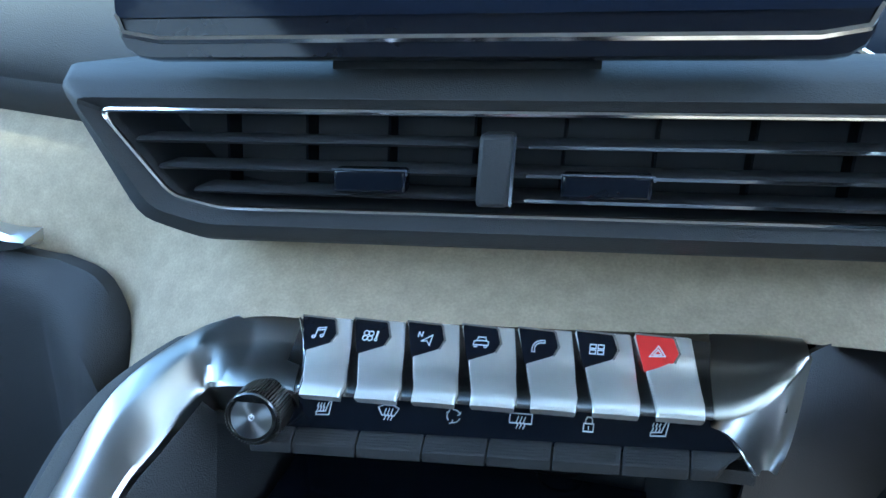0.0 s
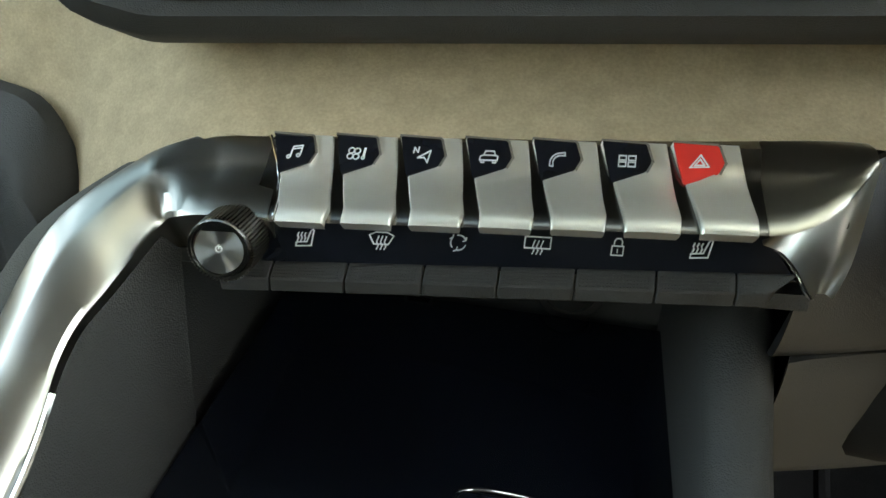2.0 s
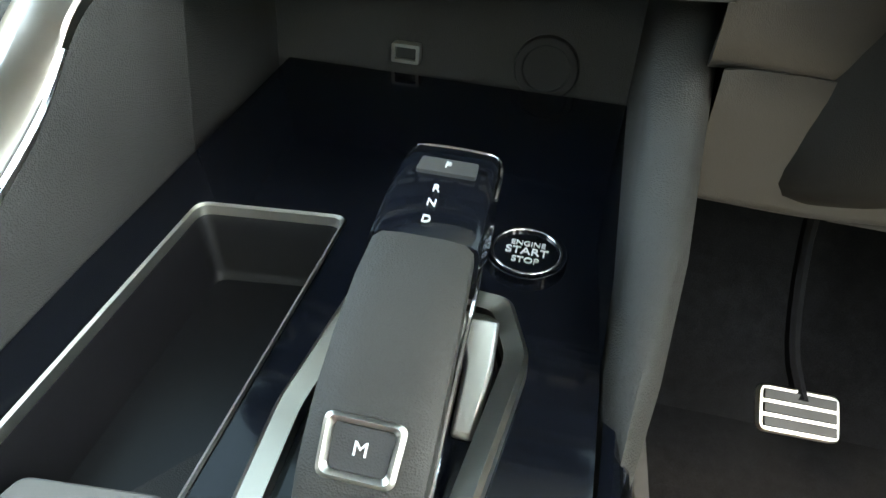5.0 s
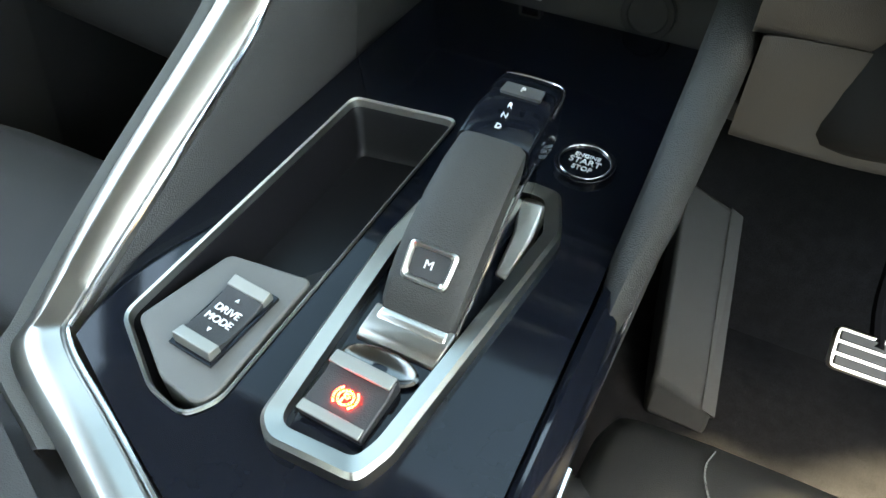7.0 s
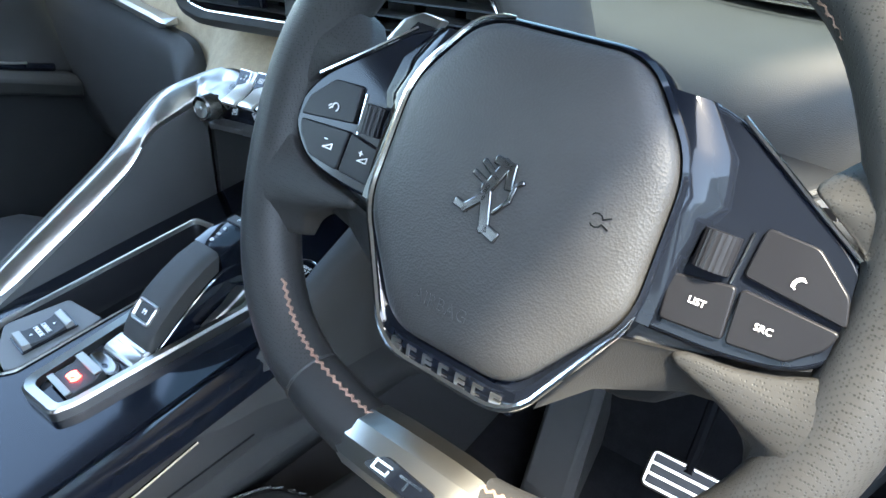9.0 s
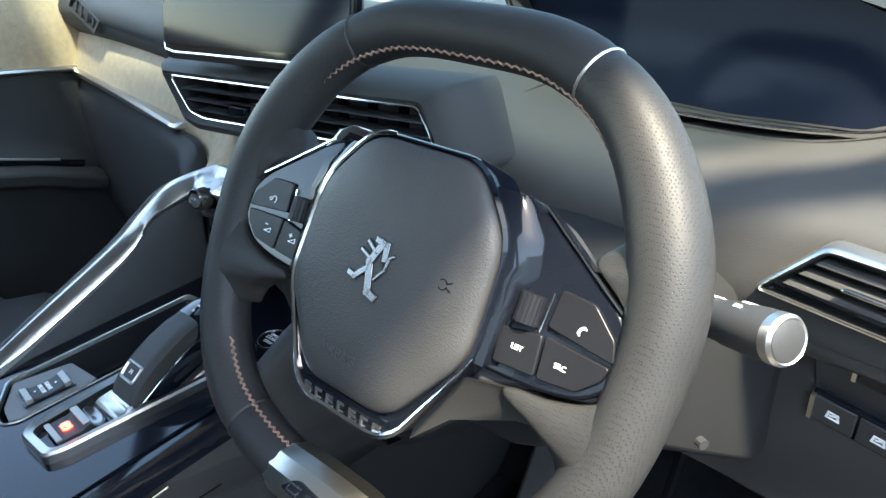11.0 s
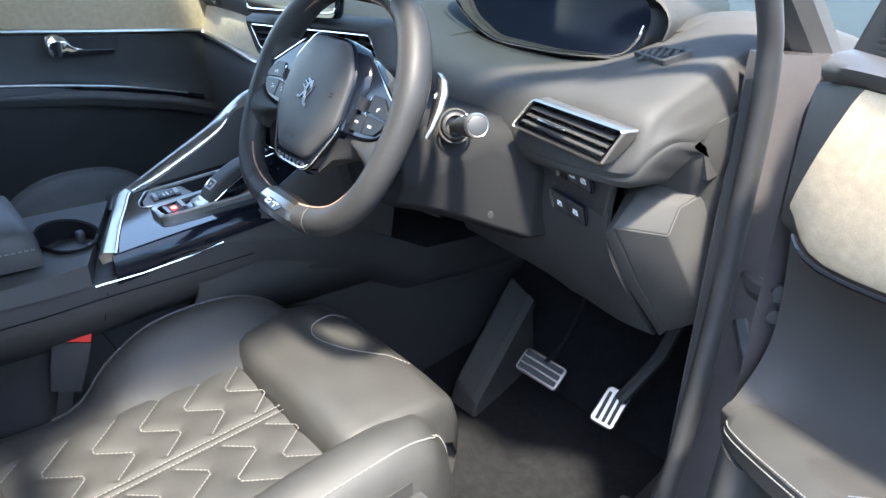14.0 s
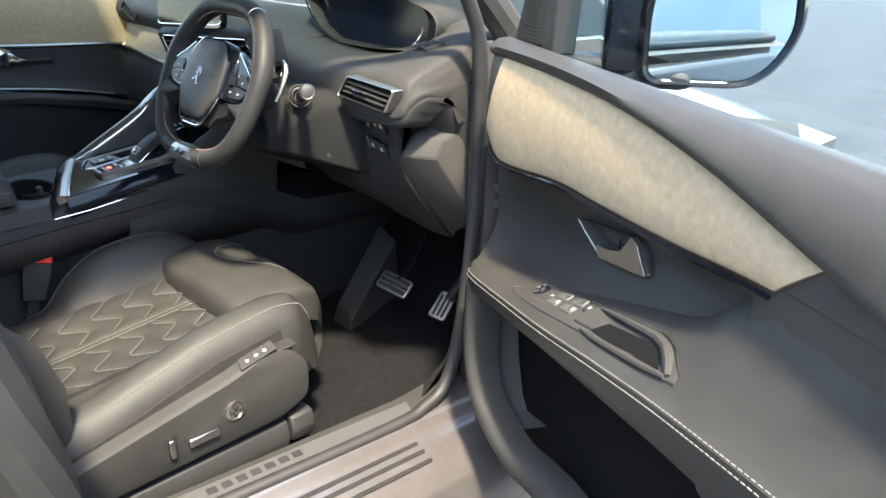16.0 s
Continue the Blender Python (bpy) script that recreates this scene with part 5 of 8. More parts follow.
for nm, fs in (("upper_facet", ("escd", "abse")), ("lower_face", ("aofgb", "bghcs", "fihg")), ("edge_ridge", ("kael", "knoa", "nmfo", "lej", "edj", "dcj"))):
    bm = bmesh.new()
    vs = {}
    for f in fs:
        bm.faces.new([vs.setdefault(k, bm.verts.new(P_[k])) if k not in vs else vs[k] for k in f])
    ob = part(nm, bm, PLASTIC, sharp=20)
    under(fuse, ob)
    sol = ob.modifiers.new("wall", "SOLIDIFY")
    sol.thickness, sol.offset = 0.006, -1.0
    be = ob.modifiers.new("edge", "BEVEL")
    be.width, be.segments, be.limit_method, be.angle_limit = 0.004, 3, "ANGLE", radians(15)
# switch block
sb = thing("switch_block", "dark switch block with grey icons below the dashboard vent", "switch panel", (0.56, 0.375, 1.04))
q = basis((0.562, 0.3655, 1.040), (0.12, -0.028, 0.022), (-0.02, -0.02, 0.06))
if q.to_3x3().col[2].y > 0:
    q = q @ Matrix.Rotation(math.pi, 4, "Y")
bm = bmesh.new()
plate(bm, rounded([(-0.043, 0.042), (0.03, 0.050), (0.074, 0.022), (0.030, -0.042), (-0.045, -0.046), (-0.060, -0.028), (-0.047, 0.002)], 0.008), 0.010, q, -0.006)
under(sb, part("carrier", bm, DARK, bevel=0.002))
q = q @ Matrix.Rotation(radians(-16), 4, "Z")
for cx_, cy_, w, icons in ((0.010, 0.034, 0.062, (0.008, 0.028)), (-0.010, -0.024, 0.064, (-0.026, 0.004))):
    bm = bmesh.new()
    plate(bm, rounded([(cx_ - w / 2, cy_ - 0.015), (cx_ + w / 2, cy_ - 0.015), (cx_ + w / 2, cy_ + 0.015), (cx_ - w / 2, cy_ + 0.015)], 0.002), 0.004, q, 0.002)
    under(sb, part("bezel", bm, GLOSS, bevel=0.0006))
    for k in icons:
        bm = bmesh.new()
        box(bm, (k, cy_, 0.002), (0.018 if icons[0] > 0 else 0.028, 0.025, 0.003), q)
        under(sb, part("button", bm, DARK, bevel=0.0008))
        bm = bmesh.new()
        strokes(bm, q @ Matrix.Translation((k, cy_, 0.0038)), [[(-0.004, -0.003), (0.004, -0.003), (0.003, 0.003), (-0.003, 0.003), (-0.004, -0.003)], [(-0.0015, 0), (0.0015, 0.001)]], 0.0016)
        under(sb, part("icon", bm, WHITE))
    bm = bmesh.new()
    box(bm, (cx_ - w / 2 + 0.001, cy_, 0.0025), (0.0028, 0.026, 0.005), q)
    under(sb, part("edge", bm, SATIN))
# driver's side vent
rv = thing("driver_vent", "satin-framed slanted air vent at the driver's side", "air vent", (0.57, 0.335, 1.125))
q = basis((0.569, 0.3375, 1.1255), Vector((0.660, 0.326, 1.144)) - Vector((0.477, 0.348, 1.109)), (-0.02, 0.02, 1))
if q.to_3x3().col[2].y > 0:
    q = q @ Matrix.Rotation(math.pi, 4, "Y")
iq = q.inverted()
cor = [iq @ Vector(p) for p in ((0.474, 0.345, 1.109), (0.512, 0.352, 1.150), (0.663, 0.326, 1.146), (0.634, 0.316, 1.101))]
vout = rounded([(p.x, p.y) for p in cor], 0.007)
ccx, ccy = sum(p.x for p in cor) / 4, sum(p.y for p in cor) / 4
vin = rounded([(ccx + (p.x - ccx) * 0.935, ccy + (p.y - ccy) * 0.87) for p in cor], 0.005)
bm = bmesh.new()
loft(bm, [[q @ Vector(p) for p in ((ox, oy, -0.010), (ox, oy, 0.006), (ox * 0.8 + ix * 0.2, oy * 0.8 + iy * 0.2, 0.0105), (ox * 0.45 + ix * 0.55, oy * 0.45 + iy * 0.55, 0.0120), (ix, iy, 0.0085), (ix, iy, -0.010))] for (ox, oy), (ix, iy) in zip(vout, vin)], loop=True)
under(rv, part("frame", bm, SATIN, label="satin metal frame", sharp=60))
bm = bmesh.new()
plate(bm, vin, 0.004, q, -0.006)
loft(bm, [[q @ Vector((x, y, z)) for x, y in vin] for z in (0.011, -0.008)], caps=False)
under(rv, part("duct", bm, RUBBER))
cv = [Vector((p.x, p.y, 0)) for p in cor]


def vp(f, g, z):
    """A place in the vent opening: f up from the lower edge, g along it."""
    p = cv[0].lerp(cv[1], f).lerp(cv[3].lerp(cv[2], f), g)
    return q @ Vector((p.x, p.y, z))


for f in (0.28, 0.5, 0.72):
    bm = bmesh.new()
    loft(bm, [[vp(f + 0.045, g, 0.0055), vp(f + 0.03, g, 0.0085), vp(f - 0.03, g, 0.0095), vp(f - 0.05, g, 0.0075), vp(f - 0.06, g, -0.004), vp(f + 0.02, g, -0.004)] for g in (0.06, 0.5, 0.94)])
    under(rv, part("slat", bm, PLASTIC, sharp=50))
for k in range(7):
    bm = bmesh.new()
    g = 0.14 + 0.12 * k
    loft(bm, [[vp(f, g - 0.004, z), vp(f, g + 0.004, z)] + [vp(f, g + 0.004, -0.005), vp(f, g - 0.004, -0.005)] for f, z in ((0.12, -0.001), (0.88, -0.001))])
    under(rv, part("vane", bm, DARK))
bm = bmesh.new()
loft(bm, [[vp(0.47, g, 0.010), vp(0.53, g, 0.010), vp(0.53, g, 0.0135), vp(0.47, g, 0.0135)] for g in (0.22, 0.52)])
under(rv, part("tab", bm, CHROME, bevel=0.001))
# demister vent on the dashboard top
dv = thing("demister_vent", "dark slatted demister vent on the dashboard top", "air vent", (0.58, 0.46, 1.2))
q = basis((0.583, 0.463, 1.2032), (0.08, -0.012, 0.0115), (0.0, 0.05, 0.0155))
if q.to_3x3().col[2].z < 0:
    q = q @ Matrix.Rotation(math.pi, 4, "X")
o_ = rounded([(-0.046, 0.006), (-0.012, 0.026), (0.045, 0.012), (0.030, -0.024)], 0.006)
i_ = rounded([(-0.034, 0.005), (-0.009, 0.019), (0.036, 0.009), (0.025, -0.017)], 0.004)
bm = bmesh.new()
ringed(o_, i_, bm, -0.008, 0.0003, q)
under(dv, part("frame", bm, PLASTIC, bevel=0.001))
bm = bmesh.new()
plate(bm, i_, 0.003, q, -0.006)
under(dv, part("backing", bm, VOID))
for k in range(5):
    bm = bmesh.new()
    x = -0.018 + 0.0105 * k
    box(bm, (x, 0.003 - 0.05 * x, -0.0022), (0.0052, 0.030, 0.0036), q @ Matrix.Rotation(radians(24), 4, "Z"))
    under(dv, part("slat", bm, PLASTIC))

# ---- pedals ----
br = thing("brake_pedal", "brake pedal with ribbed aluminium pad", "pedal", (0.352, 0.59, 0.592))
q = basis((0.351, 0.590, 0.592), (0.088, 0.018, -0.014), (-0.012, 0.032, 0.03))
if q.to_3x3().col[2].y > 0:
    q = q @ Matrix.Rotation(math.pi, 4, "X")
bm = bmesh.new()
plate(bm, rounded([(-0.045, -0.024), (0.045, -0.024), (0.045, 0.024), (-0.045, 0.024)], 0.010), 0.008, q, 0.0)
under(br, part("pad", bm, SATIN, bevel=0.002))
for y in (-0.0138, 0.0, 0.0138):
    bm = bmesh.new()
    box(bm, (0, y, 0.001), (0.080, 0.0102, 0.003), q)
    under(br, part("rubber_strip", bm, RUBBER, bevel=0.001))
bm = bmesh.new()
tube(bm, spline([(0.352, 0.600, 0.597), (0.345, 0.66, 0.625), (0.34, 0.72, 0.72), (0.34, 0.76, 0.86)], 10), 0.008, 8)
under(br, part("lever", bm, VOID))
ac = thing("accelerator_pedal", "accelerator pedal with ribbed aluminium pad", "pedal", (0.49, 0.62, 0.573))
q = basis((0.490, 0.622, 0.573), (0.045, 0.012, -0.006), (-0.02, 0.045, 0.045))
if q.to_3x3().col[2].y > 0:
    q = q @ Matrix.Rotation(math.pi, 4, "X")
bm = bmesh.new()
plate(bm, rounded([(-0.024, -0.036), (0.022, -0.036), (0.024, 0.036), (-0.020, 0.036)], 0.010), 0.008, q, 0.0)
under(ac, part("pad", bm, SATIN, bevel=0.002))
for x in (-0.011, 0.001, 0.012):
    bm = bmesh.new()
    box(bm, (x, -0.002, 0.001), (0.006, 0.055, 0.003), q)
    under(ac, part("rubber_strip", bm, RUBBER, bevel=0.001))
bm = bmesh.new()
tube(bm, [(0.50, 0.635, 0.59), (0.535, 0.68, 0.68), (0.55, 0.72, 0.80)], 0.012, 8)
under(ac, part("lever", bm, RUBBER))
fr = thing("footrest", "dark carpeted footrest beside the pedals", "footrest", (0.2, 0.65, 0.42))
bm = bmesh.new()
loft(bm, [[(0.15, 0.545, 0.42), (0.228, 0.545, 0.42), (0.228, 0.552, 0.458), (0.15, 0.56, 0.47)], [(0.11, 0.76, 0.44), (0.19, 0.76, 0.44), (0.180, 0.745, 0.616), (0.10, 0.755, 0.64)]])
under(fr, part("board", bm, PLASTIC, bevel=0.006))
bm = bmesh.new()
loft(bm, [[(0.214, 0.550, 0.460), (0.231, 0.549, 0.455), (0.229, 0.56, 0.44)], [(0.166, 0.744, 0.622), (0.183, 0.743, 0.614), (0.18, 0.755, 0.60)]])
under(fr, part("edge", bm, PLASTIC))

# ---- centre console ----
con = thing("centre_console", "piano black centre console with grained dark sides", "console", (0, 0.1, 0.42))


def top(x, y, h=0.0):
    """A place on the sloping console top."""
    return Vector((x, y, 0.908 + 0.13 * (y - 0.035) + h))


CM = basis(top(0, 0), (1, 0, 0), (0, 1, 0.13))
TRAY = [(-0.078, 0.248), (-0.012, 0.256), (-0.016, 0.042), (-0.025, 0.030), (-0.046, 0.034), (-0.083, 0.058)]
tro = rounded(TRAY, 0.006)
# black panel: a sheet with the tray cut out, as a ring to the outer outline
pan = [(-0.098, 0.40), (-0.03, 0.40), (0.04, 0.40), (0.115, 0.40), (0.108, 0.30), (0.104, 0.20), (0.106, 0.05), (0.108, -0.045), (0.06, -0.030), (0.0, -0.004), (-0.05, 0.018), (-0.095, 0.040), (-0.1035, 0.09), (-0.1035, 0.20)]
bm = bmesh.new()
vo_ = [bm.verts.new(CM @ Vector((x, y, 0))) for x, y in pan]
vi_ = [bm.verts.new(CM @ Vector((x, y, 0))) for x, y in tro]
eds = [bm.edges.new((v[i], v[(i + 1) % len(v)])) for v in (vo_, vi_) for i in range(len(v))]
bmesh.ops.triangle_fill(bm, use_beauty=True, edges=eds)
ext = bmesh.ops.extrude_face_region(bm, geom=bm.faces[:])
for v in ext["geom"]:
    if isinstance(v, bmesh.types.BMVert):
        v.co += CM.to_3x3() @ Vector((0, 0, -0.006))
under(con, part("top_panel", bm, GLOSS, label="piano black panel"))
# tray
tray = thing("storage_tray", "empty black storage tray with bright rim in the console", "tray", top(-0.05, 0.18))
cx, cy = -0.047, 0.14


def inset(k, z, pts=tro):
    return [CM @ Vector((cx + (x - cx) * k, cy + (y - cy) * (1 - (1 - k) * 0.35), z)) for x, y in pts]


bm = bmesh.new()
loft(bm, [inset(1.0, -0.003), inset(0.93, -0.008), inset(0.82, -0.030), inset(0.74, -0.034)], caps=False)
bm.faces.new([bm.verts.new(p) for p in inset(0.74, -0.034)])
under(tray, part("basin", bm, SOFTGLOSS))
bm = bmesh.new()
loft(bm, [inset(1.035, 0.0006), inset(1.02, 0.002), inset(0.985, 0.0012), inset(0.96, -0.003)], caps=False)
under(tray, part("rim", bm, SATIN, label="bright metal rim"))
# drive mode plate, its grazing sunlight painted in as a lighter grey
dm = thing("drive_mode_switch", "plate lightened for sun, with drive mode rocker, on the console", "switch", top(-0.05, 0.07))
bm = bmesh.new()
plate(bm, rounded([(-0.0645, 0.1105), (-0.0190, 0.115), (-0.0195, 0.044), (-0.0245, 0.0365), (-0.046, 0.040), (-0.078, 0.061)], 0.004), 0.02, CM, 0.0)
under(dm, part("plate", bm, TRIMGREY, bevel=0.001))
sw = basis(CM @ Vector((-0.0400, 0.0765, 0.001)), (1, -0.09, -0.012), (0.09, 1, 0.13)) @ Matrix.Diagonal((0.86, 0.84, 1, 1))
bm = bmesh.new()
plate(bm, [(-0.0145, 0.0265), (0.0145, 0.0265), (0.0145, -0.0265), (-0.0145, -0.0265)], 0.003, sw, 0.0008)
under(dm, part("recess", bm, GLOSS))
bm = bmesh.new()
loft(bm, [[sw @ Vector(p) for p in ((-0.0125, y, z), (0.0125, y, z), (0.0125, y, 0), (-0.0125, y, 0))] for y, z in ((0.017, 0.0045), (0.012, 0.003), (0.0, 0.002), (-0.012, 0.003), (-0.017, 0.0045))])
under(dm, part("rocker", bm, DARK, bevel=0.0005))
for sy in (-1, 1):
    bm = bmesh.new()
    loft(bm, [[sw @ Vector((x, sy * y, z)) for x in (-0.0128, 0.0128)] + [sw @ Vector((x, sy * y, 0)) for x in (0.0128, -0.0128)] for y, z in ((0.0165, 0.005), (0.0235, 0.0062), (0.0245, 0.003))])
    under(dm, part("grip_bar", bm, GRIPMETAL, label="ribbed satin metal grip", bevel=0.0005))
words("DRIVE", 0.0062, sw @ Matrix.Translation((0, 0.003, 0.0034)), WHITE, dm)
words("MODE", 0.0062, sw @ Matrix.Translation((0, -0.004, 0.0034)), WHITE, dm)
for sy in (-1, 1):
    bm = bmesh.new()
    plate(bm, [(-0.0012, sy * 0.010), (0.0012, sy * 0.010), (0, sy * 0.0125)], 0.0004, sw, 0.0040)
    under(dm, part("arrow", bm, WHITE))
# metal selector frame
gf = thing("selector_frame", "satin metal frame round the gear selector", "trim", top(0.035, 0.1))
fo = rounded([(0.006, 0.041), (0.015, 0.033), (0.056, 0.034), (0.0625, 0.050), (0.079, 0.190), (0.068, 0.218), (0.030, 0.221), (0.008, 0.215), (0.001, 0.150)], 0.005)
fi = rounded([(0.0145, 0.0465), (0.0185, 0.0420), (0.050, 0.043), (0.054, 0.053), (0.070, 0.188), (0.062, 0.209), (0.032, 0.212), (0.017, 0.207), (0.0100, 0.150)], 0.004)
bm = bmesh.new()
secs = []
for (ox, oy), (ix, iy) in zip(fo, fi):
    h = 0.010
    secs.append([CM @ Vector(p) for p in ((ox, oy, -0.002), (ox * 0.96 + ix * 0.04, oy * 0.96 + iy * 0.04, h * 0.8), (ox * 0.75 + ix * 0.25, oy * 0.75 + iy * 0.25, h), (ix, iy, h * 0.85), (ix, iy, -0.002))])
loft(bm, secs, loop=True)
under(gf, part("ring", bm, TRIMMETAL, sharp=40))
bm = bmesh.new()
plate(bm, fi, 0.003, CM, 0.002)
under(gf, part("well", bm, GLOSS))
# sliding metal cover between brake switch and lever
bm = bmesh.new()
loft(bm, [[CM @ Vector(p) for p in ((xa, y, z), (xb, y, z), (xb, y, 0.001), (xa, y, 0.001))] for xa, xb, y, z in ((0.0180, 0.0570, 0.0945, 0.0035), (0.0185, 0.058, 0.098, 0.0065), (0.0195, 0.0595, 0.112, 0.009))])
under(gf, part("cover", bm, TRIMMETAL, bevel=0.001))
bm = bmesh.new()
loft(bm, [[CM @ Vector((0.036 + 0.0185 * math.cos(t) * k, 0.0855 + 0.0085 * math.sin(t) * k, z)) for t in [2 * math.pi * j / 24 for j in range(24)]] for k, z in ((1.0, 0.0045), (0.92, 0.0052), (0.85, 0.0044), (0.6, 0.0030), (0.2, 0.0026))], caps=False)
under(gf, part("bowl", bm, GUNMETAL))
bm = bmesh.new()
loft(bm, [[CM @ Vector(p) for p in ((xa, y, z), (xb, y, z), (xb, y, 0.001), (xa, y, 0.001))] for xa, xb, y, z in ((0.058, 0.0655, 0.155, 0.004), (0.057, 0.067, 0.18, 0.011), (0.052, 0.066, 0.197, 0.016), (0.05, 0.062, 0.205, 0.010))])
under(gf, part("side_guard", bm, SATIN, bevel=0.0015))
# parking brake
pb = thing("parking_brake_switch", "grey parking brake switch with glowing red symbol", "switch", top(0.03, 0.06))
pm = basis(CM @ Vector((0.0330, 0.0650, 0.0015)), (1, -0.05, 0), (0.05, 1, 0.13))
bm = bmesh.new()
loft(bm, [[pm @ Vector((x, y, z)) for x in (-0.0155, 0.0155)] + [pm @ Vector((x, y, -0.002)) for x in (0.0155, -0.0155)] for y, z in ((-0.0135, 0.004), (-0.006, 0.0055), (0.006, 0.0055), (0.0135, 0.009), (0.016, 0.007))])
under(pb, part("rocker", bm, DARK, bevel=0.0008))
for ya, yb, z in ((-0.0145, -0.0095, 0.0062), (0.0085, 0.0150, 0.0098)):
    bm = bmesh.new()
    box(bm, (0, (ya + yb) / 2, z), (0.030, yb - ya, 0.0012), pm)
    under(pb, part("metal_strip", bm, GRIPMETAL, bevel=0.0004))
bm = bmesh.new()
strokes(bm, pm @ Matrix.Translation((0, -0.001, 0.0062)), [arc(0, 0, 0.0034), arc(0, 0, 0.0052, 135, 225, 6), arc(0, 0, 0.0052, -45, 45, 6), [(-0.001, -0.002), (-0.001, 0.0018), (0.0008, 0.0018), (0.0012, 0.0008), (0.0008, 0), (-0.001, 0)]], 0.0009)
under(pb, part("symbol", bm, REDGLOW, label="glowing red brake symbol"))
# start button
st = thing("start_button", "round black engine start button with chrome ring", "button", top(0.069, 0.247))
bmx = basis(CM @ Vector((0.069, 0.2525, 0.0)), (1, 0, 0), (0, 1, 0.13))
for nm, ra, rb, z0, z1, mt in (("collar", 0.0172, 0.0150, -0.001, 0.0035, GLOSS), ("ring", 0.0150, 0.0138, 0.0, 0.0042, CHROME)):
    bm = bmesh.new()
    ringed(arc(0, 0, ra, 0, 360, 40)[:-1], arc(0, 0, rb, 0, 360, 40)[:-1], bm, z0, z1, bmx)
    under(st, part(nm, bm, mt, bevel=0.0004))
bm = bmesh.new()
plate(bm, arc(0, 0, 0.0137, 0, 360, 40)[:-1], 0.004, bmx, 0.0028)
under(st, part("cap", bm, GLOSS))
for txt, y, sz in (("ENGINE", 0.0052, 0.0042), ("START", 0.0002, 0.0062), ("STOP", -0.0056, 0.0048)):
    words(txt, sz, bmx @ Matrix.Translation((0, y, 0.003)), WHITE, st)
# gear selector
gear = thing("gear_selector", "black leather gear selector with gloss top plate", "gear selector", top(0.04, 0.16))
GX = 0.0395
CAPS = [(0.1085, 0.928, 0.0165, 0.012), (0.1125, 0.936, 0.0182, 0.016), (0.118, 0.943, 0.0188, 0.018), (0.125, 0.950, 0.0190, 0.020), (0.136, 0.9595, 0.0190, 0.021), (0.152, 0.970, 0.0187, 0.020), (0.168, 0.9785, 0.0180, 0.018), (0.1835, 0.984, 0.0170, 0.016)]
bm = bmesh.new()
secs = []
for y, z, w, d in CAPS:
    secs.append([Vector((GX + w * a, y + c * d * 0.15, z + d * c)) for a, c in ((-0.80, 0), (-0.4, 0.04), (0.4, 0.04), (0.80, 0), (0.97, -0.15), (1.0, -0.4), (0.97, -1.0), (-0.97, -1.0), (-1.0, -0.4), (-0.97, -0.15))])
loft(bm, secs)
under(gear, part("leather_cap", bm, LEATHER, label="smooth black leather cap", bevel=0.0))
bm = bmesh.new()
secs = []
for y, z, w, d in ((0.1835, 0.9838, 0.0183, 0.02), (0.20, 0.9898, 0.0182, 0.024), (0.222, 0.9945, 0.0178, 0.03), (0.2335, 0.9955, 0.0170, 0.03), (0.2375, 0.9935, 0.0162, 0.028), (0.2388, 0.9880, 0.0155, 0.026)):
    secs.append([Vector((GX + w * a, y, z + d * c)) for a, c in ((-0.80, 0), (0.80, 0), (0.95, -0.05), (1.0, -0.18), (1.0, -1.0), (-1.0, -1.0), (-1.0, -0.18), (-0.95, -0.05))])
loft(bm, secs)
under(gear, part("top_plate", bm, GLOSS, label="gloss black position plate"))
bm = bmesh.new()
tube(bm, spline([(GX - 0.0150, 0.2345, 0.9945), (GX - 0.008, 0.2372, 0.9945), (GX + 0.006, 0.2372, 0.9945), (GX + 0.0150, 0.2350, 0.9940), (GX + 0.0176, 0.228, 0.9915), (GX + 0.0184, 0.212, 0.9880)], 16), 0.0007, 6)
under(gear, part("chrome_tip", bm, CHROME, label="thin chrome tip edge"))
bm = bmesh.new()
loft(bm, [[Vector((GX + w * sx, y, z)) for sx, z in ((-1, za), (1, za), (1, zb), (-1, zb))] for y, w, za, zb in ((0.112, 0.0165, 0.930, 0.913), (0.14, 0.0168, 0.945, 0.918), (0.18, 0.016, 0.968, 0.925), (0.215, 0.0145, 0.966, 0.93), (0.224, 0.0125, 0.962, 0.932))])
under(gear, part("stem", bm, GLOSS))
for sx in (-1, 1):
    bm = bmesh.new()
    tube(bm, [(GX + sx * 0.0187, y, z - d * 0.98) for y, z, w, d in CAPS[1:]] + [(GX + sx * 0.0168, 0.205, 0.970), (GX + sx * 0.016, 0.222, 0.966)], 0.0008, 6)
    under(gear, part("chrome_line", bm, CHROME))
bm = bmesh.new()
loft(bm, [[Vector((GX + w * a, y, z)) for a, z in ((-1, za), (1, za), (1, 0.912), (-1, 0.912))] for y, w, za in ((0.098, 0.0165, 0.918), (0.104, 0.0175, 0.926), (0.118, 0.0180, 0.928))])
under(gear, part("metal_heel", bm, SATIN, label="satin metal heel", bevel=0.002))
mm = basis((GX - 0.001, 0.1218, 0.9478), (1, 0, 0), (0, 0.70, 0.70))
bm = bmesh.new()
fo_ = rounded([(-0.0112, -0.0090), (0.0112, -0.0090), (0.0120, 0.0090), (-0.0120, 0.0090)], 0.0032)
fi_ = rounded([(-0.0084, -0.0064), (0.0084, -0.0064), (0.0092, 0.0064), (-0.0092, 0.0064)], 0.0022)
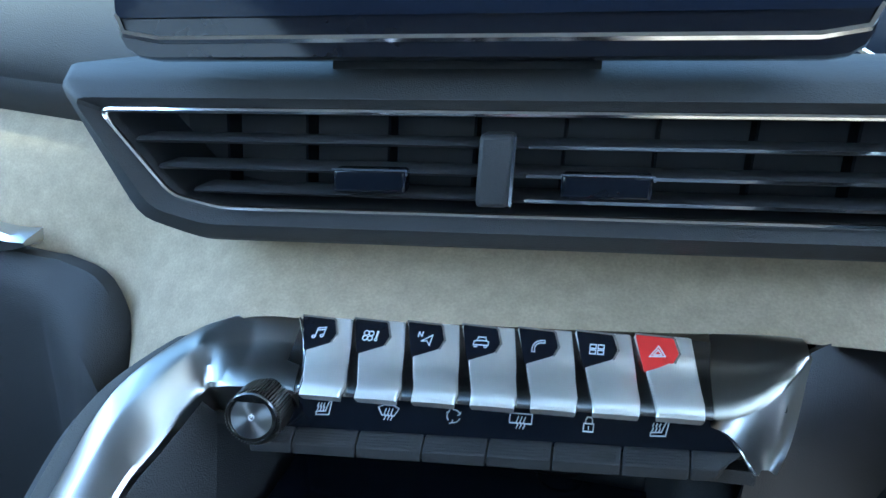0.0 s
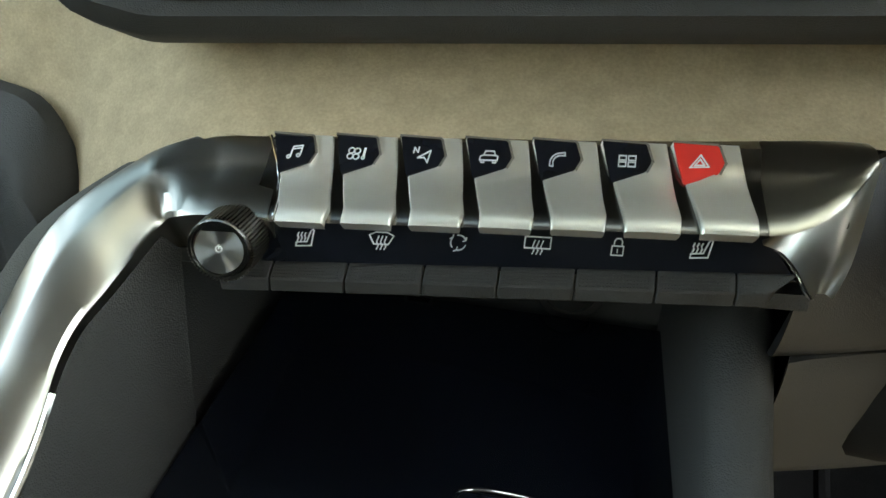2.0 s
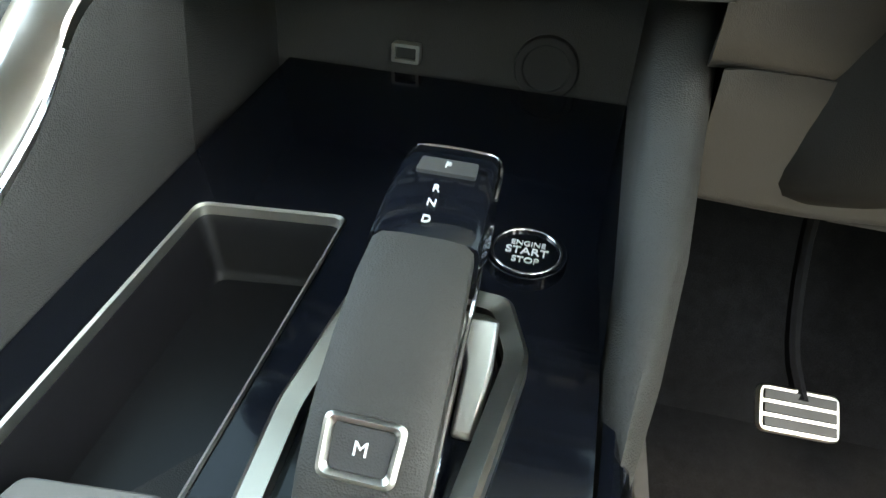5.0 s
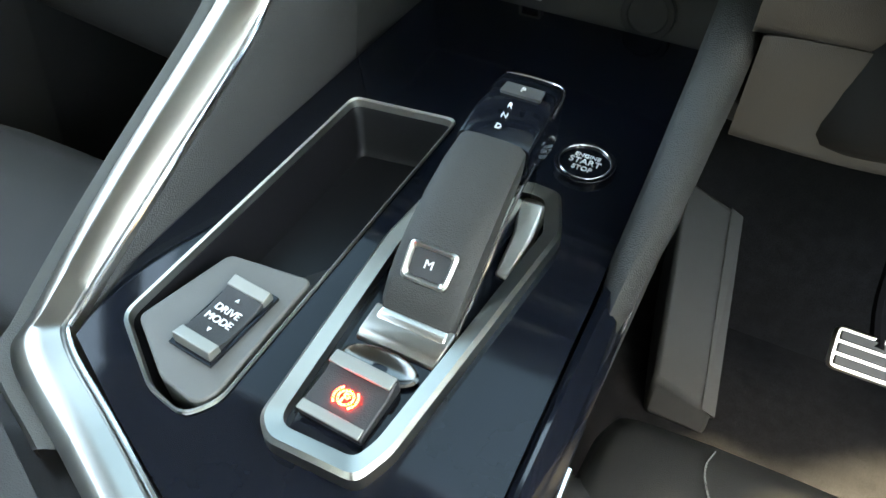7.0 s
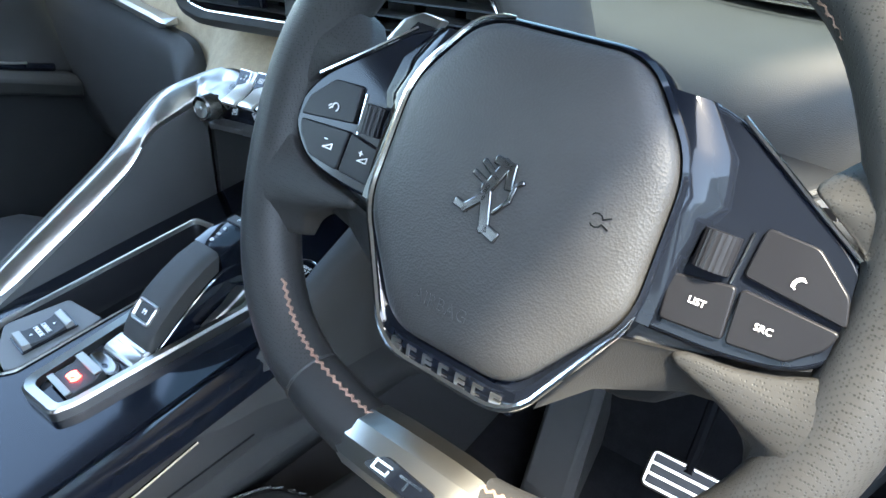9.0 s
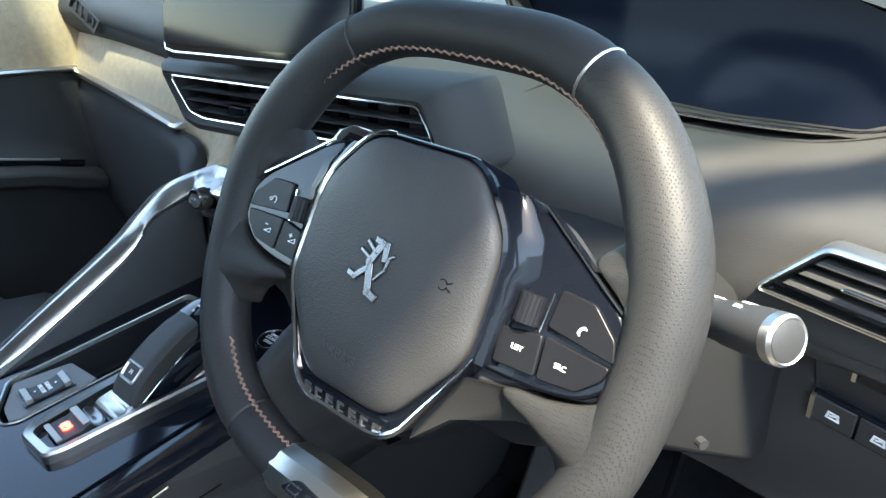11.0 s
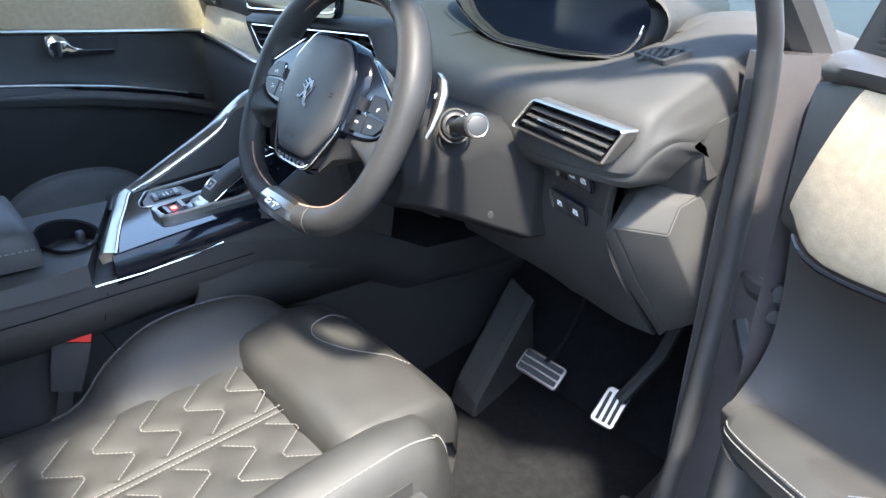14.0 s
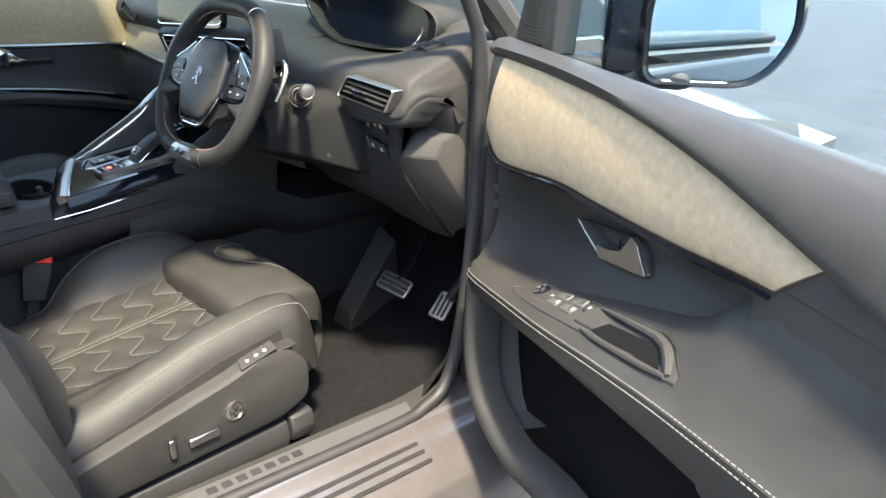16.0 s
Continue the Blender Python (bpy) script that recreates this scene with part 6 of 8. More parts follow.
loft(bm, [[mm @ Vector((ax_, ay_, -0.003)), mm @ Vector((ax_, ay_, 0.0010)), mm @ Vector((ax_ * 0.55 + bx_ * 0.45, ay_ * 0.55 + by_ * 0.45, 0.0020)), mm @ Vector((bx_, by_, 0.0006)), mm @ Vector((bx_, by_, -0.003))] for (ax_, ay_), (bx_, by_) in zip(fo_, fi_)], loop=True)
under(gear, part("button_frame", bm, SATIN, sharp=50))
bm = bmesh.new()
plate(bm, rounded([(-0.0082, -0.0062), (0.0082, -0.0062), (0.009, 0.0062), (-0.009, 0.0062)], 0.002), 0.003, mm, 0.0002)
under(gear, part("mode_button", bm, DARK))
words("M", 0.0058, mm @ Matrix.Translation((0, 0, 0.0006)), WHITE, gear)
pm2 = basis((GX, 0.2185, 0.9945), (1, 0, 0), (0, 1, 0.16))
bm = bmesh.new()
plate(bm, rounded([(-0.0105, -0.0045), (0.0105, -0.0045), (0.0100, 0.0045), (-0.0100, 0.0045)], 0.001), 0.002, pm2, 0.0006)
under(gear, part("park_button", bm, GREYBTN))
words("P", 0.0044, pm2 @ Matrix.Translation((0, 0, 0.001)), WHITE, gear)
for txt, y, z in (("R", 0.2045, 0.9917), ("N", 0.1978, 0.9893), ("D", 0.1905, 0.9867)):
    words(txt, 0.0043, basis((GX - 0.001, y, z + 0.0006), (1, 0, 0), (0, 1, 0.33)), WHITE, gear)
# the lever lies a little flatter towards its tip
for ob in gear.children:
    if ob.type == "MESH":
        for v in ob.data.vertices:
            k = max(0.0, v.co.y - 0.125) / 0.1
            v.co.z -= 0.0045 * k
            v.co.y -= 0.0053 * k
    else:
        k = max(0.0, ob.location.y - 0.125) / 0.1
        ob.location.z -= 0.0045 * k
        ob.location.y -= 0.0053 * k
# storage bay
bay = thing("storage_bay", "deep black storage bay under the climate strip", "storage bay", (0, 0.35, 0.95))
bm = bmesh.new()
sheet(bm, [[(-0.14, 0.405, z), (-0.05, 0.412, z), (0.06, 0.412, z), (0.13, 0.405, z)] for z in (0.92, 0.98, 1.06)], 0.01, (0, 1, 0))
under(bay, part("back_wall", bm, BAYPLASTIC))
bm = bmesh.new()
sheet(bm, [[i + Vector((0.0, 0.001, -0.004)), i + Vector((0.004, 0.006, -0.012)), Vector((-0.104, i.y + 0.012, top(0, i.y).z - 0.004))] for i in inner[24:67]], 0.002, (-1, 0, 0))
under(bay, part("left_wall", bm, BAYPLASTIC))
bm = bmesh.new()
sheet(bm, [[(-0.11, y, z) for z in (0.93, 0.99, 1.05)] for y in (0.30, 0.35, 0.41)], 0.006, (-1, 0, 0))
under(bay, part("left_side", bm, BAYPLASTIC))
bm = bmesh.new()
sheet(bm, [[(x, y, 1.032 + 0.065 * x) for y in (0.285, 0.35, 0.42)] for x in (-0.11, 0.0, 0.13)], 0.006, (0, 0, 1))
under(bay, part("roof", bm, BAYPLASTIC))
# panel between the bay and the steering column
bm = bmesh.new()
sheet(bm, stations([
    (0.134, [(0.296, 1.012), (0.296, 1.0), (0.300, 0.975), (0.304, 0.955), (0.310, 0.948), (0.345, 0.944)]),
    (0.150, [(0.305, 1.011), (0.304, 1.0), (0.309, 0.972), (0.313, 0.950), (0.319, 0.943), (0.36, 0.938)]),
    (0.205, [(0.342, 0.999), (0.341, 0.985), (0.344, 0.958), (0.349, 0.932), (0.356, 0.924), (0.40, 0.918)]),
    (0.270, [(0.384, 0.980), (0.382, 0.968), (0.385, 0.940), (0.391, 0.914), (0.398, 0.907), (0.44, 0.90)])], 16, 14), 0.006, (0.3, 1, 0))
under(bay, part("column_side_panel", bm, DARK, label="dark panel beside the column", sharp=60))
bm = bmesh.new()
sheet(bm, stations([
    (0.128, [(0.305, 1.062), (0.292, 1.045), (0.292, 1.028), (0.297, 1.0135), (0.306, 1.010)]),
    (0.150, [(0.318, 1.085), (0.304, 1.060), (0.302, 1.035), (0.306, 1.0125), (0.316, 1.008)]),
    (0.205, [(0.370, 1.085), (0.350, 1.058), (0.343, 1.030), (0.343, 1.0005), (0.352, 0.997)]),
    (0.270, [(0.400, 1.085), (0.390, 1.05), (0.386, 1.015), (0.385, 0.9815), (0.394, 0.978)])], 16, 14), 0.006, (0.3, 1, 0))
under(bay, part("upper_side_panel", bm, DARK, label="padded panel under the dashboard", sharp=60))
# padded wall between bay and driver
bm = bmesh.new()
secs = []
for y, zt, x0, x1 in ((0.06, 0.895, 0.102, 0.112), (0.11, 0.903, 0.104, 0.114), (0.16, 0.915, 0.106, 0.118), (0.19, 0.945, 0.105, 0.124), (0.23, 0.972, 0.106, 0.129), (0.28, 0.998, 0.106, 0.132), (0.325, 1.03, 0.106, 0.134), (0.36, 1.050, 0.106, 0.136), (0.42, 1.06, 0.106, 0.14)):
    secs.append([Vector(p) for p in ((0.03, y, 0.70), (x0, y, 0.80), (x0, y, zt - 0.010), (x0 + 0.005, y, zt - 0.002), (x0 * 0.4 + x1 * 0.6, y, zt), (x1 - 0.004, y, zt - 0.004), (x1, y, zt - 0.013), (x1 * 0.6 + 0.046, y, zt * 0.5 + 0.42), (0.108, y, 0.80), (0.05, y, 0.70))])
loft(bm, secs)
under(bay, part("driver_side_wall", bm, BAYPLASTIC, label="padded grained wall", sharp=60))
um = basis((-0.0275, 0.408, 0.964), (1, 0, 0), (0, 0, 1)) @ Matrix.Diagonal((0.82, 0.95, 1, 1))
usb = thing("usb_socket", "small usb socket with bright frame in the bay", "socket", (-0.0275, 0.405, 0.964))
bm = bmesh.new()
ringed(rounded([(-0.0105, -0.006), (0.0105, -0.006), (0.0105, 0.006), (-0.0105, 0.006)], 0.0015), rounded([(-0.008, -0.004), (0.008, -0.004), (0.008, 0.004), (-0.008, 0.004)], 0.001), bm, -0.004, 0.003, um)
under(usb, part("frame", bm, SATIN))
bm = bmesh.new()
plate(bm, [(-0.008, -0.004), (0.008, -0.004), (0.008, 0.004), (-0.008, 0.004)], 0.003, um, 0.0)
under(usb, part("slot", bm, RUBBER))
so2 = thing("power_socket", "round black 12 volt socket in the bay", "socket", (0.057, 0.405, 0.966))
sm2 = basis((0.057, 0.41, 0.966), (1, 0, 0), (0, 0, 1))
bm = bmesh.new()
ringed(arc(0, 0, 0.019, 0, 360, 32)[:-1], arc(0, 0, 0.0135, 0, 360, 32)[:-1], bm, -0.002, 0.004, sm2)
under(so2, part("collar", bm, RUBBER, bevel=0.001))
bm = bmesh.new()
plate(bm, arc(0, 0, 0.0135, 0, 360, 32)[:-1], 0.003, sm2, 0.002)
under(so2, part("lid", bm, DARK))
# tunnel sides, gloss side strip, rear part with cup holder and armrest
bm = bmesh.new()
prof = [(-0.16, 0.42), (-0.155, 0.60), (-0.15, 0.72), (-0.125, 0.83), (-0.112, 0.872), (0.0, 0.88), (0.114, 0.872), (0.119, 0.84), (0.104, 0.80), (0.046, 0.755), (0.034, 0.70), (0.03, 0.42)]
loft(bm, [[Vector((x, y, z + (dz if z > 0.5 else 0))) for x, z in prof] for y, dz in ((-0.75, -0.03), (-0.10, -0.012), (0.0, 0.0), (0.16, 0.012), (0.36, -0.03), (0.5, -0.10), (0.9, -0.12))])
under(con, part("tunnel", bm, DARK, label="grained dark tunnel side"))
bm = bmesh.new()
sheet(bm, [[Vector((0.1105, y, top(0, y).z - 0.001)), Vector((0.1175, y, top(0, y).z - 0.012)), Vector((0.1215, y, top(0, y).z - 0.028 - 0.012 * (y < 0.02)))] for y in (-0.055, -0.02, 0.04, 0.10, 0.16, 0.20, 0.23)], 0.004, (-1, 0, -0.5))
under(con, part("side_strip", bm, GLOSS))
bm = bmesh.new()
tube(bm, [(0.1225, -0.085, 0.862), (0.1235, -0.02, 0.866), (0.1235, 0.05, 0.875), (0.1225, 0.10, 0.884)], 0.0014, 6)
under(con, part("side_line", bm, CHROME, label="thin chrome line"))
bm = bmesh.new()
hole = [(-0.004 + 0.047 * math.cos(t) * (1.35 if abs(math.sin(t)) < 0.7 else 1.25), -0.086 + 0.042 * math.sin(t)) for t in [2 * math.pi * j / 28 for j in range(28)]]
edge_ = [(-0.118, 0.006), (-0.06, -0.018), (0.0, -0.043), (0.112, -0.088), (0.118, -0.14), (0.118, -0.60), (0.0, -0.60), (-0.12, -0.60), (-0.13, -0.2)]
vo_ = [bm.verts.new((x, y, 0.893 + 0.05 * (y + 0.05))) for x, y in edge_]
vi_ = [bm.verts.new((x, y, 0.893 + 0.05 * (y + 0.05))) for x, y in hole]
eds = [bm.edges.new((v[i], v[(i + 1) % len(v)])) for v in (vo_, vi_) for i in range(len(v))]
bmesh.ops.triangle_fill(bm, use_beauty=True, edges=eds)
loft(bm, [[(x, y, 0.893 + 0.05 * (y + 0.05)) for x, y in edge_], [(x * 1.05, y, 0.862) for x, y in edge_]], caps=False)
under(con, part("rear_deck", bm, PLASTIC, sharp=60))
for pts in ([(0.1175, -0.07, 0.845), (0.104, -0.078, 0.795), (0.06, -0.075, 0.76), (0.037, -0.05, 0.70)], [(0.1185, -0.55, 0.825), (0.1188, -0.2, 0.832), (0.1188, -0.07, 0.84), (0.1188, 0.05, 0.846), (0.119, 0.15, 0.852)]):
    bm = bmesh.new()
    tube(bm, spline(pts, 14), 0.0009, 6)
    under(con, part("panel_joint", bm, VOID))
cup = thing("cup_holder", "dark double cup holder behind the console panel", "cup holder", (0, -0.09, 0.85))
bm = bmesh.new()
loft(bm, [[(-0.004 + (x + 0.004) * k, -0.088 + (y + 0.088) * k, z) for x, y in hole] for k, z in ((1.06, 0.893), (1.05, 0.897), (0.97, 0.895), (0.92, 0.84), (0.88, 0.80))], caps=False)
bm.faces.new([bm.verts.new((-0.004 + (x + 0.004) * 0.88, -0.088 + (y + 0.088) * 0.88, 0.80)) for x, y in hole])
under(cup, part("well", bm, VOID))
for x in (-0.03, 0.028):
    bm = bmesh.new()
    box(bm, (x, -0.062, 0.872), (0.018, 0.012, 0.03))
    under(cup, part("clip", bm, DARK, bevel=0.004))
arm = thing("console_storage_box", "black leather padded console box lid with grey stitching", "console box", (0, -0.3, 0.9))
bm = bmesh.new()
secs = []
for y, zt in ((-0.60, 0.955), (-0.30, 0.955), (-0.16, 0.952), (-0.142, 0.945), (-0.136, 0.93)):
    secs.append([Vector((x, y, z)) for x, z in ((-0.10, 0.895), (-0.105, zt - 0.02), (-0.09, zt - 0.004), (-0.04, zt), (0.04, zt), (0.078, zt - 0.004), (0.092, zt - 0.02), (0.09, 0.895))])
loft(bm, secs)
under(arm, part("pad", bm, LEATHER, sharp=60))
bm = bmesh.new()
for k in range(60):
    box(bm, (0.0935, -0.60 + 0.0077 * k, 0.9225), (0.0012, 0.0048, 0.0012))
under(arm, part("stitching", bm, GREYSTITCH))

# ---- driver's door ----
DM = basis((0.737, 0.519, 0), (0.866, -0.5, 0), (0, 0, 1))  # local x along the door, y up, z inwards


def dp(u, z, n):
    return DM @ Vector((u, z, n))


door = thing("driver_door", "open driver's door with beige suede panel and black armrest", "door", (0.737, 0.519, 0.36))
DS = [
    (-0.03, [(-0.08, 1.18), (0.0, 1.19), (0.018, 1.17), (0.02, 1.04), (0.0, 1.02), (-0.012, 0.88), (0.02, 0.80), (0.035, 0.785), (0.04, 0.77), (0.02, 0.72), (-0.05, 0.66), (-0.055, 0.42)]),
    (0.10, [(-0.08, 1.19), (0.0, 1.205), (0.022, 1.20), (0.026, 1.04), (-0.008, 1.015), (-0.032, 0.91), (0.0, 0.835), (0.05, 0.815), (0.055, 0.80), (0.02, 0.745), (-0.05, 0.69), (-0.055, 0.38)]),
    (0.35, [(-0.08, 1.19), (0.0, 1.205), (0.024, 1.212), (0.028, 1.07), (-0.008, 1.048), (-0.034, 0.98), (0.0, 0.91), (0.055, 0.89), (0.06, 0.865), (0.02, 0.81), (-0.05, 0.76), (-0.055, 0.36)]),
    (0.60, [(-0.08, 1.19), (0.0, 1.205), (0.024, 1.20), (0.028, 1.09), (-0.004, 1.07), (-0.026, 1.03), (0.012, 0.975), (0.06, 0.95), (0.065, 0.90), (0.02, 0.86), (-0.05, 0.80), (-0.055, 0.36)]),
    (0.72, [(-0.08, 1.19), (0.0, 1.205), (0.025, 1.185), (0.030, 1.11), (0.020, 1.098), (0.014, 1.075), (0.02, 1.03), (0.03, 0.98), (0.03, 0.92), (0.03, 0.87), (-0.05, 0.82), (-0.055, 0.36)]),
    (0.80, [(-0.08, 1.19), (0.0, 1.205), (0.026, 1.175), (0.032, 1.12), (0.030, 1.11), (0.028, 1.085), (0.03, 1.045), (0.03, 0.99), (0.03, 0.93), (0.05, 0.87), (-0.05, 0.82), (-0.055, 0.36)]),
    (1.35, [(-0.08, 1.19), (0.0, 1.21), (0.028, 1.20), (0.036, 1.14), (0.034, 1.11), (0.03, 1.08), (0.03, 1.04), (0.03, 0.99), (0.03, 0.93), (0.05, 0.86), (0.03, 0.6), (0.0, 0.36)])]
rails = [spline([dp(u, z, n) for u, sec in DS for k, (n, z) in enumerate(sec) if k == j], 60) for j in range(12)]
bm = bmesh.new()
sheet(bm, [spline([r[i] for r in rails], 48) for i in range(60)])
under(door, part("inner_panel", bm, DOORSKIN, label="dark grained inner panel", sharp=85))
bm = bmesh.new()
plate(bm, rounded([(-0.05, 0.34), (1.05, 0.34), (1.14, 0.6), (1.16, 1.18), (0.02, 1.17), (-0.06, 1.13)], 0.03), 0.05, DM, -0.07)
under(door, part("outer_skin", bm, PAINT, label="dark grey painted outer skin", bevel=0.01))
bm = bmesh.new()
loft(bm, [[dp(u, z, n) for u, z in ((-0.04, 0.37), (-0.05, 0.8), (-0.05, 1.15), (-0.03, 1.2))] for n in (-0.10, 0.01)], ring=False)
under(door, part("front_edge", bm, PAINT))
# suede panel
tops = spline([(0.066, 1.2, 0), (0.13, 1.202, 0), (0.28, 1.203, 0), (0.47, 1.199, 0), (0.64, 1.181, 0), (0.74, 1.163, 0), (0.815, 1.15, 0)], 30)
bots = spline([(-0.008, 1.058, 0), (0.07, 1.024, 0), (0.31, 1.062, 0), (0.447, 1.073, 0), (0.60, 1.087, 0), (0.69, 1.098, 0), (0.764, 1.106, 0)], 30)
bm = bmesh.new()
rows_ = []
for a, b in zip(tops, bots):
    k = a.x
    rows_.append([dp(a.x + (b.x - a.x) * f, a.y + (b.y - a.y) * f, 0.027 + 0.008 * math.sin(math.pi * f) ** 0.5 + 0.004 * k) for f in (0, 0.04, 0.12, 0.3, 0.5, 0.7, 0.88, 0.96, 1)])
sheet(bm, rows_, 0.012, DM.to_3x3() @ Vector((0, 0, -1)))
under(door, part("suede_panel", bm, SUEDE, label="mottled beige suede panel"))
# padded roll above the suede
bm = bmesh.new()
secs = []
for a in spline([(-0.01, 1.206, 0.028), (0.07, 1.212, 0.032), (0.28, 1.217, 0.036), (0.47, 1.213, 0.040), (0.64, 1.196, 0.044), (0.74, 1.178, 0.046), (0.83, 1.16, 0.048), (0.95, 1.14, 0.05), (1.3, 1.12, 0.05)], 36):
    u, z, n = a
    zt = 1.226
    secs.append([dp(u, z - 0.013, 0.0), dp(u, z - 0.012, n - 0.008), dp(u, z - 0.006, n), dp(u, z + 0.004, n + 0.002), dp(u, z + (zt - z) * 0.45, n - 0.004), dp(u, z + (zt - z) * 0.85, n - 0.014), dp(u, zt, n - 0.034), dp(u, zt - 0.006, -0.025), dp(u, zt - 0.020, -0.045), dp(u, z - 0.02, -0.045)])
loft(bm, secs)
under(door, part("shoulder_pad", bm, DOORSKIN, label="dark padded shoulder", sharp=70))
bm = bmesh.new()
tube(bm, [dp(b.x, b.y - 0.005, 0.032 + 0.004 * b.x) for b in bots[2:]], 0.0028, 6)
under(door, part("gloss_strip", bm, GLOSS))
# door handle: a triangular recess with an angular pull
HM = DM @ Matrix.Translation((-0.019, -0.010, -0.026))
hd = rounded([(0.318, 1.006), (0.462, 1.036), (0.494, 1.040), (0.521, 1.004), (0.398, 0.979)], 0.006)
bm = bmesh.new()
hc = Vector((sum(p[0] for p in hd) / len(hd), sum(p[1] for p in hd) / len(hd), 0))
loft(bm, [[HM @ Vector((hc.x + (x - hc.x) * k, hc.y + (y - hc.y) * k, z)) for x, y in hd] for k, z in ((1.0, -0.016), (1.02, 0.004), (1.0, 0.006), (0.94, 0.003), (0.8, -0.008), (0.5, -0.014), (0.05, -0.015))])
under(door, part("handle_recess", bm, DARK, bevel=0.001))
bm = bmesh.new()
plate(bm, rounded([(0.387, 0.992), (0.424, 0.999), (0.456, 1.011), (0.466, 1.024), (0.478, 1.040), (0.493, 1.036), (0.508, 1.018), (0.522, 1.003), (0.497, 0.997), (0.442, 0.986), (0.401, 0.978)], 0.003), 0.010, HM, 0.012)
under(door, part("handle", bm, SATIN, label="satin metal door handle", bevel=0.0035))
bm = bmesh.new()
tube(bm, [HM @ Vector((u, z, 0.007)) for u, z in ((0.319, 1.006), (0.345, 0.996), (0.372, 0.987), (0.401, 0.979))], [0.0012, 0.0018, 0.0022, 0.003], 8)
under(door, part("handle_frame", bm, SATIN))
bm = bmesh.new()
sheet(bm, [[HM @ Vector((u, z, n)) for z, n in ((0.995, -0.008), (1.005, -0.002), (1.020, -0.004), (1.03, -0.008))] for u in (0.385, 0.40, 0.415, 0.425)], 0.004, DM.to_3x3() @ Vector((0, 0, -1)))
under(door, part("lock_catch", bm, PLASTIC, bevel=0.001))
# armrest
ARM = [(0.0, 0.788, 0.052), (0.03, 0.795, 0.064), (0.10, 0.811, 0.071), (0.25, 0.847, 0.077), (0.41, 0.887, 0.084), (0.60, 0.939, 0.090), (0.75, 0.969, 0.086), (0.95, 0.985, 0.070), (1.3, 1.0, 0.06)]
arms = [tuple(p) for p in spline(ARM, 200)]


def soft(u):
    """How far the top of the armrest sweeps up the door."""
    ks = ((0.0, 0.4), (0.1, 0.4), (0.2, 0.45), (0.325, 0.65), (0.471, 0.93), (0.569, 1.1), (0.615, 1.2), (0.66, 1.5), (0.696, 1.96), (0.716, 2.35), (0.744, 2.8), (0.86, 3.0), (0.95, 3.1))
    for (u0, k0), (u1, k1) in zip(ks, ks[1:]):
        if u <= u1:
            return k0 + (k1 - k0) * (u - u0) / (u1 - u0)
    return 3.1


def armtop(u, n, h=0.0):
    """A place on the top of the armrest."""
    q = min(arms, key=lambda p: abs(p[0] - u))
    z, e, n = q[1], q[2], n * 0.8
    ks = [(0.012, 0.046 * soft(u)), (e * 0.45, 0.028 * soft(u)), (e - 0.014, 0.008), (e, -0.004)]
    if n <= ks[0][0]:
        return dp(u, z + ks[0][1] + h, n)
    for (n0, h0), (n1, h1) in zip(ks, ks[1:]):
        if n <= n1:
            return dp(u, z + h0 + (h1 - h0) * (n - n0) / (n1 - n0) + h, n)
    return dp(u, z - 0.004 + h, n)


bm = bmesh.new()
loft(bm, [[dp(u, z + 0.046 * soft(u), -0.02), dp(u, z + 0.046 * soft(u), 0.012 + 0.004 * max(0, soft(u) - 1)), dp(u, z + 0.028 * soft(u), n * 0.45), dp(u, z + 0.008, n - 0.014), dp(u, z - 0.004, n), dp(u, z - 0.03, n - 0.002), dp(u, z - 0.05 - 0.05 * max(0, u - 0.4), n - 0.02), dp(u, z - 0.06 - 0.05 * max(0, u - 0.4), 0.0)] for u, z, n in arms[::8]])
under(door, part("armrest", bm, LEATHER, label="black padded armrest", sharp=50))
for off in (0.0045, -0.0045):
    bm = bmesh.new()
    pts = [dp(u, z - 0.006 + off * 0.9, n + 0.0010 - (0.002 if off > 0 else 0)) for u, z, n in arms[6:]]
    for a, b in zip(pts, pts[1:]):
        d_ = b - a
        box(bm, (0, 0, 0), (d_.length * 0.66, 0.0012, 0.0012), basis((a + b) / 2, d_, (0, 0, 1)))
    under(door, tagged(part("stitching", bm, GREYSTITCH, label="grey contrast stitching"), kind="stuff"))
# switch panel sunk into the armrest
swp = thing("window_switch_panel", "dark window switch panel with silver buttons on the armrest", "switch panel", armtop(0.45, 0.05))


def slab(pts, h0, h1):
    """A flat piece that follows the top of the armrest."""
    bm = bmesh.new()
    lo, hi = [bm.verts.new(armtop(u, n, h0)) for u, n in pts], [bm.verts.new(armtop(u, n, h1)) for u, n in pts]
    bm.faces.new(hi)
    bm.faces.new(lo[::-1])
    for i in range(len(pts)):
        j = (i + 1) % len(pts)
        bm.faces.new((lo[i], lo[j], hi[j], hi[i]))
    return bm


far = [(0.237, 0.068), (0.26, 0.042), (0.297, 0.025), (0.363, 0.027), (0.485, 0.033), (0.585, 0.041), (0.633, 0.046), (0.665, 0.058), (0.703, 0.080)]
near = [(0.249, 0.074), (0.315, 0.080), (0.377, 0.083), (0.443, 0.083), (0.519, 0.086), (0.588, 0.089), (0.653, 0.088), (0.705, 0.086)]
under(swp, part("rim", slab(far + near[::-1], -0.004, 0.0022), PLASTIC, bevel=0.001))
under(swp, part("plate", slab([(u + 0.006, n + 0.004) for u, n in far[:5]] + [(0.468, 0.053), (0.474, 0.078)] + [(u + 0.004, n - 0.004) for u, n in near[:4]][::-1], 0.0, 0.0034), DARK, bevel=0.0008))
